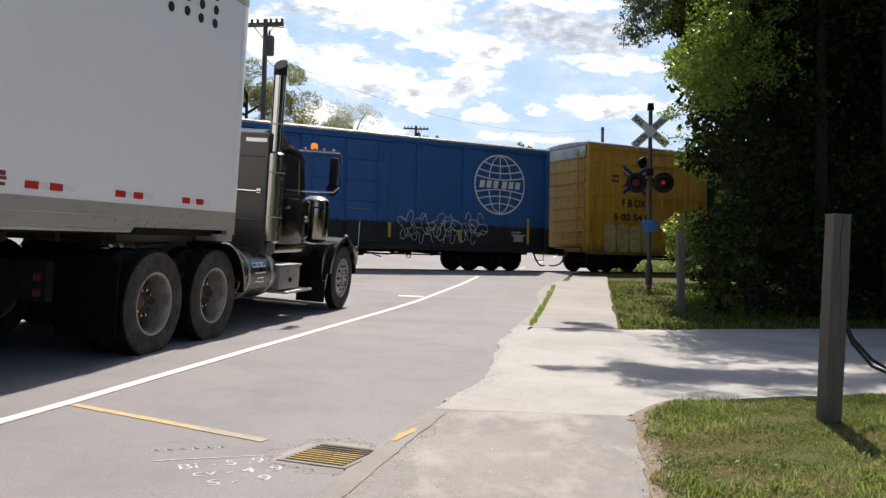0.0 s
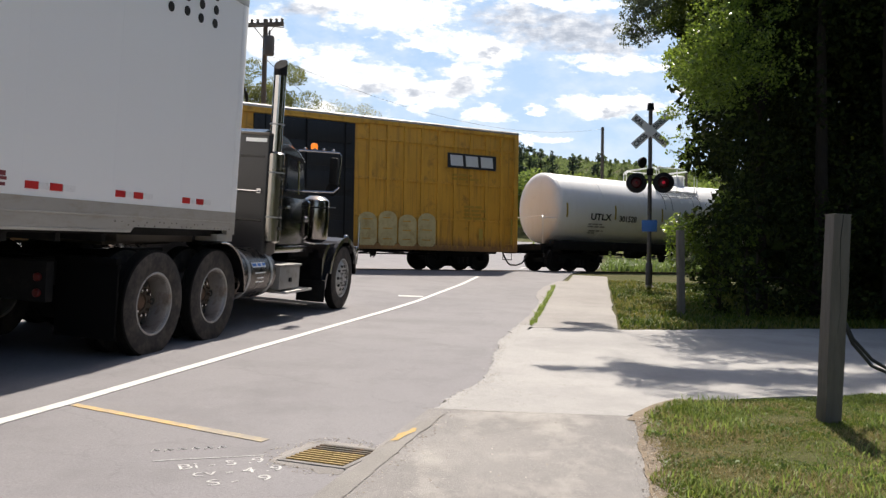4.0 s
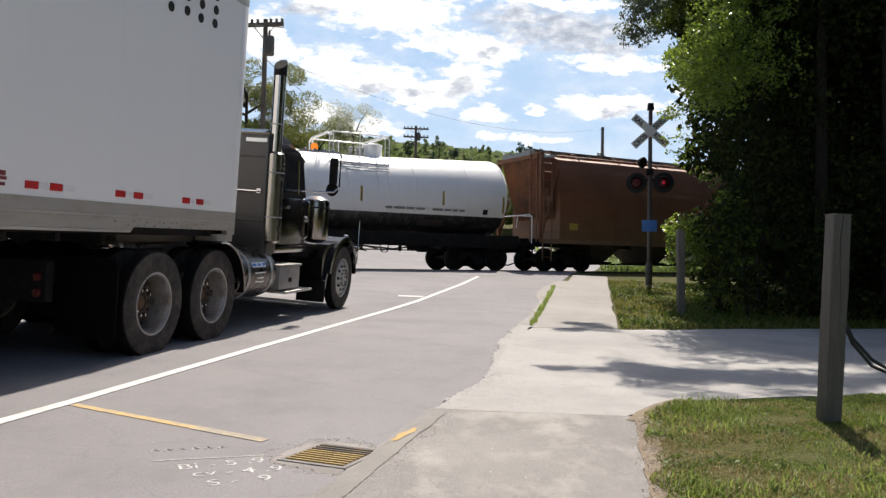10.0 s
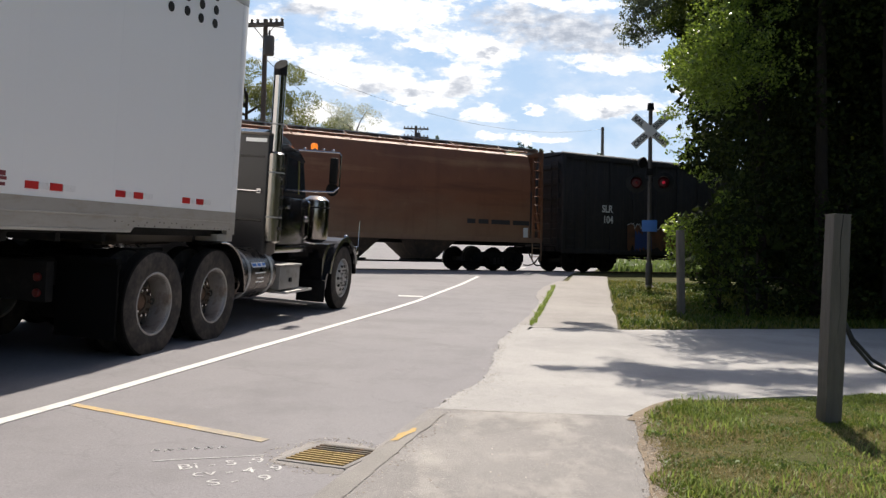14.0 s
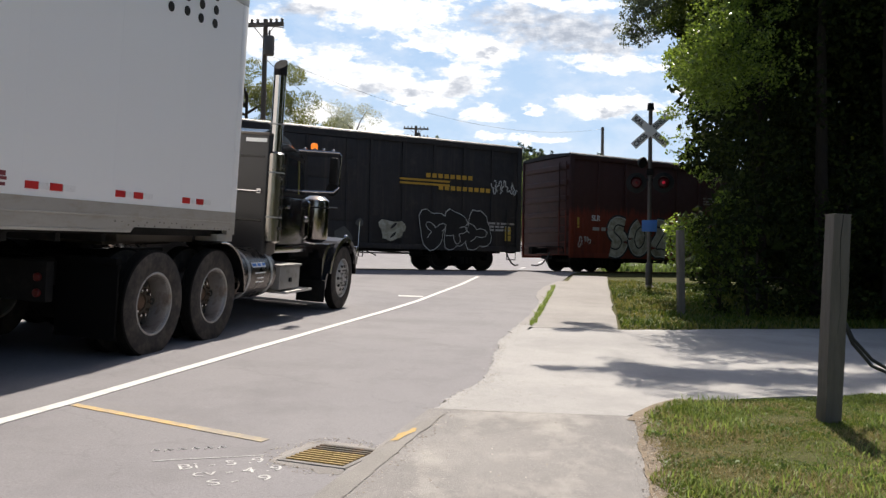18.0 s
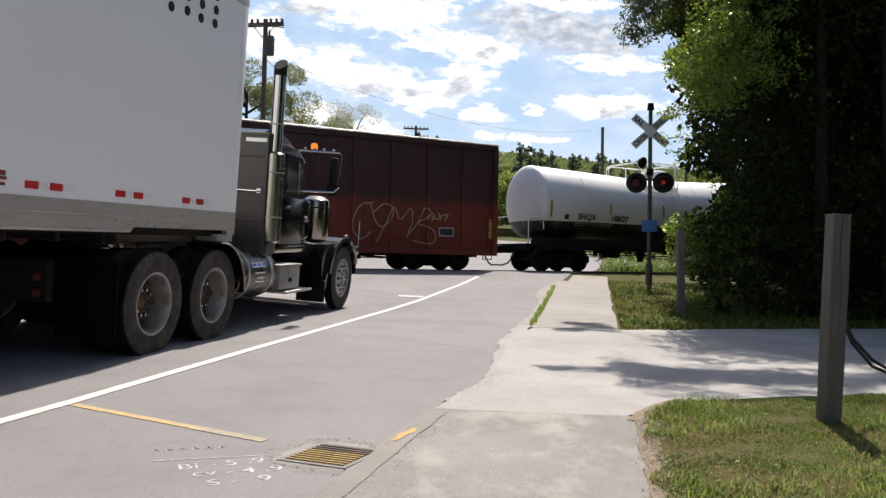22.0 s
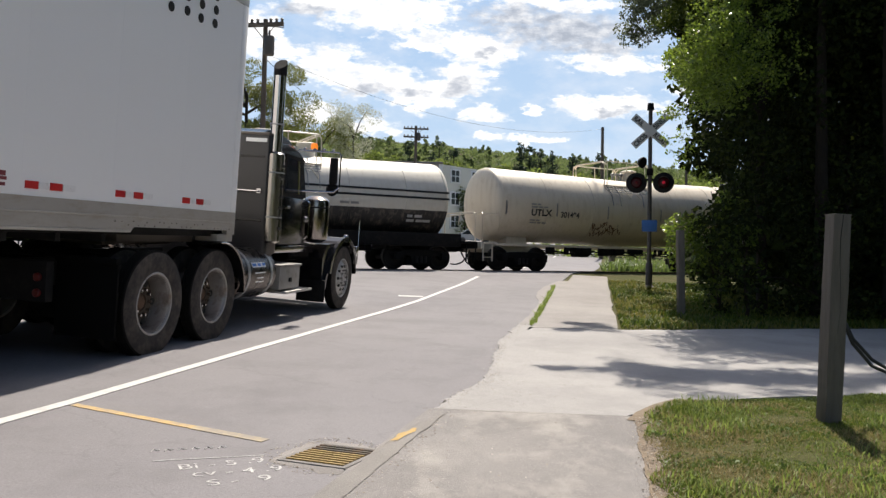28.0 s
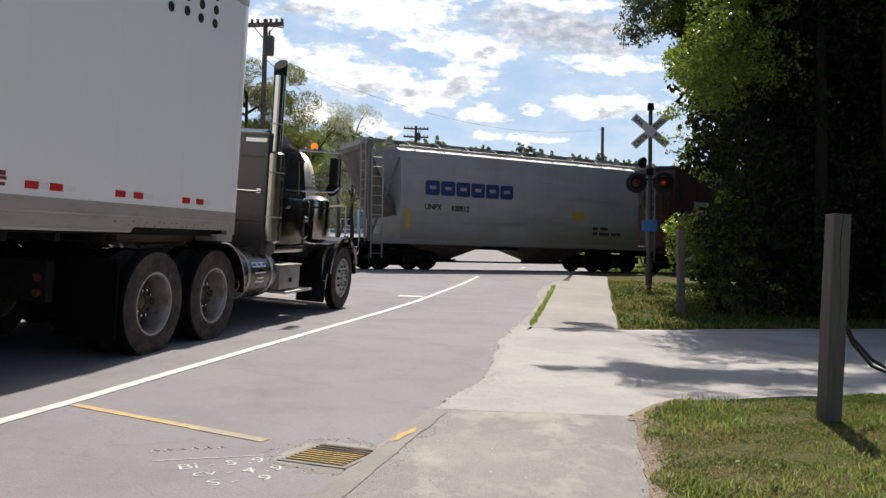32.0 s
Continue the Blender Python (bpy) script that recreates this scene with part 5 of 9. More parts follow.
            part("rail_post", rod(bmesh.new(), (x, y, top - 0.4), (x, y, top + 0.63), 0.018, None, 6), rm, gr)
    for k in range(5):
        x = d0 + 0.2 + k * (d1 - d0 - 0.4) / 4
        part("platform_brace", tube(bmesh.new(), [(x - 0.22, -1.0, top - 0.36), (x, -1.3, top - 0.86), (x + 0.22, -1.0, top - 0.36)], 0.016, 5), rm, gr)
    for x in (d0, d0 + 0.09, d1 - 0.16, d1):
        part("rail_bar", tube(bmesh.new(), [(x, -1.0, top + 0.5), (x, -0.8, top + 0.63), (x, 0.8, top + 0.63), (x, 1.0, top + 0.5)], 0.026, 6), rm, gr)
    for z in (-0.42, -0.52, -0.62):
        part("shell_bracket", tube(bmesh.new(), [(d0 + 0.1, -1.06 - 0.12 * (-z - 0.42) / 0.1, top + z), (dm, -1.1 - 0.12 * (-z - 0.42) / 0.1, top + z - 0.02), (d1 - 0.1, -1.06 - 0.12 * (-z - 0.42) / 0.1, top + z)], 0.014, 5), M["galvan"], car)
    for x in (d0 + 0.35, d1 - 0.35):
        bm = bmesh.new()
        for k in (-0.2, 0.2):
            tube(bm, [(x + k, -0.95, top - 0.35), (x + k, -1.3, top - 0.75), (x + k, -r - 0.03, cz + 0.2)], 0.016, 5)
        part("side_ladder", bm, M["galvan"] if paint is not M["half_tank"] else rm, car)
    return car, mid


def on_shell(me_or_bm, cz, r, gap=0.014):
    """Wraps a flat marking in the x-z plane on to the tank's round side."""
    verts = me_or_bm.vertices if isinstance(me_or_bm, bpy.types.Mesh) else me_or_bm.verts
    for v in verts:
        a = (v.co.z - cz) / r
        a = max(-1.3, min(1.3, a))
        rr = r + gap - v.co.y * 0.2
        v.co.y, v.co.z = -rr * math.cos(a), cz + rr * math.sin(a)
    return me_or_bm


def tank_text(car, name, text, size, x, z, cz, r, material, stretch=1.0):
    me = lettering(text, size, 0.004, 0.026)
    me.transform(Matrix.Translation((x, 0, z)) @ Matrix.Diagonal((stretch, 1, 1, 1)))
    on_shell(me, cz, r)
    me.materials.clear()
    me.materials.append(material)
    return part(name, me, material, car)


def tank_plate(car, name, x0, x1, z0, z1, cz, r, material, label="", rows=4):
    bm = bmesh.new()
    cols = [[bm.verts.new((x, 0, z0 + (z1 - z0) * i / rows)) for i in range(rows + 1)] for x in (x0, x1)]
    for i in range(rows):
        bm.faces.new((cols[0][i], cols[1][i], cols[1][i + 1], cols[0][i + 1]))
    on_shell(bm, cz, r, 0.011)
    bmesh.ops.solidify(bm, geom=bm.faces[:], thickness=0.004)
    return part(name, bm, material, car, label)


def tank_bars(car, x, z, lines, h, cz, r, material):
    rr = random.Random(int(abs(x) * 100) + lines)
    for i in range(lines):
        cx = x
        for k in range(rr.randint(2, 4)):
            w = h * rr.uniform(2, 6)
            tank_plate(car, "data_bar", cx, cx + w, z - i * h * 1.7 - h, z - i * h * 1.7, cz, r, material, rows=1)
            cx += w + h * 0.8


# white tank car
CZ, TR = 2.4, 1.4
car, mid = tankcar("tank_car", 20.7, 34.95, CZ, TR, M["white_tank"], "white tank car with black lettering and railed manway", 0.12, skirt=True, dome=(26.5 - 27.8, 28.85 - 27.8))
tank_text(car, "car_letters", "UTLX", 0.36, 22.75 - mid, 2.05, CZ, TR, M["black_mark"], 1.15)
tank_text(car, "car_number", "301528", 0.32, 24.2 - mid, 2.03, CZ, TR, M["black_mark"], 0.95)
tank_bars(car, 22.7 - mid, 1.9, 2, 0.06, CZ, TR, M["pale_mark"])
tank_bars(car, 22.8 - mid, 1.62, 2, 0.06, CZ, TR, M["pale_mark"])
for s in (21.6, 24.0, 26.5, 29.1, 31.35, 33.6):
    tank_plate(car, "reflector_strip", s - mid - 0.04, s - mid + 0.04, 2.1, 2.65, CZ, TR, M["yellow_mark"])
tank_plate(car, "dark_patch", 32.2 - mid, 33.35 - mid, 1.75, 2.25, CZ, TR, M["dusty"], "grey worn stencil panel on the shell")
tank_bars(car, 32.0 - mid, 2.62, 2, 0.07, CZ, TR, M["pale_mark"])
tank_plate(car, "placard", 31.5 - mid, 31.85 - mid, 1.5, 1.72, CZ, TR, M["black_mark"])
def shell_scribble(car, x, z, w, h, n, cz, r, material, seed, label):
    """Short crossing spray strokes on a tank's side."""
    g = random.Random(seed)
    bm = bmesh.new()
    for k in range(n):
        cx = x + w * (k + 0.5) / n
        tube(bm, [(cx + g.uniform(-0.12, 0.12), 0, z + h * g.uniform(-0.5, 0.5)) for _ in range(4)], 0.016, 4)
    on_shell(bm, cz, r)
    return part("graffiti", bm, material, car, label)


shell_scribble(car, 28.75 - mid, 2.0, 1.3, 0.5, 9, CZ, TR, M["stain_olive"], 5, "worn grey-green spray-paint tag")
shell_scribble(car, 29.0 - mid, 1.85, 1.5, 0.25, 8, CZ, TR, M["pale_mark"], 6, "worn grey spray-paint tag")
tank_bars(car, 28.9 - mid, 1.55, 2, 0.06, CZ, TR, M["pale_mark"])


def half_tank(s0, s1, number, nx):
    cz, r = 2.52, 1.42
    car, mid = tankcar("tank_car", s0, s1, cz, r, M["half_tank"], "white tank car with black underside and railed manway", 0.24, skirt=True, dome=(5.5 - (s1 - s0) / 2, 7.67 - (s1 - s0) / 2), rail_mat=M["white_tank"])
    a = s0 - mid
    tank_text(car, "car_letters", "SHQX", 0.3, a + 2.08, 2.04, cz, r, M["black_mark"], 1.1)
    tank_text(car, "car_number", number, 0.3, a + nx + 0.02, 2.03, cz, r, M["black_mark"], 1.2)
    tank_bars(car, a + 2.0, 1.9, 2, 0.05, cz, r, M["pale_mark"])
    tank_bars(car, a + 3.0, 1.9, 2, 0.05, cz, r, M["pale_mark"])
    for dx, hh in ((0.8, 0.85), (nx - 0.04, 0.45), (6.5, 0.5), (9.6, 0.5), (12.1, 0.8)):
        tank_plate(car, "reflector_strip", a + dx - 0.04, a + dx + 0.04, 2.1 if hh > 0.6 else 2.28, 2.1 + hh if hh > 0.6 else 2.28 + hh, cz, r, M["yellow_mark"])
    tank_plate(car, "placard", a + 1.45, a + 1.65, 2.02, 2.2, cz, r, M["black_mark"])
    tank_bars(car, a + 7.4, 2.16, 1, 0.08, cz, r, M["pale_mark"])
    tank_bars(car, a + 9.2, 2.16, 1, 0.08, cz, r, M["pale_mark"])
    tank_plate(car, "placard", a + 11.25, a + 11.45, 2.02, 2.2, cz, r, M["black_mark"])
    tank_plate(car, "stencil_patch", a + 8.8, a + 9.7, 1.45, 1.75, cz, r, M["dusty"])


half_tank(35.62, 48.75, "10631", 3.3)


def hopper_body(car, mid, s0, s1, zlo, zhi, paint, lean=0.35, cut=1.1):
    """Curved sides that hang between sloping ends."""
    h = (s1 - s0) / 2
    bm = bmesh.new()
    prof = [(-1.5, zlo), (-1.58, zlo + 0.15), (-1.6, zlo + (zhi - zlo) * 0.45), (-1.56, zlo + (zhi - zlo) * 0.8), (-1.42, zhi - 0.14), (-1.15, zhi - 0.02), (-0.6, zhi + 0.05), (0, zhi + 0.07)]
    prof += [(-y, z) for y, z in prof[-2::-1]]
    ends = []
    for x in (-h, -h * 0.5, 0, h * 0.5, h):
        ends.append([bm.verts.new((x, y, z)) for y, z in prof])
    for a, b in zip(ends, ends[1:]):
        for i in range(len(prof) - 1):
            bm.faces.new((a[i], a[i + 1], b[i + 1], b[i]))
        bm.faces.new((a[-1], a[0], b[0], b[-1]))
    bm.faces.new(ends[0])
    bm.faces.new(ends[-1][::-1])
    part("body", bm, paint, car, smooth=30)


def hopper_bay(car, x, w, zlo, z_out, material):
    bm = bmesh.new()
    a = [bm.verts.new(p) for p in ((x - w, -1.35, zlo), (x + w, -1.35, zlo), (x + w, 1.35, zlo), (x - w, 1.35, zlo))]
    b = [bm.verts.new(p) for p in ((x - 0.3, -0.75, z_out), (x + 0.3, -0.75, z_out), (x + 0.3, 0.75, z_out), (x - 0.3, 0.75, z_out))]
    for i in range(4):
        j = (i + 1) % 4
        bm.faces.new((a[i], a[j], b[j], b[i]))
    bm.faces.new(a[::-1])
    bm.faces.new(b)
    bay = part("hopper_bay", bm, material, car)
    part("outlet_gate", box(bmesh.new(), x - 0.36, x + 0.36, -0.85, 0.85, z_out - 0.08, z_out + 0.02, 0.01), M["black"], bay)
    part("gate_shaft", rod(bmesh.new(), (x - 0.45, -1.0, z_out - 0.02), (x + 0.45, -1.0, z_out - 0.02), 0.03, None, 6), M["black"], bay)


def hopper(name, s0, s1, b0, b1, zlo, zhi, paint, label, bays, bay_w, dark_bays=None, end_paint=None):
    ep = end_paint or paint
    car, mid = new_car(name, s0, s1, label, "hopper car", "freight train cars")
    h = (s1 - s0) / 2
    hb = b0 - mid, b1 - mid
    hopper_body(car, mid, b0, b1, zlo, zhi, paint)
    # shift the body when its ends are uneven
    car.children[0].location.x = (hb[0] + hb[1]) / 2
    for s in bays:
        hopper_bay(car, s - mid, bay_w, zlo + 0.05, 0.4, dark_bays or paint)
    part("side_sill", box(bmesh.new(), -h + 0.2, h - 0.2, -1.56, -1.46, zlo - 0.06, zlo + 0.12, 0.015), paint, car)
    part("side_sill", box(bmesh.new(), -h + 0.2, h - 0.2, 1.46, 1.56, zlo - 0.06, zlo + 0.12, 0.015), paint, car)
    part("centre_sill", box(bmesh.new(), -h, h, -0.3, 0.3, zlo - 0.15, zlo + 0.15), M["black"], car)
    for y in (-0.75, 0.75):
        rw = part("roof_walk", box(bmesh.new(), -h, h, y - 0.28, y + 0.28, zhi + 0.2, zhi + 0.24), M["galvan"], car, "grated steel roof walkway")
    n = int(2 * h / 1.3)
    leg = mesh_of("walk_bracket", box(bmesh.new(), -0.03, 0.03, -1.1, 1.1, zhi + 0.05, zhi + 0.2), M["galvan"])
    for i in range(n + 1):
        part("walk_bracket", leg, M["galvan"], car).location = (-h + 0.05 + (2 * h - 0.1) * i / n, 0, 0)
    part("hatch_rail", box(bmesh.new(), hb[0] + 0.6, hb[1] - 0.6, -0.35, 0.35, zhi + 0.06, zhi + 0.22, 0.03), paint, car)
    part("eave_rail", rod(bmesh.new(), (hb[0], -1.36, zhi + 0.02), (hb[1], -1.36, zhi + 0.02), 0.03, None, 6), paint, car)
    for i in range(9):
        x = hb[0] + (hb[1] - hb[0]) * (i + 0.5) / 9
        part("eave_strut", tube(bmesh.new(), [(x - 0.12, -1.05, zhi + 0.2), (x, -1.45, zhi - 0.12)], 0.02, 5), paint, car)
    for e, bx in ((-1, hb[0]), (1, hb[1])):
        # slope sheet, end cage and ladders
        bm = bmesh.new()
        v = [bm.verts.new(p) for p in ((e * (h - 0.15), -1.3, zhi - 0.1), (e * (h - 0.15), 1.3, zhi - 0.1), (bx, 1.3, zlo + 0.9), (bx, -1.3, zlo + 0.9))]
        bm.faces.new(v)
        bmesh.ops.solidify(bm, geom=bm.faces[:], thickness=0.03)
        part("slope_sheet", bm, ep, car)
        for y in (-1.45, 1.45):
            part("end_post", box(bmesh.new(), e * h - 0.06 * e, e * h - 0.2 * e, y - 0.06, y + 0.06, zlo, zhi + 0.1, 0.012), ep, car)
            part("end_brace", tube(bmesh.new(), [(e * h - 0.13 * e, y, zlo + 0.1), (bx, y, zhi - 0.4)], 0.045, 6), ep, car)
        part("end_beam", box(bmesh.new(), e * h - 0.2 * e, e * h - 0.05 * e, -1.5, 1.5, zhi - 0.1, zhi + 0.06, 0.012), ep, car)
        ladder(car, e * (h - 0.02), -1.1, zlo, zhi + 0.2, paint, 0.42, True)
        ladder(car, e * (h - 0.35), -1.54, 0.4, zhi - 0.2, paint, 0.4)
        part("end_deck", box(bmesh.new(), e * h, e * (h - 1.2), -1.5, 1.5, zlo - 0.1, zlo - 0.04, 0.01), M["black"], car)
        part("brake_wheel", tube(bmesh.new(), [(e * (h + 0.06), 0.6 + 0.26 * math.cos(2 * math.pi * i / 16), 2.6 + 0.26 * math.sin(2 * math.pi * i / 16)) for i in range(16)], 0.02, 5, True), M["galvan"], car)
        bogie(car, e * (h - 1.75))
        coupler(car, e * (h + 0.05), e)
    part("train_pipe", rod(bmesh.new(), (-h + 1, -1.0, 0.32), (h - 1, -1.0, 0.32), 0.03, None, 6), M["black"], car)
    return car, mid, -1.605


# long rust-brown covered hopper
car, mid, fy = hopper("hopper_car", 49.25, 69.0, 50.15, 68.3, 1.12, 4.4, M["brown_car"], "long rusty brown covered hopper with roof walkway", (52.7, 55.65, 58.6, 61.55, 64.5), 0.95, M["bay_dust"], M["brown_end"])
part("placard", plate(bmesh.new(), 50.6 - mid, 51.0 - mid, 1.6, 1.85, fy), M["yellow_mark"], car)
bars(car, 65.6 - mid, 1.85, 1, 0.16, fy, M["black_mark"])
part("placard", plate(bmesh.new(), 68.0 - mid, 68.2 - mid, 1.25, 1.6, fy), M["white_mark"], car)

# black graffiti boxcar
car, mid, fy = boxcar("boxcar", 69.75, 87.66, 0.74, 4.55, M["black_car"], "black boxcar covered in dull graffiti", posts=15, door=(77.7, 81.1), roof=M["black_car"])
write("car_letters", "SLR", 0.4, (71.7 - mid, fy - 0.004, 2.35), M["white_mark"], car, 0.85)
write("car_number", "104", 0.4, (71.75 - mid, fy - 0.004, 1.93), M["white_mark"], car, 0.85)
rr = random.Random(5)
for x0, x1, zt, mm in ((73.0, 73.9, 1.95, "spray_orange"), (73.4, 74.3, 1.65, "spray_blue"), (74.25, 76.9, 1.95, "spray_orange")):
    n = 14
    top = [(x0 + (x1 - x0) * i / n - mid, zt + rr.uniform(-0.22, 0.05)) for i in range(n + 1)]
    low = [(x0 + (x1 - x0) * i / n - mid, 0.9 + rr.uniform(-0.05, 0.2)) for i in range(n + 1)]
    yy = fy - (0.008 if mm == "spray_blue" else 0.004)
    part("graffiti_fill", prism(bmesh.new(), top + low[::-1], yy, yy + 0.004), M[mm], car, "dull orange and blue graffiti patch")
    if mm == "spray_orange":
        part("graffiti_line", tube(bmesh.new(), [(x, fy - 0.008, z) for x, z in top], 0.014, 4), M["spray_white"], car)
for k in range(16):
    x, z = rr.uniform(77.4, 81.3) - mid, rr.uniform(1.0, 2.1)
    ww, hh = rr.uniform(0.1, 0.4), rr.uniform(0.05, 0.3)
    ring = [(x + ww * rr.uniform(0.6, 1) * math.cos(2 * math.pi * i / 9), z + hh * rr.uniform(0.6, 1) * math.sin(2 * math.pi * i / 9)) for i in range(9)]
    part("paint_splash", prism(bmesh.new(), ring, fy - 0.09, fy - 0.086), M["stain_grey"], car)
part("placard", plate(bmesh.new(), 77.0 - mid, 77.3 - mid, 2.0, 2.3, fy), M["pale_mark"], car)
for k, (x0, x1, z) in enumerate(((82.7, 84.6, 3.06), (82.7, 84.6, 2.93), (83.7, 85.4, 3.2), (84.2, 86.2, 2.8))):
    bm = bmesh.new()
    for q in np.arange(x0, x1, 0.24):
        plate(bm, q - mid, q - mid + (0.26 if k < 2 else 0.17), z, z + (0.07 if k < 2 else 0.15), fy)
    part("gold_bar", bm, M["orange_mark"], car, "faded gold lettering band")
scrawl(car, 86.35 - mid, 87.5 - mid, 2.75, 3.3, fy, M["spray_white"], 13, 5, 0.022, label="white spray-paint tag")
blob_letters(car, 83.5 - mid, 86.3 - mid, 0.75, 2.1, fy, M["door_dark"], M["spray_white"], 25, 3, "black graffiti letters edged in white", 1.045, 0)
scrawl(car, 83.7 - mid, 86.1 - mid, 0.9, 1.8, fy - 0.008, M["spray_white"], 31, 3, 0.014, label="broken white strokes inside the black letters")
blob_letters(car, 82.0 - mid, 82.9 - mid, 1.0, 1.7, fy, M["spray_grey"], M["black_car"], 27, 1)
reflector(car, mid, 87.08, 1.35, 0.5, fy, 0.24)
bars(car, 86.2 - mid, 1.75, 3, 0.07, fy, M["pale_mark"])

# brown-red graffiti boxcar
car, mid, fy = boxcar("boxcar", 89.9, 106.56, 0.58, 4.55, M["red_car"], "dark brown-red boxcar with silver graffiti", posts=12, door=(96.7, 99.8), roof=M["black_car"], end_paint=M["red_end"])
write("car_letters", "SLR", 0.3, (90.95 - mid, fy - 0.004, 2.0), M["white_mark"], car, 0.9)
bars(car, 91.0 - mid, 1.75, 1, 0.13, fy, M["pale_mark"])


def fat_stroke(points, rad):
    """A round-cornered painted stroke along the points."""
    for _ in range(3):
        soft = [points[0]]
        for p, q in zip(points, points[1:]):
            soft += [tuple(a * 0.75 + b * 0.25 for a, b in zip(p, q)), tuple(a * 0.25 + b * 0.75 for a, b in zip(p, q))]
        points = soft + [points[-1]]
    return tube(bmesh.new(), points, rad, 10)


STROKES = (((0.85, 0.9), (0.3, 1.0), (0.1, 0.72), (0.5, 0.55), (0.85, 0.35), (0.55, 0.02), (0.05, 0.1)),
           ((0.5, 0.95), (0.15, 0.75), (0.1, 0.35), (0.45, 0.05), (0.82, 0.3), (0.85, 0.7), (0.5, 0.95)),
           ((0.1, 0.95), (0.85, 0.9), (0.5, 0.5), (0.1, 0.08), (0.55, 0.12), (0.95, 0.05)),
           ((0.2, 1.0), (0.25, 0.05), (0.3, 0.5), (0.85, 0.95), (0.4, 0.5), (0.95, 0.02)))

w = 0.9
for k, st in enumerate(STROKES):
    for rad, dy, mat_, nm in ((0.42, 0.004 + 0.012 * k, "black_mark", "graffiti_edge"), (0.345, 0.008 + 0.012 * k, "spray_white", "graffiti_edge"), (0.305, 0.012 + 0.012 * k, "spray_grey", "graffiti_fill"), (0.03, 0.019 + 0.012 * k, "black_mark", "graffiti_line")):
        bm = fat_stroke([(91.6 - mid + k * 1.13 + 0.25 + 0.74 * px_ + 0.12 * pz_, 0, 0.86 + 1.06 * pz_) for px_, pz_ in st], rad)
        for v in bm.verts:
            v.co.y = fy - dy + v.co.y * 0.02
        part(nm, bm, M[mat_], car, "large silver-grey graffiti letter" if nm == "graffiti_fill" else "")
g = random.Random(91)
smear = [(95.6 + 1.75 * i / 16 - mid, 1.95 - 0.9 * (i / 16) ** 1.5 + g.uniform(-0.16, 0.08)) for i in range(17)]
part("graffiti_shadow", prism(bmesh.new(), smear + [(97.3 - mid, 0.62), (95.6 - mid, 0.62)], fy - 0.003, fy + 0.003), M["smear"], car, "dark navy spray-paint shadow beside the letters")
bars(car, 96.9 - mid, 3.2, 3, 0.07, fy - 0.05, M["dim_mark"])
bars(car, 96.9 - mid, 2.0, 5, 0.07, fy - 0.05, M["dim_mark"])
TAG = (((0.24, 0.3), (0.12, 0.05), (0.0, 0.4), (0.1, 0.95), (0.26, 0.98)),
       ((0.22, 0.98), (0.3, 0.4), (0.42, 0.45), (0.52, 0.85), (0.38, 1.02), (0.26, 0.75)),
       ((0.3, 0.05), (0.42, 0.6), (0.5, 1.0), (0.56, 0.5), (0.7, 1.0), (0.72, 0.55), (0.66, 0.3)),
       ((0.64, 0.2), (0.8, 0.6), (0.86, 1.0), (0.97, 0.75), (0.72, 0.52), (0.98, 0.45), (1.0, 0.0), (0.7, 0.12)))
for k, st in enumerate(TAG):
    bm = fat_stroke([(100.85 - mid + 3.2 * px_, 0, 0.85 + 1.4 * pz_) for px_, pz_ in st], 0.017)
    for v in bm.verts:
        v.co.y = fy - 0.006 - 0.003 * k + v.co.y * 0.2
    part("graffiti", bm, M["spray_tan"], car, "thin cream spray-paint tag")
scrawl(car, 103.7 - mid, 104.5 - mid, 1.7, 2.0, fy, M["spray_cream"], 19, 3, 0.016)
part("data_frame", plate(bmesh.new(), 104.15 - mid, 104.75 - mid, 1.18, 1.5, fy), M["pale_mark"], car)
part("data_frame", plate(bmesh.new(), 104.2 - mid, 104.7 - mid, 1.23, 1.45, fy - 0.006), M["black_mark"], car)
scrawl(car, 90.3 - mid, 90.9 - mid, 0.9, 1.4, fy, M["spray_white"], 23, 3, 0.02)
reflector(car, mid, 90.3, 1.9, 0.4, fy)
reflector(car, mid, 106.25, 1.5, 0.7, fy, 0.13)

half_tank(108.3, 121.4, "10627", 3.72)

# cream tank car with two dark bands
CZ, TR = 2.42, 1.36
car, mid = tankcar("tank_car", 122.4, 135.4, CZ, TR, M["striped_tank"], "dusty cream tank car with two black bands and black underside", 0.1, skirt=True, dome=(127.7 - 128.9, 129.95 - 128.9), rail_mat=M["cream_tank"])
for z in (2.72, 2.5):
    tank_plate(car, "band", 123.1 - mid, 134.6 - mid, z - 0.035, z + 0.035, CZ + 0.05, TR, M["black_mark"], rows=1)
tank_text(car, "car_letters", "SHPX", 0.3, 124.35 - mid, 2.12, CZ, TR, M["black_mark"], 1.15)
tank_text(car, "car_number", "201858", 0.3, 125.7 - mid, 2.12, CZ, TR, M["black_mark"], 1.05)
tank_bars(car, 124.3 - mid, 2.0, 2, 0.07, CZ, TR, M["white_mark"])
tank_bars(car, 130.5 - mid, 2.25, 1, 0.08, CZ, TR, M["pale_mark"])
tank_bars(car, 133.0 - mid, 1.9, 2, 0.1, CZ, TR, M["white_mark"])

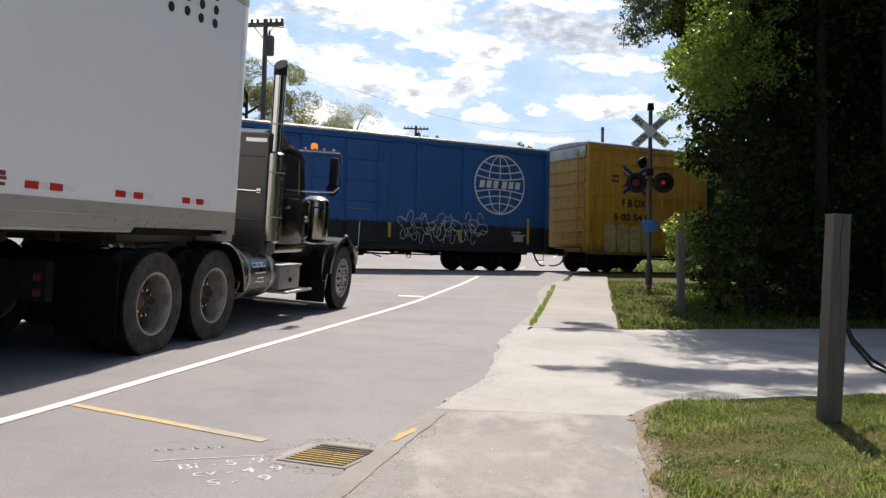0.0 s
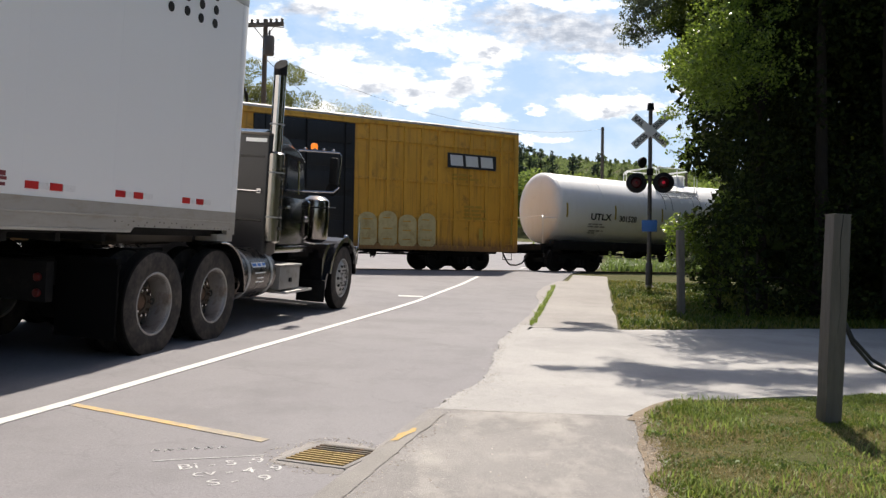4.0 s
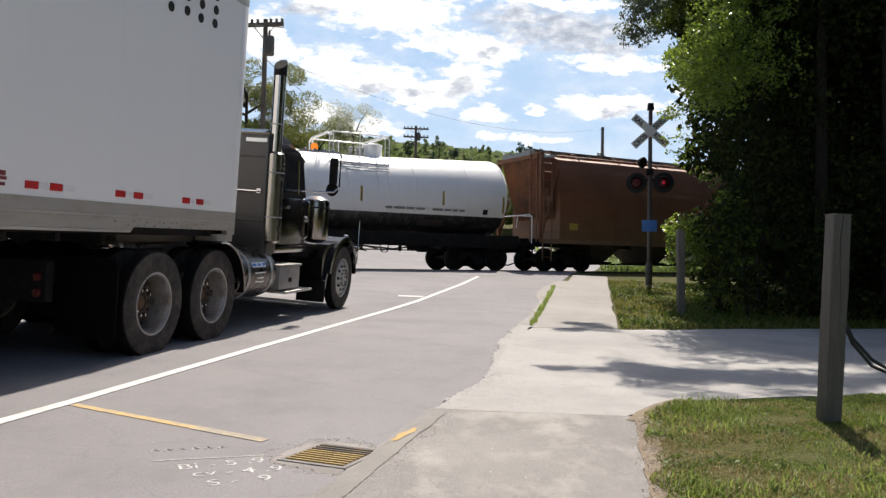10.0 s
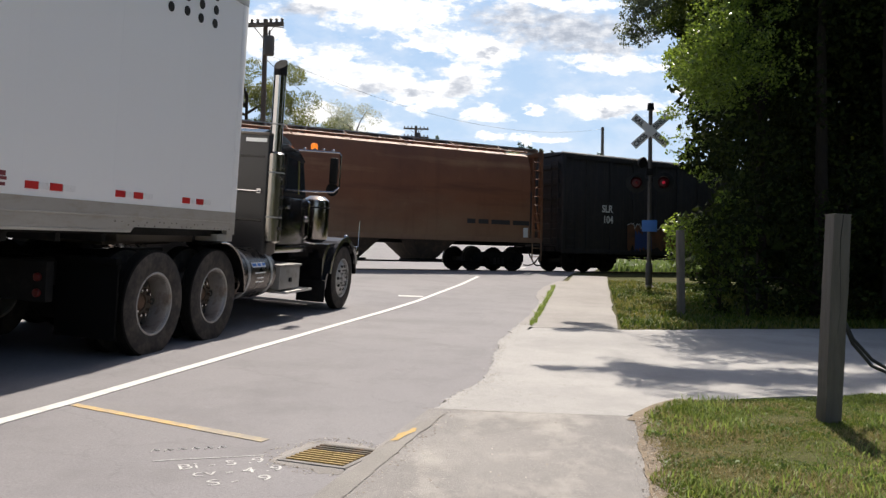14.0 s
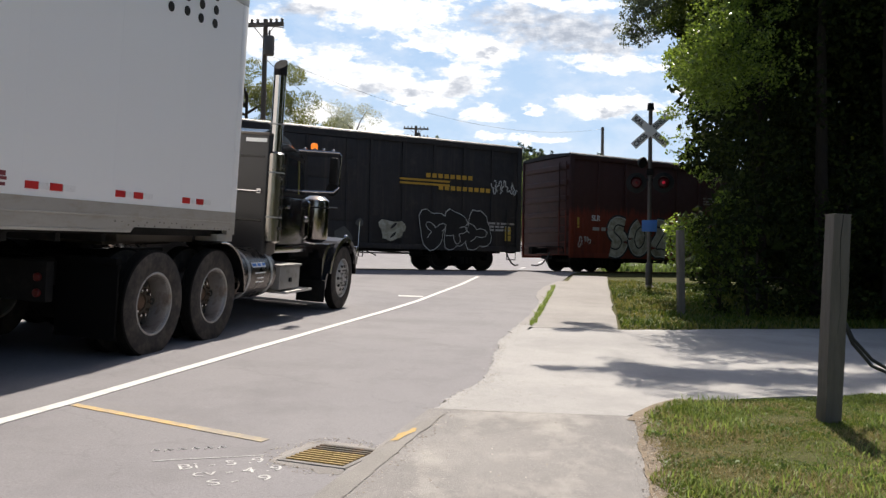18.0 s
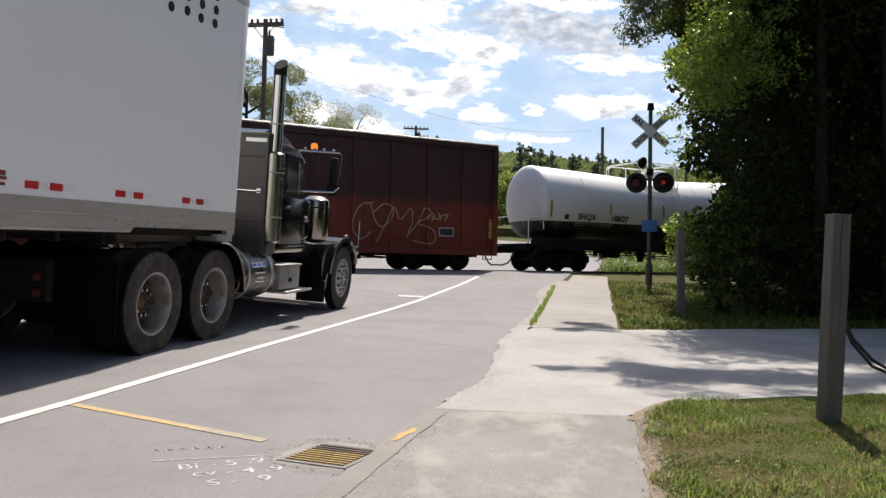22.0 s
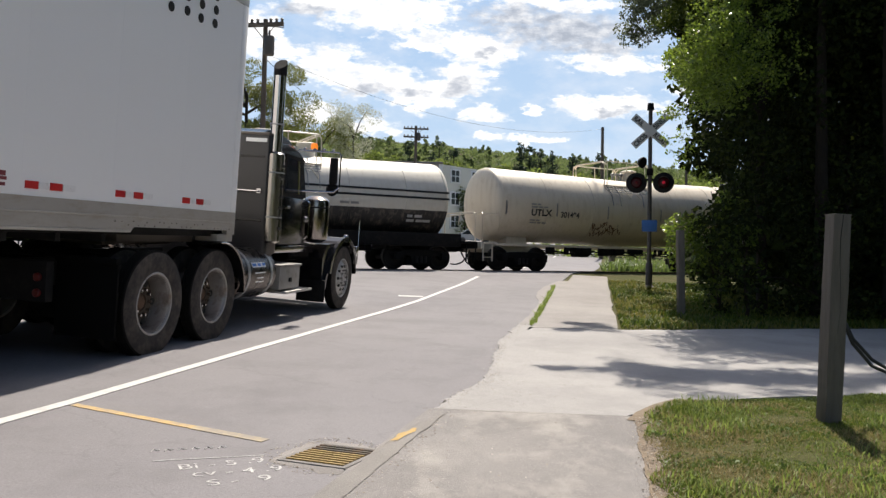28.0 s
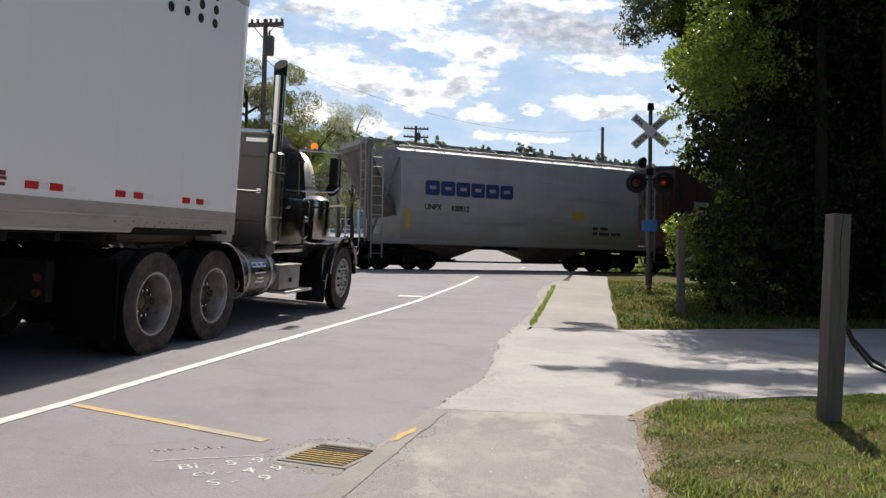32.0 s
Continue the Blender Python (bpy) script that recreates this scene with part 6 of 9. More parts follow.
# cream tank car
CZ, TR = 2.45, 1.38
car, mid = tankcar("tank_car", 136.2, 150.2, CZ, TR, M["cream_tank"], "dirty cream tank car with light frame and railed manway", 0.1, frame_mat=M["cream_tank"], dome=(141.9 - 143.2, 144.2 - 143.2))
tank_text(car, "car_letters", "UTLX", 0.34, 138.1 - mid, 2.1, CZ, TR, M["black_mark"], 1.1)
tank_text(car, "car_number", "301494", 0.3, 139.47 - mid, 2.08, CZ, TR, M["black_mark"], 1.0)
for z in (2.55, 1.95):
    tank_bars(car, 138.1 - mid, z, 2, 0.06, CZ, TR, M["pale_mark"])
bm = bmesh.new()
rr = random.Random(8)
for k in range(26):
    x, z = 141.15 + 0.12 * (k % 13) - mid, (1.78 if k < 13 else 1.5) + rr.uniform(-0.06, 0.06)
    if k in (11, 12):
        continue
    tube(bm, [(x + rr.uniform(-0.1, 0.1), 0, z + rr.uniform(-0.17, 0.17)) for i in range(4)], 0.022, 4)
on_shell(bm, CZ, TR)
part("graffiti", bm, M["spray_orange"], car, "small rust-red spray-paint tag")
for s in (137.0, 139.3, 141.8, 144.6, 147.4):
    tank_plate(car, "reflector_strip", s - mid - 0.035, s - mid + 0.035, 2.1, 2.6, CZ, TR, M["pale_mark"])
tank_bars(car, 148.0 - mid, 3.1, 4, 0.09, CZ, TR, M["pale_mark"])
tank_plate(car, "placard", 147.6 - mid, 148.0 - mid, 1.55, 1.8, CZ, TR, M["black_mark"])

# grey covered hopper
car, mid, fy = hopper("hopper_car", 151.15, 164.0, 152.35, 162.9, 0.95, 4.22, M["grey_car"], "light grey covered hopper with navy block lettering", (154.4, 159.3), 1.75, M["bay_dust"], M["grey_end"])
for i in range(6):
    x = 153.28 + i * 0.61 - mid
    prism_m = [(x, 2.66), (x + 0.05, 2.6), (x + 0.5, 2.6), (x + 0.55, 2.66), (x + 0.55, 3.04), (x + 0.5, 3.1), (x + 0.05, 3.1), (x, 3.04)]
    decal(car, "emblem_block", prism(bmesh.new(), prism_m, fy - 0.008, fy), M["navy_mark"], "navy rounded block shape")
    decal(car, "emblem_inset", plate(bmesh.new(), x + 0.15, x + 0.4, 2.8, 2.92, fy - 0.008, 0.004), M["grey_car"])
write("car_letters", "UNPX", 0.27, (153.25 - mid, fy - 0.004, 2.1), M["black_mark"], car, 0.9)
write("car_number", "120512", 0.27, (154.3 - mid, fy - 0.004, 2.08), M["black_mark"], car, 0.9)
reflector(car, mid, 152.6, 1.75, 0.65, fy, 0.16)
part("placard", plate(bmesh.new(), 159.6 - mid, 160.2 - mid, 2.0, 2.3, fy), M["yellow_mark"], car)
bars(car, 160.6 - mid, 1.75, 2, 0.12, fy, M["black_mark"])

# last car in view: another brown-red boxcar
car, mid, fy = boxcar("boxcar", 164.9, 181.0, 0.74, 4.45, M["red_car"], "brown-red boxcar behind the grey hopper", posts=12, door=(171.5, 174.6), roof=M["black_car"], end_paint=M["red_end"])
bars(car, 166.0 - mid, 3.0, 2, 0.2, fy, M["pale_mark"])


def motions():
    """The train runs by, its wheels roll, and the clouds drift."""
    times = list(range(0, 33, 2))
    for car, mid in CARS:
        walk(car, [(t, pose(*beside(mid - gone(t), 0, 0), 0, 0, ANG)) for t in times])
    spin_times = [i / 7.5 for i in range(241)]
    turns = [-math.degrees(gone(t) / WHEEL_R) for t in spin_times]
    for w, x in WHEELSETS:
        walk(w, [(t, pose(x, 0, WHEEL_R + 0.02, 0, a, 0)) for t, a in zip(spin_times, turns)])
    walk(clouds, [(0, pose(0, 0, 0, 0, 0, -0.08)), (32, pose(0, 0, 0, 0, 0, 0.25))])


# ---- clouds: a far backdrop that drifts slowly ----
def cloud_sheet():
    n = Net("cloudy_sky")
    c = n.t.nodes.new("ShaderNodeTexCoord")
    sep = n.t.nodes.new("ShaderNodeSeparateXYZ")
    n.link(c.outputs["Object"], sep.inputs[0])
    u = n.math("MULTIPLY", n.math("DIVIDE", sep.outputs[0], sep.outputs[1]), 10.0)
    v = n.math("MULTIPLY", n.math("DIVIDE", sep.outputs[2], sep.outputs[1]), 10.0)
    comb = n.t.nodes.new("ShaderNodeCombineXYZ")
    n.link(u, comb.inputs[0])
    n.link(n.math("MULTIPLY", v, 2.0), comb.inputs[1])
    wn_ = n.node("ShaderNodeTexNoise", Scale=2.2, Detail=6, Roughness=0.6)
    n.link(comb.outputs[0], wn_.inputs["Vector"])
    wsep = n.t.nodes.new("ShaderNodeSeparateXYZ")
    n.link(wn_.outputs["Color"], wsep.inputs[0])
    uu = n.math("ADD", u, n.math("MULTIPLY", n.math("SUBTRACT", wsep.outputs[0], 0.5), 0.75))
    vv = n.math("ADD", v, n.math("MULTIPLY", n.math("SUBTRACT", wsep.outputs[1], 0.5), 0.42))

    def field(blobs):
        best = None
        for x, y, rx, ry in blobs:
            a = n.math("DIVIDE", n.math("SUBTRACT", uu, x), rx)
            b = n.math("DIVIDE", n.math("SUBTRACT", vv, y), ry)
            d = n.math("SUBTRACT", 1.0, n.math("SQRT", n.math("ADD", n.math("MULTIPLY", a, a), n.math("MULTIPLY", b, b))))
            best = d if best is None else n.math("SMOOTH_MAX", best, d, 0.25)
        return best

    white = field(CLOUDS)
    grey = field(SHADOWED)
    puff = n.noise(5.0, 8, 0.62, comb.outputs[0])
    fine = n.noise(1.6, 6, 0.6, comb.outputs[0])
    cover = n.math("ADD", white, n.math("MULTIPLY", n.math("SUBTRACT", puff, 0.5), 1.5))
    cover = n.ramp(cover, [(0.02, (0, 0, 0)), (0.5, (1, 1, 1))], "EASE")
    dark = n.ramp(n.math("ADD", grey, n.math("MULTIPLY", n.math("SUBTRACT", puff, 0.5), 1.0)), [(0.0, (0, 0, 0)), (0.75, (1, 1, 1))], "EASE")
    blue = n.ramp(n.math("MULTIPLY", v, 0.25), [(0.0, (0.66, 0.8, 0.94)), (0.35, (0.5, 0.68, 0.92)), (1.0, (0.38, 0.57, 0.88))])
    haze = n.ramp(fine, [(0.4, (0, 0, 0)), (0.75, (1, 1, 1))])
    col = n.mix(n.math("MULTIPLY", haze, 0.5), blue, (0.84, 0.9, 1.0))
    body = n.ramp(n.noise(3.4, 7, 0.65, comb.outputs[0]), [(0.35, (0.8, 0.86, 0.96)), (0.62, (1.25, 1.25, 1.26))])
    col = n.mix(cover, col, body)
    col = n.mix(n.math("MULTIPLY", dark, 0.95), col, n.ramp(n.noise(4.2, 7, 0.62, comb.outputs[0]), [(0.36, (0.42, 0.47, 0.57)), (0.5, (0.58, 0.63, 0.73)), (0.66, (0.86, 0.89, 0.95))]))
    em = n.t.nodes.new("ShaderNodeEmission")
    em.inputs[1].default_value = 0.78
    n.link(col, em.inputs[0])
    n.link(em.outputs[0], n.out.inputs[0])
    return n.m


def uv(x, y, rx, ry):
    """Bearing and height of a cloud from its place in the view, tenths of a radian."""
    return ((x - 784) / 140, (468 - y) / 140, rx / 140, ry / 140)


CLOUDS = [uv(*b) for b in ((690, 22, 150, 48), (560, 8, 70, 25), (850, 85, 95, 38), (760, 70, 60, 22), (500, 92, 60, 24), (585, 118, 85, 44), (665, 142, 100, 44), (745, 165, 95, 40),
                           (825, 140, 60, 40), (860, 200, 55, 16), (1085, 182, 130, 26), (1085, 106, 120, 22), (945, 192, 18, 8), (640, 228, 80, 24), (560, 205, 50, 30), (950, 242, 80, 9),
                           (860, 240, 30, 9), (980, 0, 160, 18), (455, 60, 40, 60), (1300, 150, 120, 60), (300, 120, 120, 60), (1250, 20, 100, 40))]
SHADOWED = [uv(*b) for b in ((1000, 48, 200, 50), (905, 26, 100, 30), (1060, 78, 110, 24), (530, 22, 75, 20), (814, 155, 32, 22), (655, 163, 70, 14), (868, 88, 28, 12), (1090, 195, 70, 9), (740, 165, 34, 10))]
bm = bmesh.new()
cols = []
for i in range(41):
    a = radians(-50 + 100 * i / 40)
    cols.append([bm.verts.new((3000 * math.sin(a) * math.cos(e), 3000 * math.cos(a) * math.cos(e), 3000 * math.sin(e))) for e in (radians(-1 + 33 * j / 16) for j in range(17))])
for a, b in zip(cols, cols[1:]):
    for j in range(16):
        bm.faces.new((a[j], a[j + 1], b[j + 1], b[j]))
clouds = single("backdrop_clouds", bm, cloud_sheet(), "bright broken white clouds in a pale blue sky", "sky", "structure", smooth=60)

# ---- semi trailer and tractor waiting in the lane ----


def lean_pose(origin, heading, lean, climb=1.7):
    h, l = radians(heading), radians(lean)
    f = Vector((math.sin(h), math.cos(h), math.tan(radians(climb)))).normalized()
    left = Vector((-math.cos(h), math.sin(h), 0)) * math.cos(l) + Vector((0, 0, math.sin(l)))
    up = f.cross(left)
    left = up.cross(f)
    m = Matrix((f, left, up)).transposed().to_4x4()
    return Matrix.Translation(origin) @ m


def tyre_mesh(r, w, tread=9):
    """Tyre round the y axis, outer face towards -y."""
    bm = bmesh.new()
    side = [(r * 0.56, -w * 0.38), (r * 0.6, -w * 0.47), (r * 0.75, -w * 0.52), (r * 0.9, -w * 0.5), (r * 0.965, -w * 0.44)]
    lathe(bm, side, 44, pose(0, 0, 0, -90, 0, 0))
    lathe(bm, [(q, -h) for q, h in side[::-1]], 44, pose(0, 0, 0, -90, 0, 0))
    tyre = mesh_of("tyre", bm, M["rubber"], 30)
    prof = [(r * 0.965, -w * 0.44), (r * 0.985, -w * 0.41), (r, -w * 0.36)]
    for k in range(4):
        c = -w * 0.24 + w * 0.16 * k
        prof += [(r, c - w * 0.03), (r * 0.978, c - w * 0.02), (r * 0.978, c + w * 0.02), (r, c + w * 0.03)]
    prof += [(r, w * 0.36), (r * 0.985, w * 0.41), (r * 0.965, w * 0.44)]
    bm = lathe(bmesh.new(), prof, 44, pose(0, 0, 0, -90, 0, 0))
    return tyre, mesh_of("tread", bm, M["tread_shaded"], 30)


def disc_wheel(r, depth, hub, holes=5, metal="rust_disc", rim_metal="rim_paint"):
    """Dished steel rim with hand holes, hub and nuts; outer face towards -y."""
    m = pose(0, 0, 0, 90, 0, 0)
    bm = bmesh.new()
    lathe(bm, [(r * 0.94, 0.05), (r * 0.9, 0.0), (r * 0.88, -depth), (r * 0.86, -depth - 0.01)], 36, m)
    rim = mesh_of("rim", bm, M["barrel" if rim_metal == "rim_paint" else rim_metal], 30)
    bm = bmesh.new()
    lathe(bm, [(r * 1.0, 0.04), (r * 1.04, 0.07), (r * 1.0, 0.078), (r * 0.965, 0.072), (r * 0.95, 0.055), (r * 0.945, 0.051)], 36, m)
    lip = mesh_of("rim_lip", bm, M[rim_metal], 30)
    bm = bmesh.new()
    lathe(bm, [(r * 0.88, -depth), (r * 0.74, -depth + 0.02), (r * 0.62, -depth + 0.05), (r * 0.3, -depth + 0.05), (r * 0.29, -depth + 0.02)], 36, m)
    disc = mesh_of("wheel_disc", bm, M[metal], 30)
    bm = bmesh.new()
    rod(bm, (0, depth - 0.057, 0), (0, depth - 0.025, 0), r * (0.13 if holes < 8 else 0.08), None, 12)
    hole = mesh_of("hand_hole", bm, M["pit"])
    bm = bmesh.new()
    lathe(bm, [(r * 0.3, -depth), (r * 0.28, -depth + hub * 0.5), (r * 0.26, -depth + hub * 0.55), (r * 0.2, -depth + hub), (0, -depth + hub + 0.01)], 20, m)
    hubm = mesh_of("hub", bm, M["hub_rust" if metal == "rust_disc" else metal], 30)
    bm = bmesh.new()
    rod(bm, (0, depth - 0.05, 0), (0, depth - 0.09, 0), 0.017, 0.014, 6)
    nuts = mesh_of("wheel_nut", bm, M["chrome"])
    return rim, disc, hole, hubm, nuts, holes, lip


TY, TREAD = tyre_mesh(0.54, 0.155)
REAR = disc_wheel(0.312, 0.135, 0.055, 5)
FRONT = disc_wheel(0.32, -0.03, 0.07, 10, "alloy", "alloy")


def wheel(parent, x, y, z, meshes, flip=False, name="wheel"):
    w = part(name, TY, M["rubber"], parent, "dusty black truck tyre on its rim")
    w.location = (x, y, z)
    part("tread", TREAD, None, w)
    if flip:
        w.rotation_euler = (0, 0, math.pi)
    for nm, me in zip(("rim", "wheel_disc", "hub", "rim_lip"), (meshes[0], meshes[1], meshes[3], meshes[6])):
        part(nm, me, None, w)
    for k in range(meshes[5]):
        a = 2 * math.pi * k / meshes[5]
        part("hand_hole", meshes[2], None, w).location = (0.2 * math.cos(a), 0, 0.2 * math.sin(a))
    for k in range(10):
        a = 2 * math.pi * k / 10
        part("wheel_nut", meshes[4], None, w).location = (0.132 * math.cos(a), 0, 0.132 * math.sin(a))
    return w


# trailer: origin at the foot of its front edge on the kerb side
trailer = thing("semi_trailer", lean_pose((-2.671, 9.817, -0.749), 13.06, 3.73, 1.525) @ Matrix.Scale(1.028, 4), "long white box semi trailer with red reflectors", "trailer")
L, WID, Z0, Z1 = 16.1, 2.58, 1.29, 4.08
part("box_body", box(bmesh.new(), -L, 0, 0.012, WID, Z0 + 0.03, Z1 - 0.03, 0.02), M["trailer"], trailer)
panel = mesh_of("side_panel", box(bmesh.new(), 0.0003, 1.1257, 0.004, 0.014, 1.52, Z1 - 0.08, 0.0008), M["trailer"])
for i in range(14):
    part("side_panel", panel, M["trailer"], trailer).location = (-1.126 * (i + 1) - 0.06, 0, 0)
rv = bmesh.new()
for i in range(14):
    for z in np.arange(1.58, Z1 - 0.1, 0.22):
        ball(rv, (-1.126 * i - 0.07, 0.004, z), 0.004, 6, 4)
tagged(part("rivets", rv, M["trailer"], trailer), kind="stuff")
part("bottom_rail", prism(bmesh.new(), [(-L, Z0 - 0.03), (-2.02, Z0 - 0.03), (-1.97, Z0 + 0.018), (-0.16, Z0 + 0.018), (-0.16, Z0 - 0.03), (0.02, Z0 - 0.03), (0.02, 1.525), (-L, 1.525)], -0.004, 0.05), M["trailer_rail"], trailer, "scuffed grey aluminium bottom rail")
part("rail_lip", box(bmesh.new(), -L, 0.0, -0.012, 0.03, 1.395, 1.412, 0.004), M["trailer_rail"], trailer)
part("rail_lip", box(bmesh.new(), -L, -2.03, -0.014, 0.03, Z0 - 0.035, Z0 - 0.01, 0.004), M["trailer_rail"], trailer)
part("top_rail", box(bmesh.new(), -L, 0.02, -0.006, 0.05, Z1 - 0.1, Z1, 0.008), M["trailer_rail"], trailer)
part("front_corner_post", box(bmesh.new(), -0.1, 0.035, -0.003, 0.1, Z0 - 0.02, Z1, 0.02), M["trailer"], trailer)
for k in range(12):
    x0 = -3.399 + 1.126 * (2 - k)
    for dx in (0.0, 0.278):
        part("reflector", box(bmesh.new(), x0 + dx, x0 + dx + 0.14, -0.003, 0.004, 1.582, 1.643), M["red_tape"], trailer, "red reflector tape")
        part("worn_tape", box(bmesh.new(), x0 + dx + 0.15, x0 + dx + (0.262 if dx == 0 else 0.3), -0.002, 0.004, 1.586, 1.64), M["scuff"], trailer, "scuffed old white tape")
for x0, z in ((-1.58, 3.53), (-1.29, 3.57), (-1.29, 3.72), (-1.02, 3.57), (-1.01, 3.72), (-0.72, 3.74), (-0.73, 3.59), (-0.72, 3.89), (-1.01, 3.88)):
    part("vent_hole", rod(bmesh.new(), (x0, -0.004, z), (x0, 0.03, z), 0.05, None, 18), M["pit"], trailer, "round dark vent hole in the side")
bm = bmesh.new()
for i in range(3):
    for k in range(5):
        box(bm, -3.66 - 0.075 * k, -3.605 - 0.075 * k + 0.012 * ((i + k) % 2), -0.002, 0.004, 1.675 - 0.045 * i - (0.0 if i else 0.012), 1.7 - 0.045 * i)
part("label_bar", bm, M["label_red"], trailer, "small dark red printed label")
rv = bmesh.new()
r7 = random.Random(3)
for i in range(26):
    xx, zz = -2.25 + i * 0.085 + r7.uniform(-0.03, 0.03), 1.325 + r7.choice((0, 0.0, 0.035)) + r7.uniform(-0.004, 0.004)
    rod(rv, (xx, -0.009, zz), (xx, 0, zz), r7.uniform(0.003, 0.007), None, 6)
tagged(part("rail_bolts", rv, M["pit"], trailer), kind="stuff")
part("floor_frame", box(bmesh.new(), -L, -0.1, 0.1, WID - 0.1, Z0 - 0.06, Z0 + 0.02), M["black"], trailer)
part("nose_plate", box(bmesh.new(), -0.34, 0.03, 0.02, 0.3, Z0 - 0.115, Z0 - 0.032, 0.01), M["trailer_rail"], trailer, "pale coupler plate under the trailer nose")
part("skid_plate", box(bmesh.new(), -1.8, -0.4, 0.3, WID - 0.3, Z0 - 0.14, Z0 - 0.06), M["dusty"], trailer)
for x in np.arange(-15.5, -2, 0.6):
    part("cross_member", box(bmesh.new(), x - 0.03, x + 0.03, 0.08, WID - 0.08, Z0 - 0.13, Z0 - 0.06), M["black"], trailer)
for y in (0.5, WID - 0.5):
    part("landing_leg", box(bmesh.new(), -4.3, -4.14, y - 0.08, y + 0.08, 0.45, Z0 - 0.1, 0.01), M["black"], trailer)
    part("landing_foot", box(bmesh.new(), -4.36, -4.08, y - 0.14, y + 0.14, 0.42, 0.46, 0.01), M["black"], trailer)
part("leg_brace", rod(bmesh.new(), (-4.2, 0.5, 0.6), (-3.0, 0.5, 1.24), 0.03, None, 6), M["dusty"], trailer)
for x in (-13.9, -12.65):
    for y, fl in ((0.14, False), (0.46, True), (WID - 0.14, True), (WID - 0.46, False)):
        wheel(trailer, x, y, 0.54 + 0.02, REAR, fl)
    part("trailer_axle", rod(bmesh.new(), (x, 0.3, 0.56), (x, WID - 0.3, 0.56), 0.07, None, 10), M["black"], trailer)
part("bogie_frame", box(bmesh.new(), -14.6, -12.0, 0.6, WID - 0.6, 0.8, 1.22, 0.02), M["black"], trailer)

# tractor: origin on the ground under the middle of its drive axles
TRM = lean_pose((-4.038, 9.099, -0.704), 11.71, 3.67, 1.915) @ Matrix.Scale(1.028, 4)
truck = thing("tractor_unit", TRM, "black long-nose tractor unit with chrome stack and tank", "truck")
BP, CH, BK = M["black_paint"], M["chrome"], M["black"]
for y in (-0.43, 0.43):
    part("frame_rail", box(bmesh.new(), -1.7, 5.6, y - 0.05, y + 0.05, 0.72, 0.98, 0.01), BK, truck)
for x in (-0.63, 0.6):
    for y, fl in ((-1.085, False), (-0.74, True), (1.085, True), (0.74, False)):
        wheel(truck, x, y, 0.55, REAR, fl, "drive_wheel")
    part("drive_axle", rod(bmesh.new(), (x, -0.9, 0.55), (x, 0.9, 0.55), 0.1, None, 12), BK, truck)
    part("differential", ball(bmesh.new(), (x, 0, 0.55), 0.25, 14, 10), BK, truck)
for y, fl in ((-1.12, False), (1.12, True)):
    wheel(truck, 5.02, y, 0.55, FRONT, fl, "steer_wheel")
# engine, gearbox, shaft, cross members and air tanks added unseen to block light
part("engine_block", box(bmesh.new(), 3.5, 5.3, -0.42, 0.42, 0.5, 1.3, 0.05), BK, truck)
part("gearbox", lathe(bmesh.new(), [(0.12, 0), (0.3, 0.05), (0.26, 0.6), (0.33, 0.9), (0.34, 1.1), (0, 1.1)], 16, Matrix.Translation((2.4, 0, 0.75)) @ pose(0, 0, 0, 0, 90, 0)), BK, truck)
part("drive_shaft", rod(bmesh.new(), (0.7, 0, 0.6), (2.4, 0, 0.72), 0.06, None, 10), BK, truck)
for x in (-0.95, 0.05, 1.1, 2.2):
    part("cross_member", box(bmesh.new(), x - 0.05, x + 0.05, -0.4, 0.4, 0.74, 0.96, 0.01), BK, truck)
for y in (-0.25, 0.25):
    part("air_tank", rod(bmesh.new(), (1.3, y, 0.58), (2.0, y, 0.58), 0.13, None, 14), BK, truck)
part("front_axle", rod(bmesh.new(), (5.02, -0.95, 0.5), (5.02, 0.95, 0.5), 0.07, None, 10), BK, truck)
part("fifth_wheel", prism(bmesh.new(), [(-0.6, 1.1), (0.7, 1.1), (0.7, 1.17), (-0.6, 1.14)], -0.5, 0.5), M["dusty"], truck)
for y0, y1 in ((-1.25, -0.62), (0.62, 1.25)):
    flap = part("mud_flap", box(bmesh.new(), -1.42, -1.39, y0, y1, 0.28, 0.98, 0.005), M["flap"], truck, "black rubber mud flap")
    part("flap_hanger", box(bmesh.new(), -1.45, -1.36, y0, y1, 0.97, 1.03, 0.01), M["flap"], flap)
part("tail_beam", box(bmesh.new(), -1.78, -1.68, -0.8, 0.8, 0.62, 0.98, 0.01), BK, truck)
for z in (0.7, 0.84):
    part("tail_lamp", lathe(bmesh.new(), [(0.038, 0), (0.038, 0.02), (0.03, 0.03), (0, 0.034)], 14, Matrix.Translation((-1.78, -0.72, z)) @ pose(0, 0, 0, 0, -90, 0)), M["tail_red"], truck, "round red tail lamp")
# thin steel fender strip over the rear wheels
for y0, y1 in ((-1.22, -0.62), (0.62, 1.22)):
    bm = bmesh.new()
    pts = [(0.62 + 0.62 * math.sin(a), 0.55 + 0.62 * math.cos(a)) for a in (radians(-5 + 8.5 * i) for i in range(12))]
    prism(bm, pts + [(x, z - 0.02) for x, z in pts[::-1]], y0, y1)
    qf = part("quarter_fender", bm, BP, truck, "black quarter fender over the drive wheel")
    part("fender_trim", tube(bmesh.new(), [(x, y0 if y0 < 0 else y1, z) for x, z in pts], 0.012, 6), M["dark_chrome"], qf)
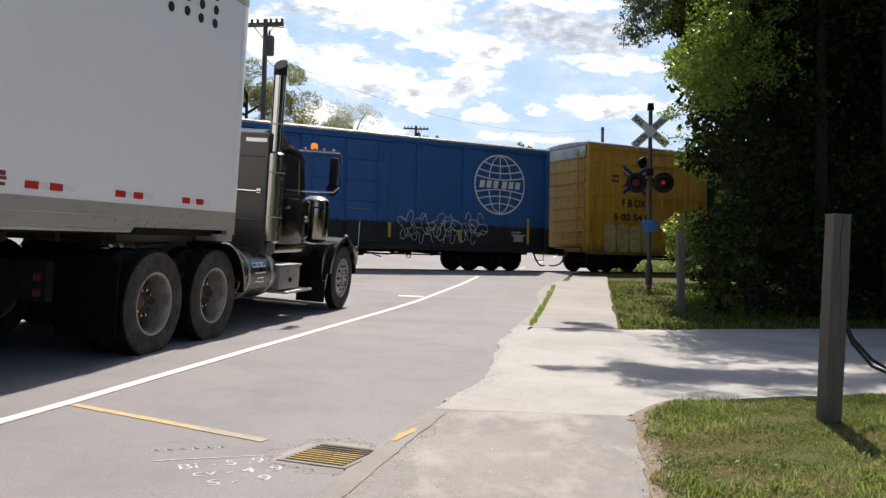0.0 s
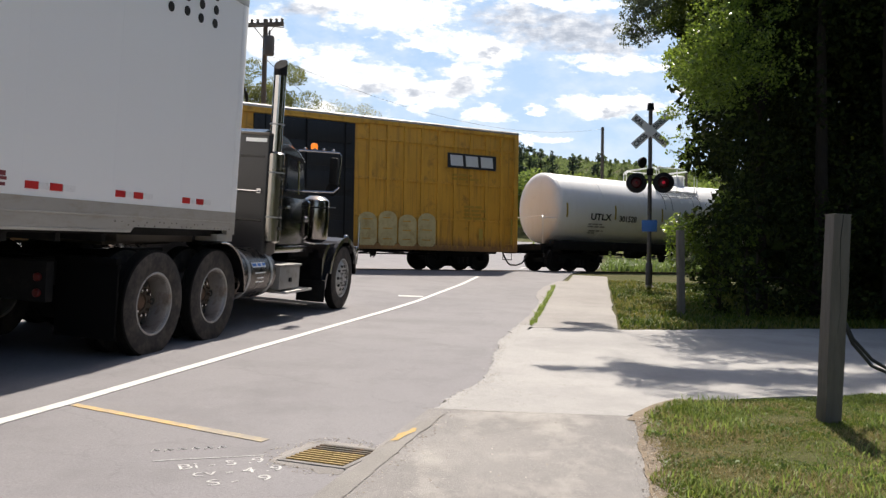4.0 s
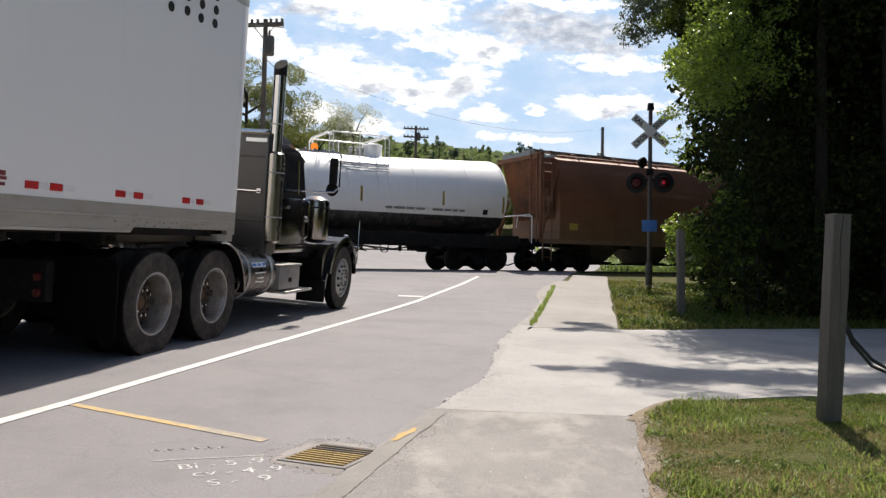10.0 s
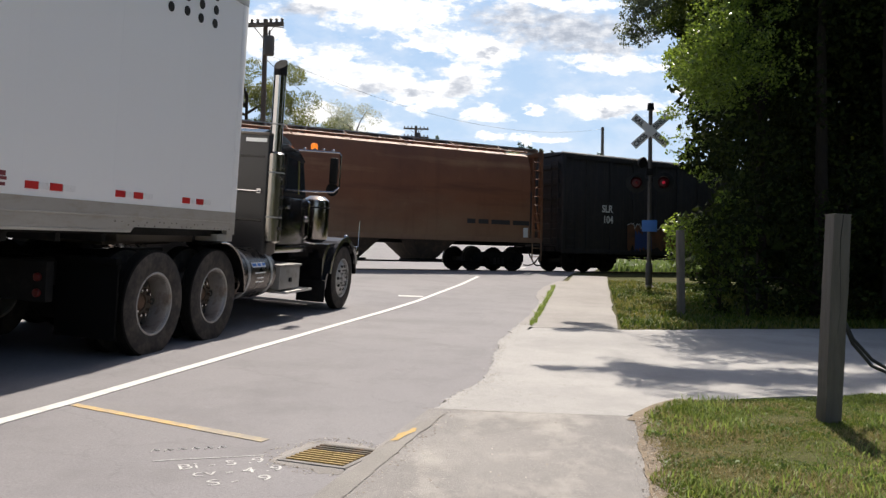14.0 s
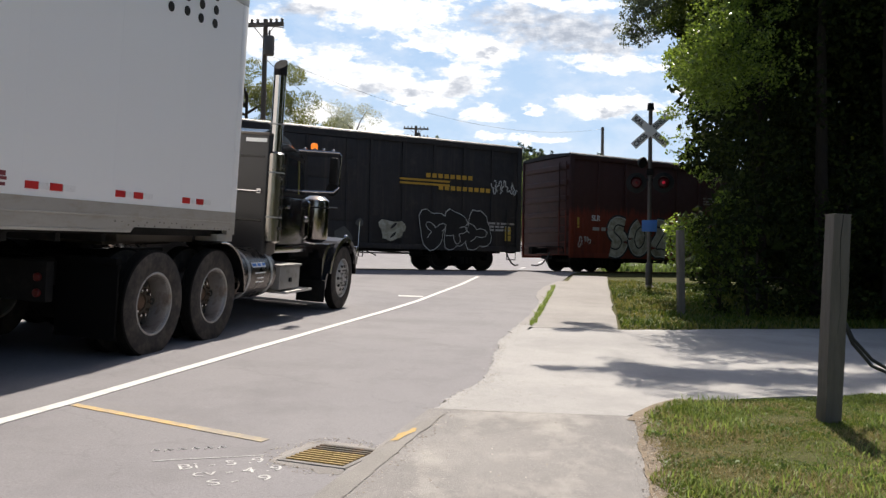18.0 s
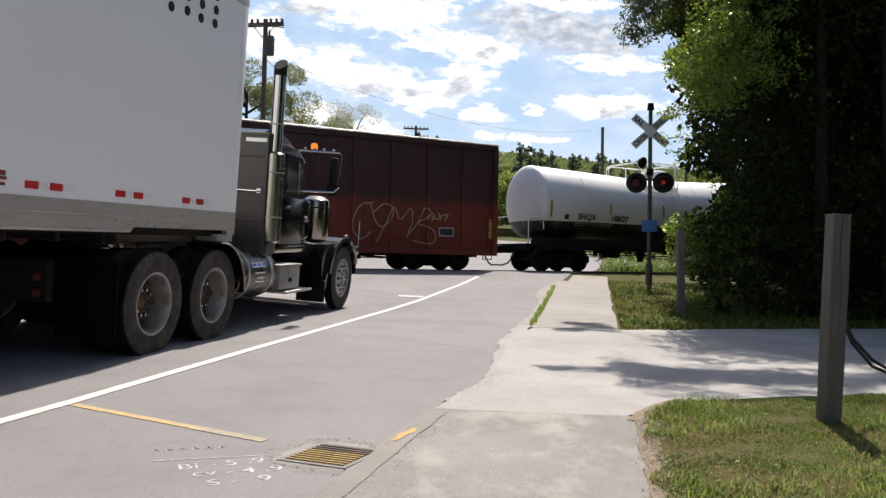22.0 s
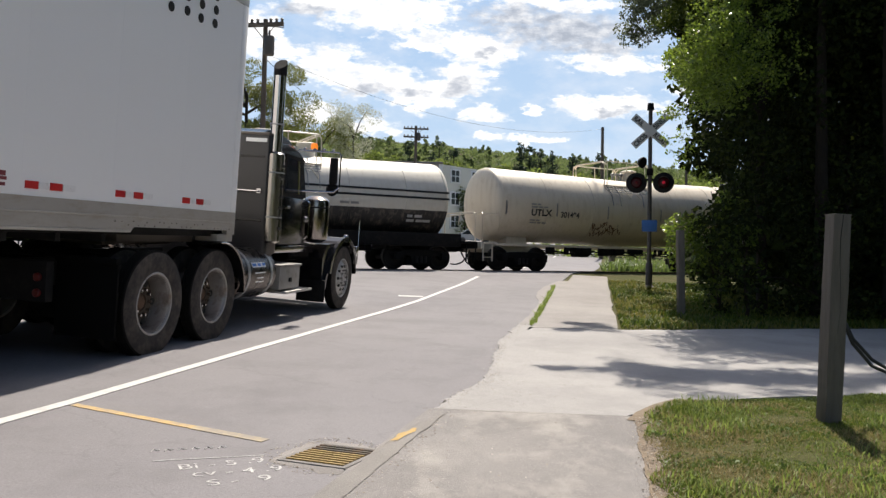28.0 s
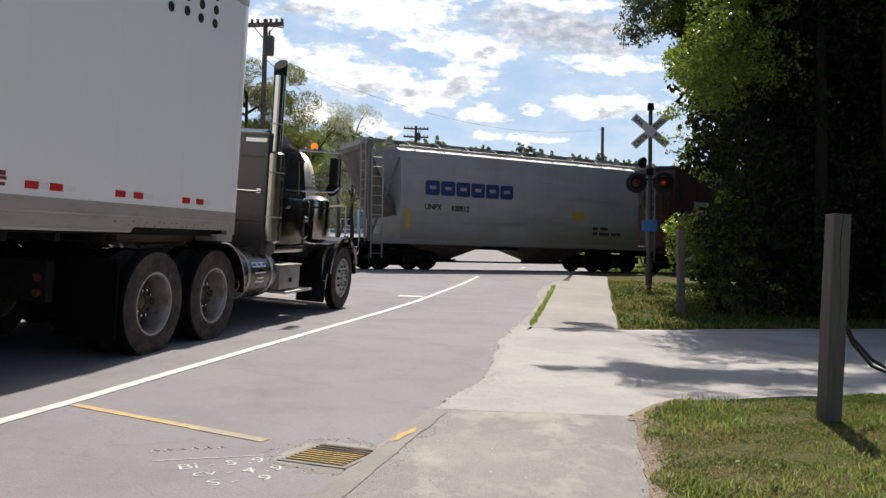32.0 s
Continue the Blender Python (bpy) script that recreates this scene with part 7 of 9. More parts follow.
# chrome fuel tanks with straps
for y in (-0.86, 0.86):
    tk = part("fuel_tank", lathe(bmesh.new(), [(0, 0), (0.22, 0), (0.31, 0.02), (0.335, 0.05), (0.335, 1.03), (0.31, 1.06), (0.22, 1.08), (0, 1.08)], 36, Matrix.Translation((1.2, y, 0.745)) @ pose(0, 0, 0, 0, 90, 0)), M["tank_metal"], truck, "dull brown metal round fuel tank with straps")
    for x in (1.42, 2.1):
        part("tank_strap", lathe(bmesh.new(), [(0.333, -0.03), (0.346, -0.026), (0.346, 0.026), (0.333, 0.03)], 32, Matrix.Translation((x, y, 0.745)) @ pose(0, 0, 0, 0, 90, 0)), M["galvan"], tk)
bm = bmesh.new()
for x0, x1, a0, a1 in ((1.52, 1.92, 28, 17), (1.58, 1.9, 6, 3), (1.64, 1.85, -5, -8), (1.62, 1.88, -14, -17)):
    for k in range(4):
        t0, t1 = (radians(a0 + (a1 - a0) * q / 4) for q in (k, k + 1))
        bm.faces.new([bm.verts.new((x, -0.86 - 0.338 * math.cos(t), 0.745 + 0.338 * math.sin(t))) for x, t in ((x0, t0), (x1, t0), (x1, t1), (x0, t1))])
part("label_bar", bm, M["white_tape"], truck, "white printed label on the tank", None)
bm = bmesh.new()
for x0, x1 in ((1.53, 1.64), (1.68, 1.78), (1.82, 1.91)):
    bm.faces.new([bm.verts.new((x, -0.86 - 0.341 * math.cos(t), 0.745 + 0.341 * math.sin(t))) for x, t in ((x0, 0.45), (x1, 0.45), (x1, 0.34), (x0, 0.34))])
part("label_bar", bm, M["sign_blue"], truck, "blue print on the tank label", None)
# battery box and steps
for sgn in (-1, 1):
    bx = part("battery_box", box(bmesh.new(), 2.4, 3.12, sgn * 1.18, sgn * 0.6, 0.5, 0.82, 0.015), M["box_alloy"], truck, "chequered alloy battery box with step")
    part("box_lid", box(bmesh.new(), 2.38, 3.14, sgn * 1.2, sgn * 0.6, 0.82, 0.85, 0.008), M["box_alloy"], bx)
    part("box_latch", box(bmesh.new(), 2.72, 2.8, sgn * 1.2, sgn * 1.17, 0.6, 0.66, 0.004), BK, bx)
    part("step_plate", box(bmesh.new(), 2.52, 3.5, sgn * 1.24, sgn * 0.8, 0.44, 0.475, 0.008), M["alloy"], truck)
# rear wall of the cab, with a rail and a pale strip
wall = part("cab_back", box(bmesh.new(), 2.0, 2.3, -1.08, 1.08, 0.88, 2.61, 0.045), M["back_paint"], truck, "flat black rear wall of the cab")
part("back_cap", box(bmesh.new(), 1.985, 2.31, -1.085, 1.085, 2.585, 2.62, 0.012), M["dusty"], wall)
for z in (1.43, 2.28):
    part("back_seam", box(bmesh.new(), 1.993, 2.0, -1.03, 1.03, z, z + 0.03, 0.002), BP, wall)
for z in (1.83,):
    part("back_rail", tube(bmesh.new(), [(1.99, -1.0, z), (1.93, -1.0, z), (1.92, -0.97, z), (1.92, 0.97, z), (1.93, 1.0, z), (1.99, 1.0, z)], 0.013, 6), CH, wall)
    for y in (-0.99, 0.99):
        part("rail_foot", box(bmesh.new(), 1.955, 2.0, y - 0.03, y + 0.03, z - 0.025, z + 0.04, 0.006), CH, wall)
for y in (-0.9, 0.9):
    part("marker_strip", box(bmesh.new(), 1.99, 2.0, y - 0.15, y + 0.15, 2.49, 2.54, 0.003), M["trim"], wall)
# cab: rounded roof, raked screen, door with window
bm = bmesh.new()
prism(bm, [(2.2, 1.02), (3.45, 1.02), (3.45, 1.84), (3.32, 2.38), (3.2, 2.53), (3.02, 2.64), (2.72, 2.71), (2.4, 2.71), (2.2, 2.62)], -1.0, 1.0)
bmesh.ops.bevel(bm, geom=[e for e in bm.edges if abs(e.verts[0].co.y - e.verts[1].co.y) < 0.01], offset=0.13, segments=5, affect="EDGES")
cab = part("cab", bm, BP, truck, "glossy black cab with rounded roof")
part("window_frame", prism(bmesh.new(), [(2.62, 1.82), (3.38, 1.82), (3.22, 2.4), (2.68, 2.42)], -1.012, -0.99), M["black"], cab)
part("side_window", prism(bmesh.new(), [(2.68, 1.87), (3.1, 1.87), (3.04, 2.35), (2.73, 2.37)], -1.018, -1.0), M["glass"], cab, "dark side window")
part("vent_window", prism(bmesh.new(), [(3.13, 1.87), (3.32, 1.87), (3.2, 2.32), (3.08, 2.34)], -1.018, -1.0), M["glass"], cab)
part("window_post", rod(bmesh.new(), (3.115, -1.02, 1.86), (3.06, -1.02, 2.36), 0.012, None, 6), CH, cab)
bm = bmesh.new()
v = [bm.verts.new(p) for p in ((3.465, -0.86, 1.88), (3.465, 0.86, 1.88), (3.33, 0.8, 2.34), (3.33, -0.8, 2.34))]
bm.faces.new(v)
bmesh.ops.solidify(bm, geom=bm.faces[:], thickness=0.01)
part("windscreen", bm, M["glass"], cab, "raked dark windscreen")
part("sun_visor", prism(bmesh.new(), [(3.2, 2.5), (3.46, 2.4), (3.47, 2.42), (3.22, 2.53)], -0.9, 0.9), BP, cab, "black sun visor")
dr = part("cab_door", box(bmesh.new(), 2.58, 3.4, -1.016, -0.99, 1.12, 1.8, 0.012), BP, cab)
part("door_handle", box(bmesh.new(), 2.66, 2.84, -1.04, -1.016, 1.64, 1.68, 0.006), CH, dr)
part("door_seam", box(bmesh.new(), 2.565, 2.575, -1.004, -0.99, 1.1, 2.45), M["pit"], cab)
part("grab_rail", tube(bmesh.new(), [(2.5, -1.0, 1.2), (2.5, -1.08, 1.25), (2.5, -1.08, 2.2), (2.5, -1.0, 2.25)], 0.016, 6), CH, cab)
part("grab_rail", tube(bmesh.new(), [(3.42, -1.0, 1.2), (3.42, -1.06, 1.25), (3.42, -1.06, 1.75), (3.42, -1.0, 1.8)], 0.014, 6), CH, cab)
part("cab_skirt", box(bmesh.new(), 2.25, 3.45, -1.03, -0.99, 1.0, 1.1, 0.01), CH, cab)
part("cowl_lamp", ball(bmesh.new(), (3.46, -1.0, 1.5), 0.05, 10, 7, (1.5, 1, 1)), CH, cab)
part("rain_gutter", tube(bmesh.new(), [(2.25, -1.0, 2.5), (2.72, -1.0, 2.55), (3.08, -1.0, 2.48), (3.28, -1.0, 2.36)], 0.014, 5), CH, cab)
for ob in [cab] + list(cab.children_recursive):
    if ob is cab or ob.data.users == 1:
        ob.data.transform(Matrix.Translation((2.2, 0, 0)) @ Matrix.Diagonal((1.18, 1, 1, 1)) @ Matrix.Translation((-2.2, 0, 0)))
# exhaust stacks with heat shields
for y in (-1.1, 1.1):
    st = part("exhaust_pipe", rod(bmesh.new(), (2.165, y, 1.7), (2.165, y, 3.45), 0.085, None, 20), CH, truck, "tall chrome exhaust stack with cut top")
    bm = rod(bmesh.new(), (2.165, y, 3.4), (2.165, y, 3.56), 0.088, None, 20)
    for v in bm.verts:
        if v.co.z > 3.5:
            v.co.z += (v.co.x - 2.165) * 0.9
    part("stack_tip", bm, BK, st)
    mf = part("muffler", lathe(bmesh.new(), [(0.09, 1.15), (0.132, 1.18), (0.132, 2.35), (0.09, 2.38)], 26, Matrix.Translation((2.165, y, 0))), M["shield"], st, "dull perforated heat shield")
    for k in range(7):
        part("shield_slot", box(bmesh.new(), 2.105, 2.225, y - 0.134, y - 0.127, 1.34 + 0.14 * k, 1.37 + 0.14 * k), M["pit"], st)
    part("stack_elbow", tube(bmesh.new(), [(2.165, y, 1.25), (2.165, y, 1.05), (2.12, y * 0.9, 0.95), (2.02, y * 0.6, 0.9)], 0.08, 12), M["dusty"], st)
    for z in (1.5, 2.1, 2.75):
        part("stack_clamp", tube(bmesh.new(), [(2.165 + (0.133 if z < 2.4 else 0.09) * math.cos(2 * math.pi * i / 16), y + (0.133 if z < 2.4 else 0.09) * math.sin(2 * math.pi * i / 16), z) for i in range(16)], 0.012, 5, True), M["galvan"], st)
# hood, grille, fenders
bm = bmesh.new()
secs = []
for x, w, z in ((3.45, 0.84, 1.86), (4.4, 0.7, 1.82), (5.3, 0.56, 1.76), (5.75, 0.5, 1.7)):
    secs.append([bm.verts.new((x, y, zz)) for y, zz in ((-w, 0.85), (-w, z - 0.2), (-w + 0.06, z - 0.06), (-w + 0.2, z), (w - 0.2, z), (w - 0.06, z - 0.06), (w, z - 0.2), (w, 0.85))])
for a, b in zip(secs, secs[1:]):
    for i in range(7):
        bm.faces.new((a[i], a[i + 1], b[i + 1], b[i]))
bm.faces.new(secs[0])
bm.faces.new(secs[-1][::-1])
hood = part("hood", bm, BP, truck, "long black hood")
part("grille", box(bmesh.new(), 5.74, 5.8, -0.48, 0.48, 0.9, 1.68, 0.02), CH, hood, "upright chrome grille")
for sgn in (-1, 1):
    ac = part("air_cleaner", lathe(bmesh.new(), [(0, 1.14), (0.12, 1.14), (0.2, 1.2), (0.21, 1.24), (0.21, 1.78), (0.2, 1.82), (0.12, 1.88), (0, 1.89)], 24, Matrix.Translation((4.14, sgn * 0.98, 0))), M["dark_chrome"], truck, "smoked chrome canister air cleaner")
    part("cleaner_band", tube(bmesh.new(), [(4.14 + 0.215 * math.cos(2 * math.pi * i / 24), sgn * 0.98 + 0.215 * math.sin(2 * math.pi * i / 24), 1.7) for i in range(24)], 0.012, 5, True), BK, ac)
    bm = bmesh.new()
    arc = [(5.02 + 0.74 * math.sin(a), 0.52 + 0.72 * math.cos(a)) for a in (radians(-85 + 15 * i) for i in range(13))]
    arc = [(4.15, 0.42)] + [(4.2, 0.6)] + arc[1:-1] + [(5.74, 0.62)]
    inner = [(x * 0.96 + 5.02 * 0.04, z - 0.035) for x, z in arc]
    for p, q, s_, t_ in zip(arc, arc[1:], inner[1:], inner):
        prism(bm, [p, q, s_, t_], sgn * 1.2, sgn * 0.5)
    bmesh.ops.remove_doubles(bm, verts=bm.verts[:], dist=0.0005)
    lip = bmesh.new()
    for i in range(15):
        a, b = radians(-80 + 10 * i), radians(-70 + 10 * i)
        prism(lip, [(5.02 + 0.73 * math.sin(a), 0.53 + 0.71 * math.cos(a)), (5.02 + 0.73 * math.sin(b), 0.53 + 0.71 * math.cos(b)), (5.02 + 0.65 * math.sin(b), 0.53 + 0.635 * math.cos(b)), (5.02 + 0.65 * math.sin(a), 0.53 + 0.635 * math.cos(a))], sgn * 1.225, sgn * 1.18)
    bmesh.ops.remove_doubles(lip, verts=lip.verts[:], dist=0.0005)
    fd = part("front_fender", bm, BP, truck, "sweeping black front fender")
    part("fender_wall", prism(bmesh.new(), [(4.1, 0.4), (4.32, 0.4), (4.45, 0.8), (4.7, 1.14), (4.3, 1.12), (4.1, 0.9)], sgn * 1.16, sgn * 0.5), BP, fd)
    part("fender_lip", lip, BP, fd)
    part("headlamp", box(bmesh.new(), 5.72, 5.84, sgn * 1.2, sgn * 0.98, 0.93, 1.08, 0.035), CH, fd, "chrome headlamp pod")
    part("front_flap", box(bmesh.new(), 4.1, 4.13, sgn * 1.22, sgn * 0.75, 0.2, 0.55, 0.005), BK, fd)
    part("fender_lamp", ball(bmesh.new(), (5.3, sgn * 1.12, 1.24), 0.045, 10, 6, (1.4, 1, 1)), M["amber"] if sgn > 0 else CH, fd)
    part("parking_guide", tube(bmesh.new(), [(5.72, sgn * 1.15, 0.62), (5.85, sgn * 1.17, 0.8), (5.86, sgn * 1.17, 1.55)], 0.008, 5), CH, fd)
    # mirrors
    mr = part("mirror", box(bmesh.new(), 3.55, 3.64, sgn * 1.49, sgn * 1.37, 2.06, 2.46, 0.03), BK, truck, "tall west-coast mirror on chrome arms")
    part("mirror_arm", tube(bmesh.new(), [(3.25, sgn * 0.98, 2.52), (3.6, sgn * 1.5, 2.54), (3.6, sgn * 1.53, 2.5), (3.6, sgn * 1.53, 2.02), (3.58, sgn * 1.45, 1.94), (3.4, sgn * 0.98, 1.92)], 0.016, 6), CH, mr)
    for k in range(4):
        part("marker_lamp", ball(bmesh.new(), (3.32 + 0.08 * k, sgn * (1.06 + 0.12 * k), 2.55 + 0.005 * k), 0.026, 10, 6, (1.3, 1, 0.9)), CH, mr)
    part("spot_mirror", lathe(bmesh.new(), [(0, -0.04), (0.07, -0.03), (0.1, 0), (0, 0.01)], 16, Matrix.Translation((3.6, sgn * 1.42, 1.98)) @ pose(0, 0, 0, 0, -90, 0)), BK, mr)
bmp = part("bumper", box(bmesh.new(), 5.76, 5.9, -0.95, 0.95, 0.35, 0.8, 0.03), CH, truck, "deep chrome front bumper")
part("beacon", lathe(bmesh.new(), [(0, 2.62), (0.05, 2.62), (0.054, 2.67), (0.04, 2.705), (0, 2.715)], 14, Matrix.Translation((3.42, -1.16, -0.06))), M["amber"], truck, "orange roof beacon")
for y in (-0.6, -0.3, 0.0, 0.3, 0.6):
    part("roof_lamp", ball(bmesh.new(), (3.05, y, 2.6), 0.04, 10, 6, (1.6, 1, 1)), CH, truck)
part("air_line", tube(bmesh.new(), [(2.0, -0.3, 1.8), (1.2, -0.35, 1.5), (0.2, -0.2, 1.45), (-0.1, -0.1, 1.6)], 0.02, 6), M["wire"], truck)
part("air_line", tube(bmesh.new(), [(2.0, -0.15, 1.8), (1.1, -0.1, 1.35), (0.1, -0.1, 1.4), (-0.1, 0.1, 1.6)], 0.02, 6), M["red_mark"], truck)

# ---- crossing signal ----
SX, SY = 6.15, 23.6
SZ = land(SX, SY) - 0.05
sig = thing("crossing_signal", pose(SX, SY, SZ, 0, 0, -14), "railway crossing signal with crossbuck and red lamps", "crossing signal")
HT = 5.46
part("mast", rod(bmesh.new(), (0, 0, 0), (0, 0, HT), 0.065, 0.06, 14), M["mast_steel"], sig, "grey steel signal mast")
part("mast_base", lathe(bmesh.new(), [(0.2, 0), (0.2, 0.05), (0.1, 0.12), (0.1, 0.75), (0.07, 0.8)], 14), M["mast_steel"], sig)
bell = part("bell", lathe(bmesh.new(), [(0, HT + 0.12), (0.09, HT + 0.1), (0.1, HT - 0.04), (0.11, HT - 0.1), (0, HT - 0.1)], 14), M["black"], sig, "black crossing bell on the mast top")
for k, word in ((1, "RAIL ROAD"), (-1, "CROSSING")):
    bl = part("crossbuck_blade", box(bmesh.new(), -0.66, 0.66, -0.012, 0.012, -0.115, 0.115, 0.004), M["sign_white"], sig, "white crossbuck blade with black letters")
    bl.location = (0, -0.09 - 0.03 * k, HT - 0.74)
    bl.rotation_euler = (0, radians(42 * k), 0)
    for a, b in ((-0.62, word.split(" ")[0] if k > 0 else "CROS"), (0.14, word.split(" ")[1] if k > 0 else "SING")):
        me = lettering(b, 0.19, 0.003)
        me.transform(Matrix.Translation((a, -0.016, -0.065)) @ Matrix.Diagonal((0.92, 1, 1, 1)))
        me.materials.clear()
        me.materials.append(M["sign_black"])
        part("blade_letters", me, None, bl)
arm = part("cross_arm", rod(bmesh.new(), (-0.4, 0, 3.27), (0.4, 0, 3.27), 0.035, None, 10), M["black"], sig)
part("junction_box", box(bmesh.new(), -0.1, 0.1, -0.14, 0.1, 3.4, 3.6, 0.02), M["black"], sig)
for x in (-0.39, 0.39):
    lamp = part("signal_lamp", lathe(bmesh.new(), [(0, 0), (0.3, 0), (0.305, 0.012), (0.16, 0.02), (0.16, 0.1)], 28, Matrix.Translation((x, -0.1, 3.17)) @ pose(0, 0, 0, 90, 0, 0)), M["sign_black"], sig, "round black lamp with red lens")
    part("lens", lathe(bmesh.new(), [(0.15, 0.03), (0.12, 0.06), (0.0, 0.075)], 22, Matrix.Translation((x, -0.1, 3.17)) @ pose(0, 0, 0, 90, 0, 0)), M["signal_red"], lamp, "red glass lens")
    part("bulb_glow", lathe(bmesh.new(), [(0.05, 0.07), (0.034, 0.08), (0.0, 0.084)], 16, Matrix.Translation((x, -0.1, 3.17)) @ pose(0, 0, 0, 90, 0, 0)), M["signal_core"] if x > 0 else M["signal_dim"], lamp, "red lamp core")
    bm = bmesh.new()
    a0 = [(x + 0.165 * math.cos(t), 3.17 + 0.165 * math.sin(t)) for t in (radians(10 + 16 * i) for i in range(11))]
    for (p, q), (r_, s) in zip(a0, a0[1:]):
        vv = [bm.verts.new(c) for c in ((p, -0.13, q), (r_, -0.13, s), (r_, -0.38, s), (p, -0.38, q))]
        bm.faces.new(vv)
    bmesh.ops.solidify(bm, geom=bm.faces[:], thickness=0.004)
    part("lamp_hood", bm, M["sign_black"], lamp)
part("rear_lamp", lathe(bmesh.new(), [(0, 0), (0.17, 0), (0.17, 0.03), (0.12, 0.12), (0, 0.12)], 20, Matrix.Translation((-0.2, 0.1, 3.8)) @ pose(0, 0, 0, -75, 0, 50)), M["sign_black"], sig, "black lamp turned to the side street")
bs = part("blue_sign", box(bmesh.new(), -0.22, 0.22, -0.085, -0.07, 1.72, 2.06, 0.004), M["sign_blue"], sig, "small blue notice plate")

# ---- guard posts ----


def guard_post(x, y, h, w, lean, label):
    z = land(x, y) - 0.06
    p = thing("guard_post", pose(x, y, z, 0, lean, 3), label, "post", "guard posts")
    bm = box(bmesh.new(), -w / 2, w / 2, -w / 2, w / 2, 0, h, 0.012)
    bmesh.ops.subdivide_edges(bm, edges=[e for e in bm.edges if abs(e.verts[0].co.z - e.verts[1].co.z) > 0.5], cuts=5)
    r = random.Random(int(x * 10))
    for v in bm.verts:
        v.co.x += r.uniform(-0.004, 0.004)
        v.co.y += r.uniform(-0.004, 0.004)
    part("timber", bm, M["wood_post"], p)
    bm = bmesh.new()
    for k in range(5):
        rod(bm, (0.012 * math.sin(k * 1.3), -w / 2 + 0.001, h * (0.45 + 0.11 * k)), (0.012 * math.sin(k * 1.3 + 1.3), -w / 2 + 0.001, h * (0.56 + 0.11 * k)), 0.0006 + 0.0006 * k, 0.0012 + 0.0006 * k, 5)
    part("drying_crack", bm, M["pit"], p)
    return p


post1 = guard_post(3.028, 6.2, 1.685, 0.14, 2.4, "weathered grey timber guard post in the grass")
part("post_cap", box(bmesh.new(), -0.071, 0.071, -0.071, 0.071, 1.68, 1.691, 0.004), M["wood_post"], post1)
guard_post(4.45, 14.74, 1.66, 0.125, -1.2, "dark weathered timber guard post by the bushes")
x0, y0, zg = 3.05, 6.22, land(3.05, 6.22)
for k in (0, 1):
    single("cable", tube(bmesh.new(), [(x0 + 0.1, y0 - 0.02 * k, zg + 0.82 - 0.05 * k), (x0 + 0.16, y0 - 0.03, zg + 0.66 - 0.04 * k), (x0 + 0.3, y0 - 0.05, zg + 0.5 - 0.05 * k), (x0 + 0.6, y0 - 0.1, zg + 0.32), (x0 + 1.1, y0 - 0.1, zg + 0.2), (x0 + 2.4, y0, zg + 0.12)], 0.014, 6), M["wire"], "black steel cable hanging from the guard post", "cable")

# ---- storm drain ----
DX, DY, turn = -0.648, 4.8, -23.0
DZ = land(DX, DY)
drain = thing("storm_drain", pose(DX, DY, DZ, 0, 0, turn), "rusty cast iron storm drain grate sunk in the asphalt", "drain grate")
w2, h2 = 0.195, 0.215
# solid block with litter; its dark base colour stands for shade between the bars
part("pit", box(bmesh.new(), -w2, w2, -h2, h2, -0.3, 0.0145), M["litter"], drain, "dark block with leaf litter, shade of the gaps in its colour")
for x0_, x1_, y0_, y1_ in ((-w2 - 0.035, -w2, -h2 - 0.035, h2 + 0.035), (w2, w2 + 0.035, -h2 - 0.035, h2 + 0.035), (-w2, w2, -h2 - 0.035, -h2), (-w2, w2, h2, h2 + 0.035)):
    part("frame_bar", box(bmesh.new(), x0_, x1_, y0_, y1_, -0.06, 0.0165, 0.005), M["lip"], drain)
gb, gb_dark = (mesh_of("grate_bar", box(bmesh.new(), -w2, w2, -0.011, 0.011, -0.05, 0.0212, 0.003), M[mm]) for mm in ("grate", "iron"))
for i in range(9):
    part("grate_bar", gb if i < 6 else gb_dark, M["iron"], drain).location = (0, -h2 + 0.022 + i * 0.0464, 0)
bm = bmesh.new()
rr = random.Random(2)
ringp = [((w2 + 0.1) * math.copysign(min(1, abs(1.25 * math.cos(a))), math.cos(a)) + rr.uniform(-0.03, 0.03), (h2 + 0.1) * math.copysign(min(1, abs(1.25 * math.sin(a))), math.sin(a)) + rr.uniform(-0.03, 0.03)) for a in (2 * math.pi * i / 28 for i in range(28))]
dm = Matrix.Rotation(math.radians(turn), 2)
drape = lambda x, y: land(DX + (dm @ Vector((x, y))).x, DY + (dm @ Vector((x, y))).y) - DZ
vs = [bm.verts.new((x, y, drape(x, y) + 0.001)) for x, y in ringp]
vi = [bm.verts.new((math.copysign(min(abs(x), w2 + 0.03), x), math.copysign(min(abs(y), h2 + 0.03), y), 0.012)) for x, y in ringp]
for i in range(28):
    j = (i + 1) % 28
    bm.faces.new((vs[i], vs[j], vi[j], vi[i]))
part("patch_collar", bm, M["walkway"], drain)

# sprayed survey marks
marks = thing("survey_marks", pose(-1.36, 4.68, land(-1.36, 4.68), 0, 0, 18.5), "white spray-painted survey marks on the asphalt", "road marking", kind="structure")
MARK_M = marks.matrix_basis.copy()


def chalked(name, me, m=None):
    """A mark laid on the sloping asphalt."""
    if m is not None:
        me.transform(m)
    for v in me.vertices:
        w = MARK_M @ v.co
        v.co.z += land(w.x, w.y) - MARK_M.translation.z + 0.0022
    me.materials.clear()
    me.materials.append(M["chalk"])
    return part(name, me, None, marks)


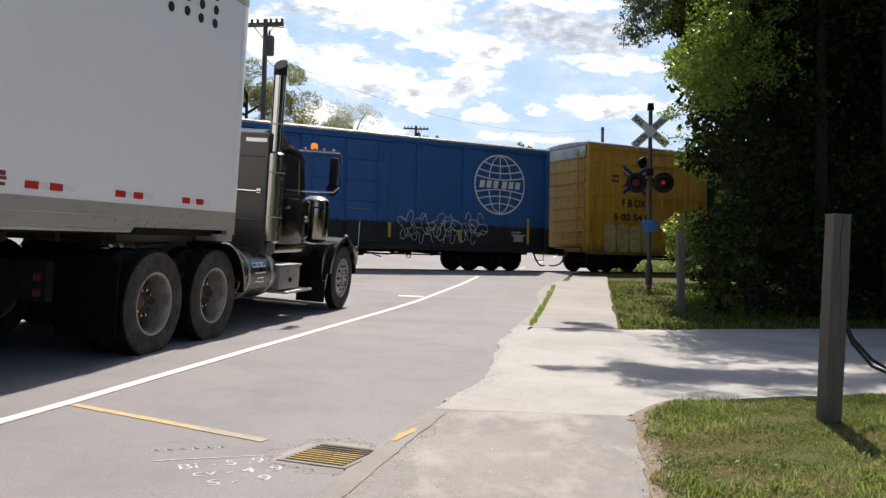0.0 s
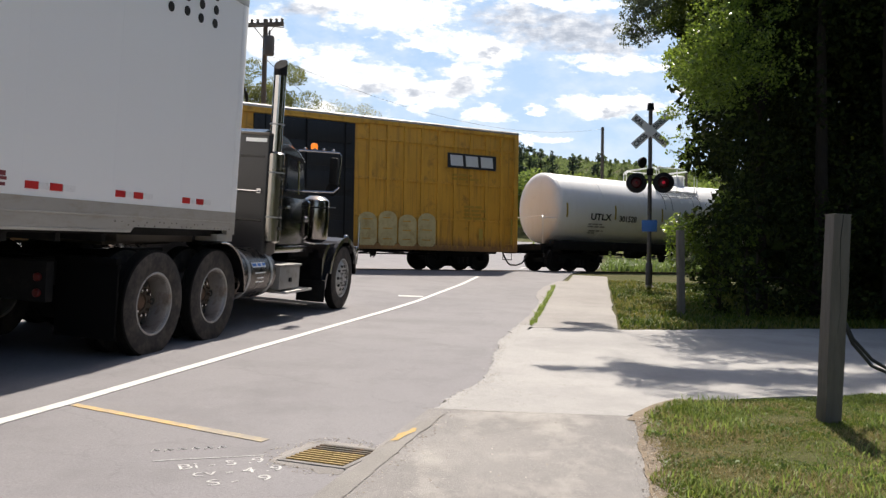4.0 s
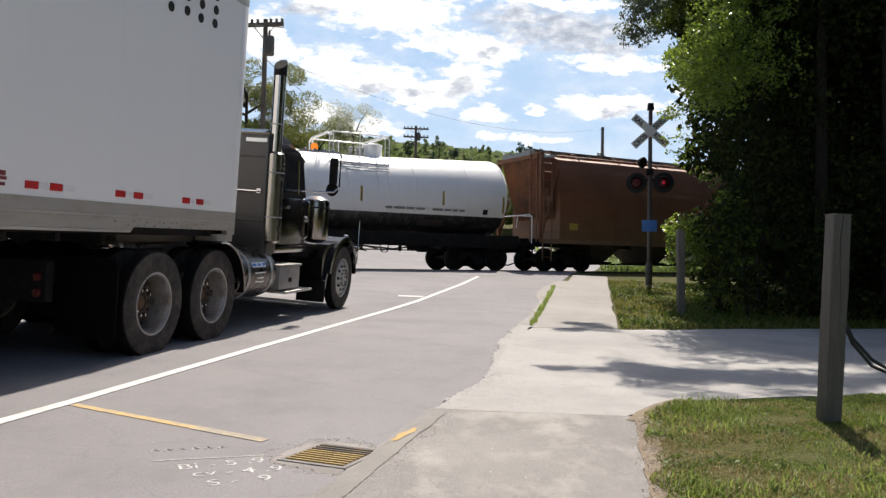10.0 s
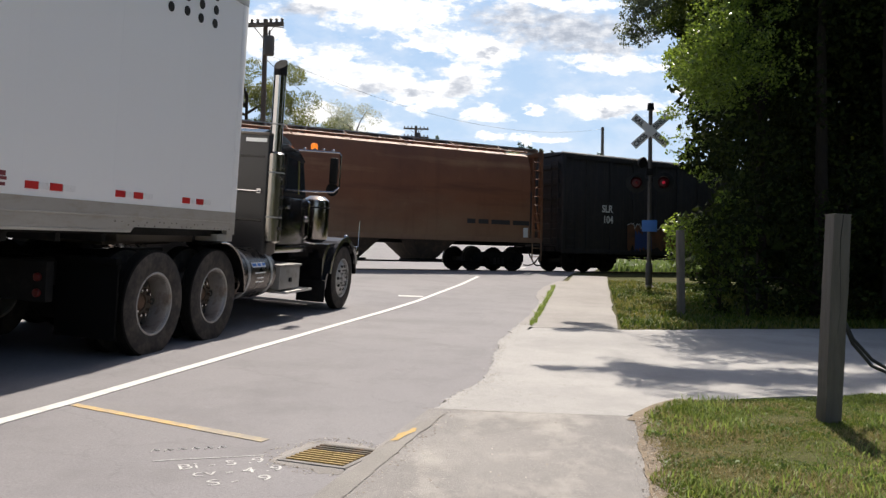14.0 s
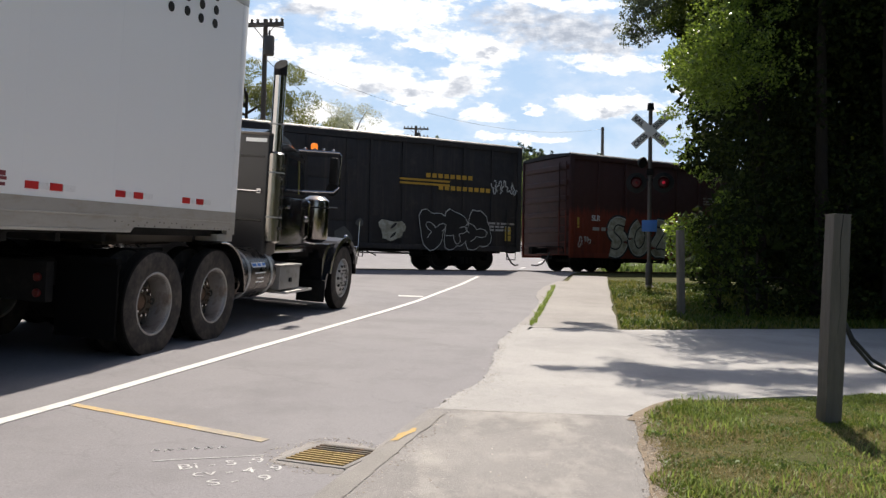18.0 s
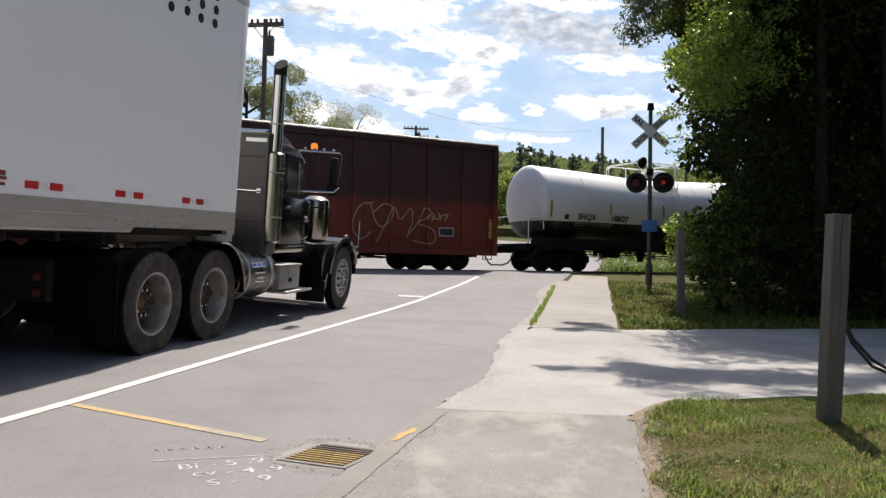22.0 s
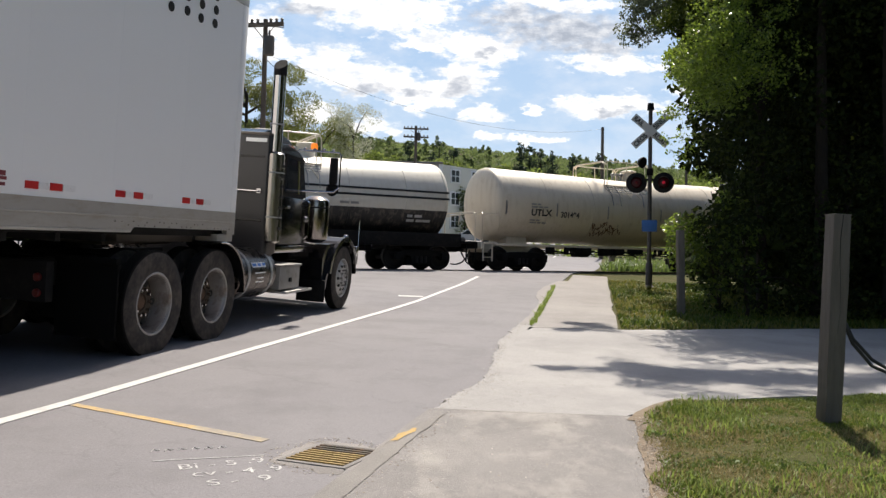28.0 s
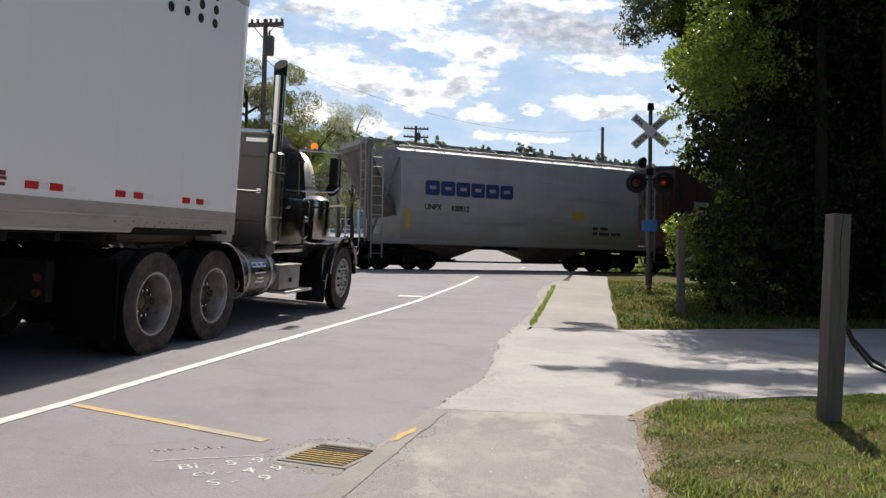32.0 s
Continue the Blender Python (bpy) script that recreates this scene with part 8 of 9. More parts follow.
def to_marks(x, y):
    v = MARK_M.inverted() @ Vector((x, y, MARK_M.translation.z))
    return v.x, v.y


bm = bmesh.new()
for k in range(12):
    x = -0.315 + 0.0525 * k
    box(bm, x, x + 0.0525, -0.005 - 0.002 * math.sin(k * 2.1), 0.005 + 0.002 * math.sin(k * 1.3), 0, 0.0015)
bmesh.ops.translate(bm, verts=bm.verts, vec=(*to_marks(-1.355, 4.68), 0))
chalked("mark_line", mesh_of("mark_line", bm, M["chalk"]))
for txt, x, y, length, turn in (("Bi - 5 .9", -1.45, 4.44, 0.48, 7), ("cv - 4 .9", -1.34, 4.32, 0.49, 2), ("S -  9", -1.21, 4.17, 0.34, 6)):
    me = lettering(txt, 0.145, 0.0006, -0.004)
    xs = [v.co.x for v in me.vertices]
    px, py = to_marks(x, y)
    flat = pose(px, py, 0, 0, 0, turn) @ pose(0, 0, 0, -90, 0, 0) @ Matrix.Diagonal((length / (max(xs) - min(xs)), 1, 1, 1)) @ Matrix.Translation((-min(xs), 0, 0))
    chalked("mark_letters", me, flat)
bm = bmesh.new()
px, py = to_marks(-1.74, 4.78)
for k, h in enumerate((0.05, 0.035, 0.02, 0.05, 0.045, 0.04)):
    x = px + 0.078 * k
    tube(bm, [(x, py - h * 0.5, 0), (x + 0.018, py + h * 0.6, 0), (x + 0.036, py - h * 0.2, 0), (x + 0.052, py + h * 0.3, 0)], 0.004, 4)
chalked("mark_bar", mesh_of("mark_bar", bm, M["chalk"]))

# ---- utility poles and wires ----


def utility_pole(x, y, h, label, arms=(0.4,), arm_w=2.4, turn=0, transformer=False, r=0.15, lean=0):
    z = land(x, y) - 0.1
    p = thing("utility_pole", pose(x, y, z, 0, lean, turn), label, "utility pole", "utility poles")
    part("pole", rod(bmesh.new(), (0, 0, 0), (0, 0, h), r, r * 0.75, 12), M["pole_wood"], p)
    for a in arms:
        arm = part("crossarm", box(bmesh.new(), -arm_w / 2, arm_w / 2, -0.24, -0.1, h - a - 0.08, h - a + 0.08, 0.01), M["pole_wood"], p)
        for xx in (-arm_w * 0.46, -arm_w * 0.32, -arm_w * 0.17, arm_w * 0.17, arm_w * 0.32, arm_w * 0.46):
            part("insulator", lathe(bmesh.new(), [(0.03, h - a + 0.06), (0.075, h - a + 0.1), (0.05, h - a + 0.17), (0.075, h - a + 0.23), (0, h - a + 0.29)], 8, Matrix.Translation((xx, -0.15, 0))), M["dusty"], arm)
        for sx in (-1, 1):
            part("arm_brace", tube(bmesh.new(), [(0, -0.13, h - a - 0.6), (sx * arm_w * 0.28, -0.15, h - a - 0.05)], 0.02, 4), M["dusty"], arm)
    if transformer:
        tr = part("transformer", lathe(bmesh.new(), [(0, h - 1.6), (0.2, h - 1.6), (0.22, h - 1.55), (0.22, h - 0.85), (0.2, h - 0.8), (0, h - 0.75)], 16, Matrix.Translation((0.27, -0.2, 0))), M["dusty"], p, "grey pole transformer")
        part("bushing", lathe(bmesh.new(), [(0.03, h - 0.8), (0.05, h - 0.65), (0.03, h - 0.55), (0, h - 0.5)], 8, Matrix.Translation((0.27, -0.2, 0))), M["dusty"], tr)
    return p


utility_pole(-7.9, 34, 10.65, "tall wooden utility pole with crossarm and transformer", (0.28,), 1.75, -10, True, 0.13, 0.5)
utility_pole(-3.15, 86, 12.4, "dark wooden utility pole with two crossarms and a transformer", (0.35, 1.25), 2.75, 8, True, 0.2)
utility_pole(12.0, 60, 10.1, "bare wooden utility pole", (), 2, 0, False, 0.15)
utility_pole(18.4, 60, 7.2, "thin wooden utility pole behind the trees", (), 2, 0, False, 0.13)


def wire(p, q, sag, r=0.02):
    pts = []
    for i in range(15):
        t = i / 14
        pts.append((p[0] + (q[0] - p[0]) * t, p[1] + (q[1] - p[1]) * t, p[2] + (q[2] - p[2]) * t - sag * 4 * t * (1 - t)))
    single("overhead_wire", tube(bmesh.new(), pts, r, 5), M["wire"], "thin black overhead wire between poles", "wire", group="overhead wires")


wire((-7.85, 33.9, 9.2), (12.0, 60, 10.7), 1.4, 0.007)
wire((-7.85, 33.9, 9.0), (-3.15, 86, 13.9), 1.7, 0.012)
wire((-8.4, 33.9, 10.3), (-60, 20, 12), 1.0, 0.02)
wire((-7.0, 33.9, 10.3), (-56, 16, 12), 1.0, 0.02)

# ---- apartment house beyond the crossing ----
HX0, HX1, HY = -13.6, -0.45, 95.0
HZ0 = land(-6, HY) - 0.3
house = thing("apartment_house", pose(0, 0, HZ0), "grey three-storey apartment house with white windows", "house")
HH = 12.25 - HZ0
part("wall", box(bmesh.new(), HX0, HX1, HY, HY + 13, 0, HH), M["siding"], house, "grey clapboard wall")
bm = bmesh.new()
for z in np.arange(0.3, HH, 0.32):
    box(bm, HX0, HX1, HY - 0.03, HY, z, z + 0.02)
part("clapboard", bm, M["siding"], house)
# paler siding puts the light on this side wall into its colour
bm = bmesh.new()
v = [bm.verts.new(p) for p in ((HX1, HY - 0.05, 0), (HX1 + 5.6, HY + 4.5, 0), (HX1 + 5.6, HY + 4.5, HH - 0.2), (HX1, HY - 0.05, HH))]
bm.faces.new(v)
bmesh.ops.solidify(bm, geom=bm.faces[:], thickness=-0.2)
part("wall", bm, M["siding_pale"], house, "side wall with its light put into a paler siding")
part("roof", box(bmesh.new(), HX0 - 0.3, HX1 + 0.3, HY - 0.35, HY + 13.3, HH, HH + 0.25, 0.05), M["shingle"], house)
part("corner_board", box(bmesh.new(), HX1 - 0.2, HX1 + 0.25, HY - 0.08, HY + 0.1, 0, HH), M["trim"], house)


def window(x, z, w=1.5, h=1.5, m=None):
    win = part("window", box(bmesh.new(), -w / 2 - 0.12, w / 2 + 0.12, -0.08, 0.02, -h / 2 - 0.12, h / 2 + 0.12, 0.02), M["trim"], house, "white-framed sash window")
    for sx in (-1, 1):
        for sz in (-1, 1):
            part("pane", box(bmesh.new(), sx * w / 4 - w / 4 + 0.06, sx * w / 4 + w / 4 - 0.06, -0.1, -0.085, sz * h / 4 - h / 4 + 0.05, sz * h / 4 + h / 4 - 0.05), M["glass"], win)
    win.matrix_basis = m or pose(x, HY - 0.03, z)


for x in (-11.6, -7.6, -3.3):
    for z in (2.0, 4.75, 7.5):
        window(x, z)
for z in (2.0, 4.75, 7.5):
    for k in (0.32, 0.78):
        window(0, z, 1.3, 1.5, pose(HX1 + 5.6 * k, HY + 4.5 * k - 0.1, z, 0, 0, 39))
# porch with rails at the left of the house
porch = part("porch", box(bmesh.new(), -10.2, -6.0, HY - 1.6, HY - 0.1, 2.9, 3.05, 0.02), M["trim"], house, "white timber porch")
for x in np.arange(-10.1, -5.9, 0.5):
    part("baluster", box(bmesh.new(), x - 0.04, x + 0.04, HY - 1.55, HY - 1.47, 3.05, 4.0), M["trim"], porch)
part("porch_rail", box(bmesh.new(), -10.2, -6.0, HY - 1.6, HY - 1.42, 4.0, 4.1), M["trim"], porch)
for x in (-10.1, -8.0, -6.1):
    part("porch_post", box(bmesh.new(), x - 0.08, x + 0.08, HY - 1.55, HY - 1.4, 0, 2.9), M["trim"], porch)
# small flag on the front
flag = thing("flag", pose(-2.05, HY - 1.2, HZ0 + 5.5, 0, 25, 0), "small striped red and white flag on a slanted staff", "flag")
part("staff", rod(bmesh.new(), (0, 1.1, -1.2), (0, 0, 1.0), 0.03, None, 6), M["trim"], flag)
for i in range(7):
    part("flag_stripe", box(bmesh.new(), -0.7, 0.0, -0.01, 0.01, 0.9 - 0.22 * i - 0.22, 0.9 - 0.22 * i), M["red_mark"] if i % 2 == 0 else M["trim"], flag)
part("flag_canton", box(bmesh.new(), -0.35, 0.0, -0.02, 0.02, 0.1, 0.9), M["navy_mark"], flag)


def parked_car(x, y, turn, paint, label):
    z = land(x, y)
    c = thing("parked_car", pose(x, y, z, 0, 0, turn), label, "car", "parked cars")
    body = prism(bmesh.new(), [(-2.1, 0.35), (2.1, 0.35), (2.15, 0.7), (1.9, 0.85), (1.1, 0.92), (0.55, 1.4), (-0.9, 1.42), (-1.6, 0.95), (-2.1, 0.88)], -0.85, 0.85)
    bmesh.ops.bevel(body, geom=body.edges[:], offset=0.05, segments=2, affect="EDGES")
    part("body", body, paint, c)
    for yy in (-0.86, 0.84):
        part("side_window", prism(bmesh.new(), [(-1.35, 0.95), (0.85, 0.95), (0.45, 1.32), (-0.85, 1.34)], yy, yy + 0.02), M["glass"], c)
    for xx in (-1.3, 1.3):
        for yy in (-0.82, 0.82):
            part("wheel", rod(bmesh.new(), (xx, yy - 0.1, 0.32), (xx, yy + 0.1, 0.32), 0.32, None, 18), M["rubber"], c)


parked_car(-3.6, 84, 10, plain("white_car_paint", (0.6, 0.6, 0.6), 0.25), "white parked car before the apartment house")
parked_car(3.2, 82, 5, plain("silver_car_paint", (0.45, 0.46, 0.48), 0.25, 0.5), "silver parked car before the apartment house")
fence = thing("fence", pose(-8, 80, land(-8, 80)), "low pale fence beyond the crossing", "fence")
for i in range(16):
    part("fence_post", box(bmesh.new(), i * 0.8 - 6, i * 0.8 - 5.9, -0.05, 0.05, -0.3, 1.0), M["trim"], fence)
for z in (0.45, 0.85):
    part("fence_rail", box(bmesh.new(), -6, 6.1, -0.03, 0.03, z, z + 0.09), M["trim"], fence)
shed = thing("far_house", pose(24, 125, land(24, 125)), "low pale building with a flat roof among trees", "house")
part("wall", box(bmesh.new(), -4, 4, -3, 3, -0.5, 6.0), M["siding_pale"], shed)
part("roof", box(bmesh.new(), -4.3, 4.3, -3.3, 3.3, 6.0, 6.3, 0.05), M["shingle"], shed)

# ---- trees, bushes and grass ----


def leaf_mesh(name, centres, radii, per, size, material, seed, squash=0.8, droop=0.0, shell=0.45):
    """Many small folded leaves gathered in clumps."""
    r = np.random.default_rng(seed)
    P = []
    for c, rad, n in zip(centres, radii, per):
        d = r.normal(size=(n, 3))
        d /= np.linalg.norm(d, axis=1)[:, None]
        q = rad * (shell + (1 - shell) * r.random(n) ** 0.6)
        p = np.array(c) + d * q[:, None] * np.array([1, 1, squash])
        P.append(p)
    P = np.concatenate(P)
    n = len(P)
    a = r.normal(size=(n, 3))
    a[:, 2] -= droop
    a /= np.linalg.norm(a, axis=1)[:, None]
    b = np.cross(a, r.normal(size=(n, 3)))
    b /= np.linalg.norm(b, axis=1)[:, None]
    nn = np.cross(a, b)
    s = size * (0.6 + 0.8 * r.random(n))[:, None]
    v0, v1 = P - a * s * 0.5, P + a * s * 0.5
    mid_ = P + nn * s * 0.08
    v2, v3 = mid_ + b * s * 0.3, mid_ - b * s * 0.3
    V = np.stack([v0, v2, v1, v3], 1).reshape(-1, 3)
    me = bpy.data.meshes.new(name)
    me.vertices.add(len(V))
    me.vertices.foreach_set("co", V.ravel())
    me.loops.add(n * 4)
    me.loops.foreach_set("vertex_index", np.arange(n * 4, dtype=np.int32))
    me.polygons.add(n)
    me.polygons.foreach_set("loop_start", np.arange(0, n * 4, 4, dtype=np.int32))
    me.polygons.foreach_set("loop_total", np.full(n, 4, dtype=np.int32))
    me.update(calc_edges=True)
    me.materials.append(material)
    return me


def tree(x, y, h, trunk_r, crown, leaf, per, size, material, label, seed, lean=(0, 0), limbs=9, base_z=None, category="tree", name="tree", droop=0.0):
    """Trunk, limbs that reach the clumps, and a crown of leaves. crown: (dx, dy, z, radius) clumps."""
    z = (land(x, y) if base_z is None else base_z) - 0.1
    t = thing(name, pose(x, y, z), label, category, "trees")
    r = random.Random(seed)
    pts = [Vector((lean[0] * k * k * h / 16 + r.uniform(-0.05, 0.05), lean[1] * k * k * h / 16 + r.uniform(-0.05, 0.05), h * k / 6)) for k in range(7)]
    bm = bmesh.new()
    for i in range(6):
        rod(bm, pts[i], pts[i + 1] + (pts[i + 1] - pts[i]) * 0.03, trunk_r * (1 - 0.12 * i), trunk_r * (1 - 0.12 * (i + 1)), 10)
    part("trunk", bm, M["bark"], t)
    for k in range(min(limbs, len(crown))):
        c = Vector(crown[(k * 7) % len(crown)][:3])
        zt = max(h * 0.2, min(h * 0.95, c.z - 0.8))
        p = pts[0].lerp(pts[-1], zt / h)
        bm = bmesh.new()
        q = p.lerp(c, 0.5) + Vector((0, 0, 0.25))
        rod(bm, p, q, trunk_r * 0.35, trunk_r * 0.22, 7)
        rod(bm, q, c, trunk_r * 0.22, trunk_r * 0.08, 6)
        part("limb", bm, M["bark"], t)
    part("crown", leaf_mesh("crown", [c[:3] for c in crown], [c[3] for c in crown], [max(12, int(per * c[3] ** 2)) for c in crown], size, material, seed, droop=droop), material, t)
    return t


def clumps(seed, n, x, y, z, r):
    g = random.Random(seed)
    return [(g.uniform(*x), g.uniform(*y), g.uniform(*z), g.uniform(*r)) for _ in range(n)]


WOOD_EDGE = ((-0.4, 0.287), (0.0, 0.287), (0.055, 0.277), (0.07, 0.3), (0.083, 0.345), (0.105, 0.335), (0.125, 0.3), (0.14, 0.276), (0.165, 0.28), (0.185, 0.275), (0.2, 0.278), (0.212, 0.315), (0.235, 0.285), (0.26, 0.268), (0.3, 0.3), (0.36, 0.315), (0.38, 0.12), (0.6, 0.1))


def inside_wood(x, y, crown):
    """Keeps the clumps that stay behind the wood's ragged edge, seen along the road."""
    z0 = land(x, y) - 0.1
    keep = []
    for c in crown:
        X, Y, Z = x + c[0], y + c[1], z0 + c[2] - 0.22
        k = float(np.interp(Z / Y, [e[0] for e in WOOD_EDGE], [e[1] for e in WOOD_EDGE]))
        if (X - 0.85 * c[3]) / Y > k:
            keep.append(c)
    return keep


def rim(seed, n, low, high, depth, near=(13.6, 15.4), size=(0.09, 0.24)):
    """Small leafy sprays along the wood's ragged edge, as places in the world."""
    g = random.Random(seed)
    out = []
    for _ in range(n):
        y, k, r_ = g.uniform(*near), g.uniform(low, high), g.uniform(*size)
        e = float(np.interp(k, [p[0] for p in WOOD_EDGE], [p[1] for p in WOOD_EDGE]))
        out.append((y * (e + depth * g.random() ** 1.6) + r_ * 0.6, y, y * k + 0.22, r_))
    return out


def about(x, y, places):
    z = land(x, y) - 0.1
    return [(p[0] - x, p[1] - y, p[2] - z, p[3]) for p in places]


# the wood beside the driveway, its deep shade put into the leaf colour
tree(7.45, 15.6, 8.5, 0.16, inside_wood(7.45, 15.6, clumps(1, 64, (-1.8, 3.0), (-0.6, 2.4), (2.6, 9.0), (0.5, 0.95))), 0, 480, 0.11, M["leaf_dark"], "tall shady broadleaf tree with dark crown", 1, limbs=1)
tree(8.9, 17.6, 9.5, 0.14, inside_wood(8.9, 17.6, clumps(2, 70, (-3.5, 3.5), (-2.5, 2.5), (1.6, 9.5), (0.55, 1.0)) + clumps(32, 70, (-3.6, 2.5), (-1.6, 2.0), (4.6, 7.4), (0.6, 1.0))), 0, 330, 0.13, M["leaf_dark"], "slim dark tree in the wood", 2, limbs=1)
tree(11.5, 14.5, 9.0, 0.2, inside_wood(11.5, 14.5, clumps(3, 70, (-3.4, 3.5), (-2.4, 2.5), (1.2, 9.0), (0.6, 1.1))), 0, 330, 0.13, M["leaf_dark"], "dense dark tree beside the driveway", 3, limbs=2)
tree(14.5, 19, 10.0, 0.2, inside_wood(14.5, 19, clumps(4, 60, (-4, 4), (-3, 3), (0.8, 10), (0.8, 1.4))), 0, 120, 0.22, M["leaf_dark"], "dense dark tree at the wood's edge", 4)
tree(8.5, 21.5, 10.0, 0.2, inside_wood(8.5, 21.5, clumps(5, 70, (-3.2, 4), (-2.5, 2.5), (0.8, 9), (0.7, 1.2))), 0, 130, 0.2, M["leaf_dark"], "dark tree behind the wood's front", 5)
# sunlit maple at the edge, nearest the signal
tree(6.6, 16.4, 7.5, 0.12, inside_wood(6.6, 16.4, clumps(6, 330, (-2.6, -0.25), (-2.8, -0.4), (4.2, 8.4), (0.1, 0.27)) + clumps(26, 26, (-2.6, -1.9), (-2.4, -0.6), (2.9, 4.9), (0.13, 0.26)) + clumps(80, 130, (-3.25, -1.25), (-3.7, -1.5), (3.9, 5.3), (0.1, 0.25)) + clumps(81, 30, (-2.7, -1.3), (-1.7, -0.2), (4.2, 5.2), (0.12, 0.28))) + about(6.6, 16.4, rim(66, 76, 0.19, 0.31, 0.05, (13.6, 15.4), (0.07, 0.18)) + rim(67, 60, 0.2, 0.34, 0.11, (13.2, 14.6), (0.07, 0.18)) + [(4.2, 15.4, 3.2, 0.1), (4.28, 15.5, 2.8, 0.13)]), 0, 1100, 0.062, M["leaf_lit"], "sunlit green broadleaf tree at the wood's edge", 6)
# leaf clumps added above the view, placed to shape the driveway's shade
tree(8.4, 14.9, 9.0, 0.14, clumps(7, 13, (-6.1, -4.8), (-1.62, -1.46), (7.95, 8.15), (0.1, 0.17)) + clumps(77, 40, (-4.9, -3.2), (-1.8, -1.4), (7.9, 8.3), (0.15, 0.3)) + clumps(76, 60, (-3.6, 0.6), (-1.95, -1.1), (7.9, 8.3), (0.2, 0.36))
     + clumps(78, 9, (-4.2, -2.5), (-2.36, -2.22), (7.95, 8.1), (0.1, 0.17)) + clumps(17, 130, (-2.5, 0.6), (0.0, 2.3), (7.8, 8.4), (0.28, 0.52)) + clumps(18, 60, (-1.4, 3.4), (-0.5, 2.4), (7.8, 8.6), (0.35, 0.6)) + clumps(79, 28, (-2.5, -0.5), (2.0, 3.6), (7.8, 8.4), (0.26, 0.5))
     + clumps(27, 11, (-5.05, -4.6), (2.3, 2.85), (7.9, 8.15), (0.16, 0.3)) + clumps(28, 10, (-5.3, -4.5), (1.65, 2.0), (7.9, 8.15), (0.12, 0.24)) + clumps(47, 110, (-2.2, 4.6), (1.2, 6.5), (7.8, 9.8), (0.45, 0.85))
     + clumps(48, 46, (-1.6, 3.0), (5.8, 8.4), (7.6, 8.8), (0.45, 0.85)) + clumps(50, 90, (-2.6, 0.5), (3.4, 7.8), (7.8, 8.4), (0.3, 0.55)) + clumps(49, 50, (0.4, 4.6), (-1.4, 1.4), (7.8, 9.2), (0.45, 0.8)), 0, 1500, 0.095, M["leaf_mid"], "unseen tree added to cast shade on the driveway and lawn", 7, limbs=0)
# grey-green hanging bough in front of the wood
tree(6.9, 11.4, 6.0, 0.1, clumps(20, 46, (-4.25, -3.75), (-0.6, 0.6), (4.75, 5.8), (0.08, 0.2)) + clumps(22, 16, (-4.3, -3.95), (-0.4, 0.4), (4.45, 4.75), (0.06, 0.15)) + clumps(21, 16, (-3.9, -1.5), (-0.5, 0.5), (5.35, 6.2), (0.22, 0.36)), 0, 3400, 0.047, M["leaf_grey"], "tree with a grey-green bough hanging over the walkway", 20, droop=0.6, limbs=0)
# deep wood behind and beside, too dense to tell apart
g = random.Random(60)
cent, rad, per = [], [], []
while len(cent) < 470:
    x, y, z, r_ = g.uniform(6, 30), g.uniform(15.5, 38), g.uniform(0.2, 9.5), g.uniform(0.9, 1.7)
    if off_track(x, y) - r_ < 2.8 or not inside_wood(x, y, [(0, 0, z, r_ * 1.4)]):
        continue
    cent.append((x, y, land(x, y) + z))
    rad.append(r_)
    per.append(210)
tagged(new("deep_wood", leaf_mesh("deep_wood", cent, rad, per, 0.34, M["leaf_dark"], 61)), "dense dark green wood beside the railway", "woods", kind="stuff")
# leaf masses added out of view to block low sky light and darken reflections
cent, rad, per = [], [], []
for k in range(420):
    side = k % 2
    x, y = (g.uniform(13, 30), g.uniform(-25, 9)) if side else (g.uniform(-24, -12.5), g.uniform(-25, 23))
    r_ = g.uniform(1.6, 2.6)
    cent.append((x, y, land(x, y) + g.uniform(0.5, 10)))
    rad.append(r_)
    per.append(150)
tagged(new("roadside_wood", leaf_mesh("roadside_wood", cent, rad, per, 0.6, M["leaf_dark"], 62)), "unseen leaf mass added to block low sky light", "woods", kind="stuff")
# bushes under the trees
tree(5.6, 15.9, 1.6, 0.05, inside_wood(5.6, 15.9, clumps(8, 20, (-1.3, -0.5), (-0.8, 0.2), (1.45, 2.25), (0.14, 0.28)) + clumps(28, 9, (-1.3, -0.9), (-0.8, 0.2), (0.5, 1.4), (0.14, 0.24))) + about(5.6, 15.9, rim(68, 60, -0.01, 0.066, 0.04, (15.0, 15.9), (0.08, 0.18)) + rim(69, 14, 0.085, 0.13, 0.03, (14.2, 15.2), (0.07, 0.14))), 0, 900, 0.066, M["leaf_lit"], "green leafy bush beside the guard post", 8, category="bush", name="bush", limbs=6)
tree(5.75, 15.0, 1.5, 0.04, inside_wood(5.75, 15.0, clumps(29, 24, (-1.1, -0.1), (-0.7, 0.3), (0.45, 2.35), (0.16, 0.34))), 0, 560, 0.09, M["leaf_mid"], "leafy green bush at the wood's edge", 29, category="bush", name="bush", limbs=3)
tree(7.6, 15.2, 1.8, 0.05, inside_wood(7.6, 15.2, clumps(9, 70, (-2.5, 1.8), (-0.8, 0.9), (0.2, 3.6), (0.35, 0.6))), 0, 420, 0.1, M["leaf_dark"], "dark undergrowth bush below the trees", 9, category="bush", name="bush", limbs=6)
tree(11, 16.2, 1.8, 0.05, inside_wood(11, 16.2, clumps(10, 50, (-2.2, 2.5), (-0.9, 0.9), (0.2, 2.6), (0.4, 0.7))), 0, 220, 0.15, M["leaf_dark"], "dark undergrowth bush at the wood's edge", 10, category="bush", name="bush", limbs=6)
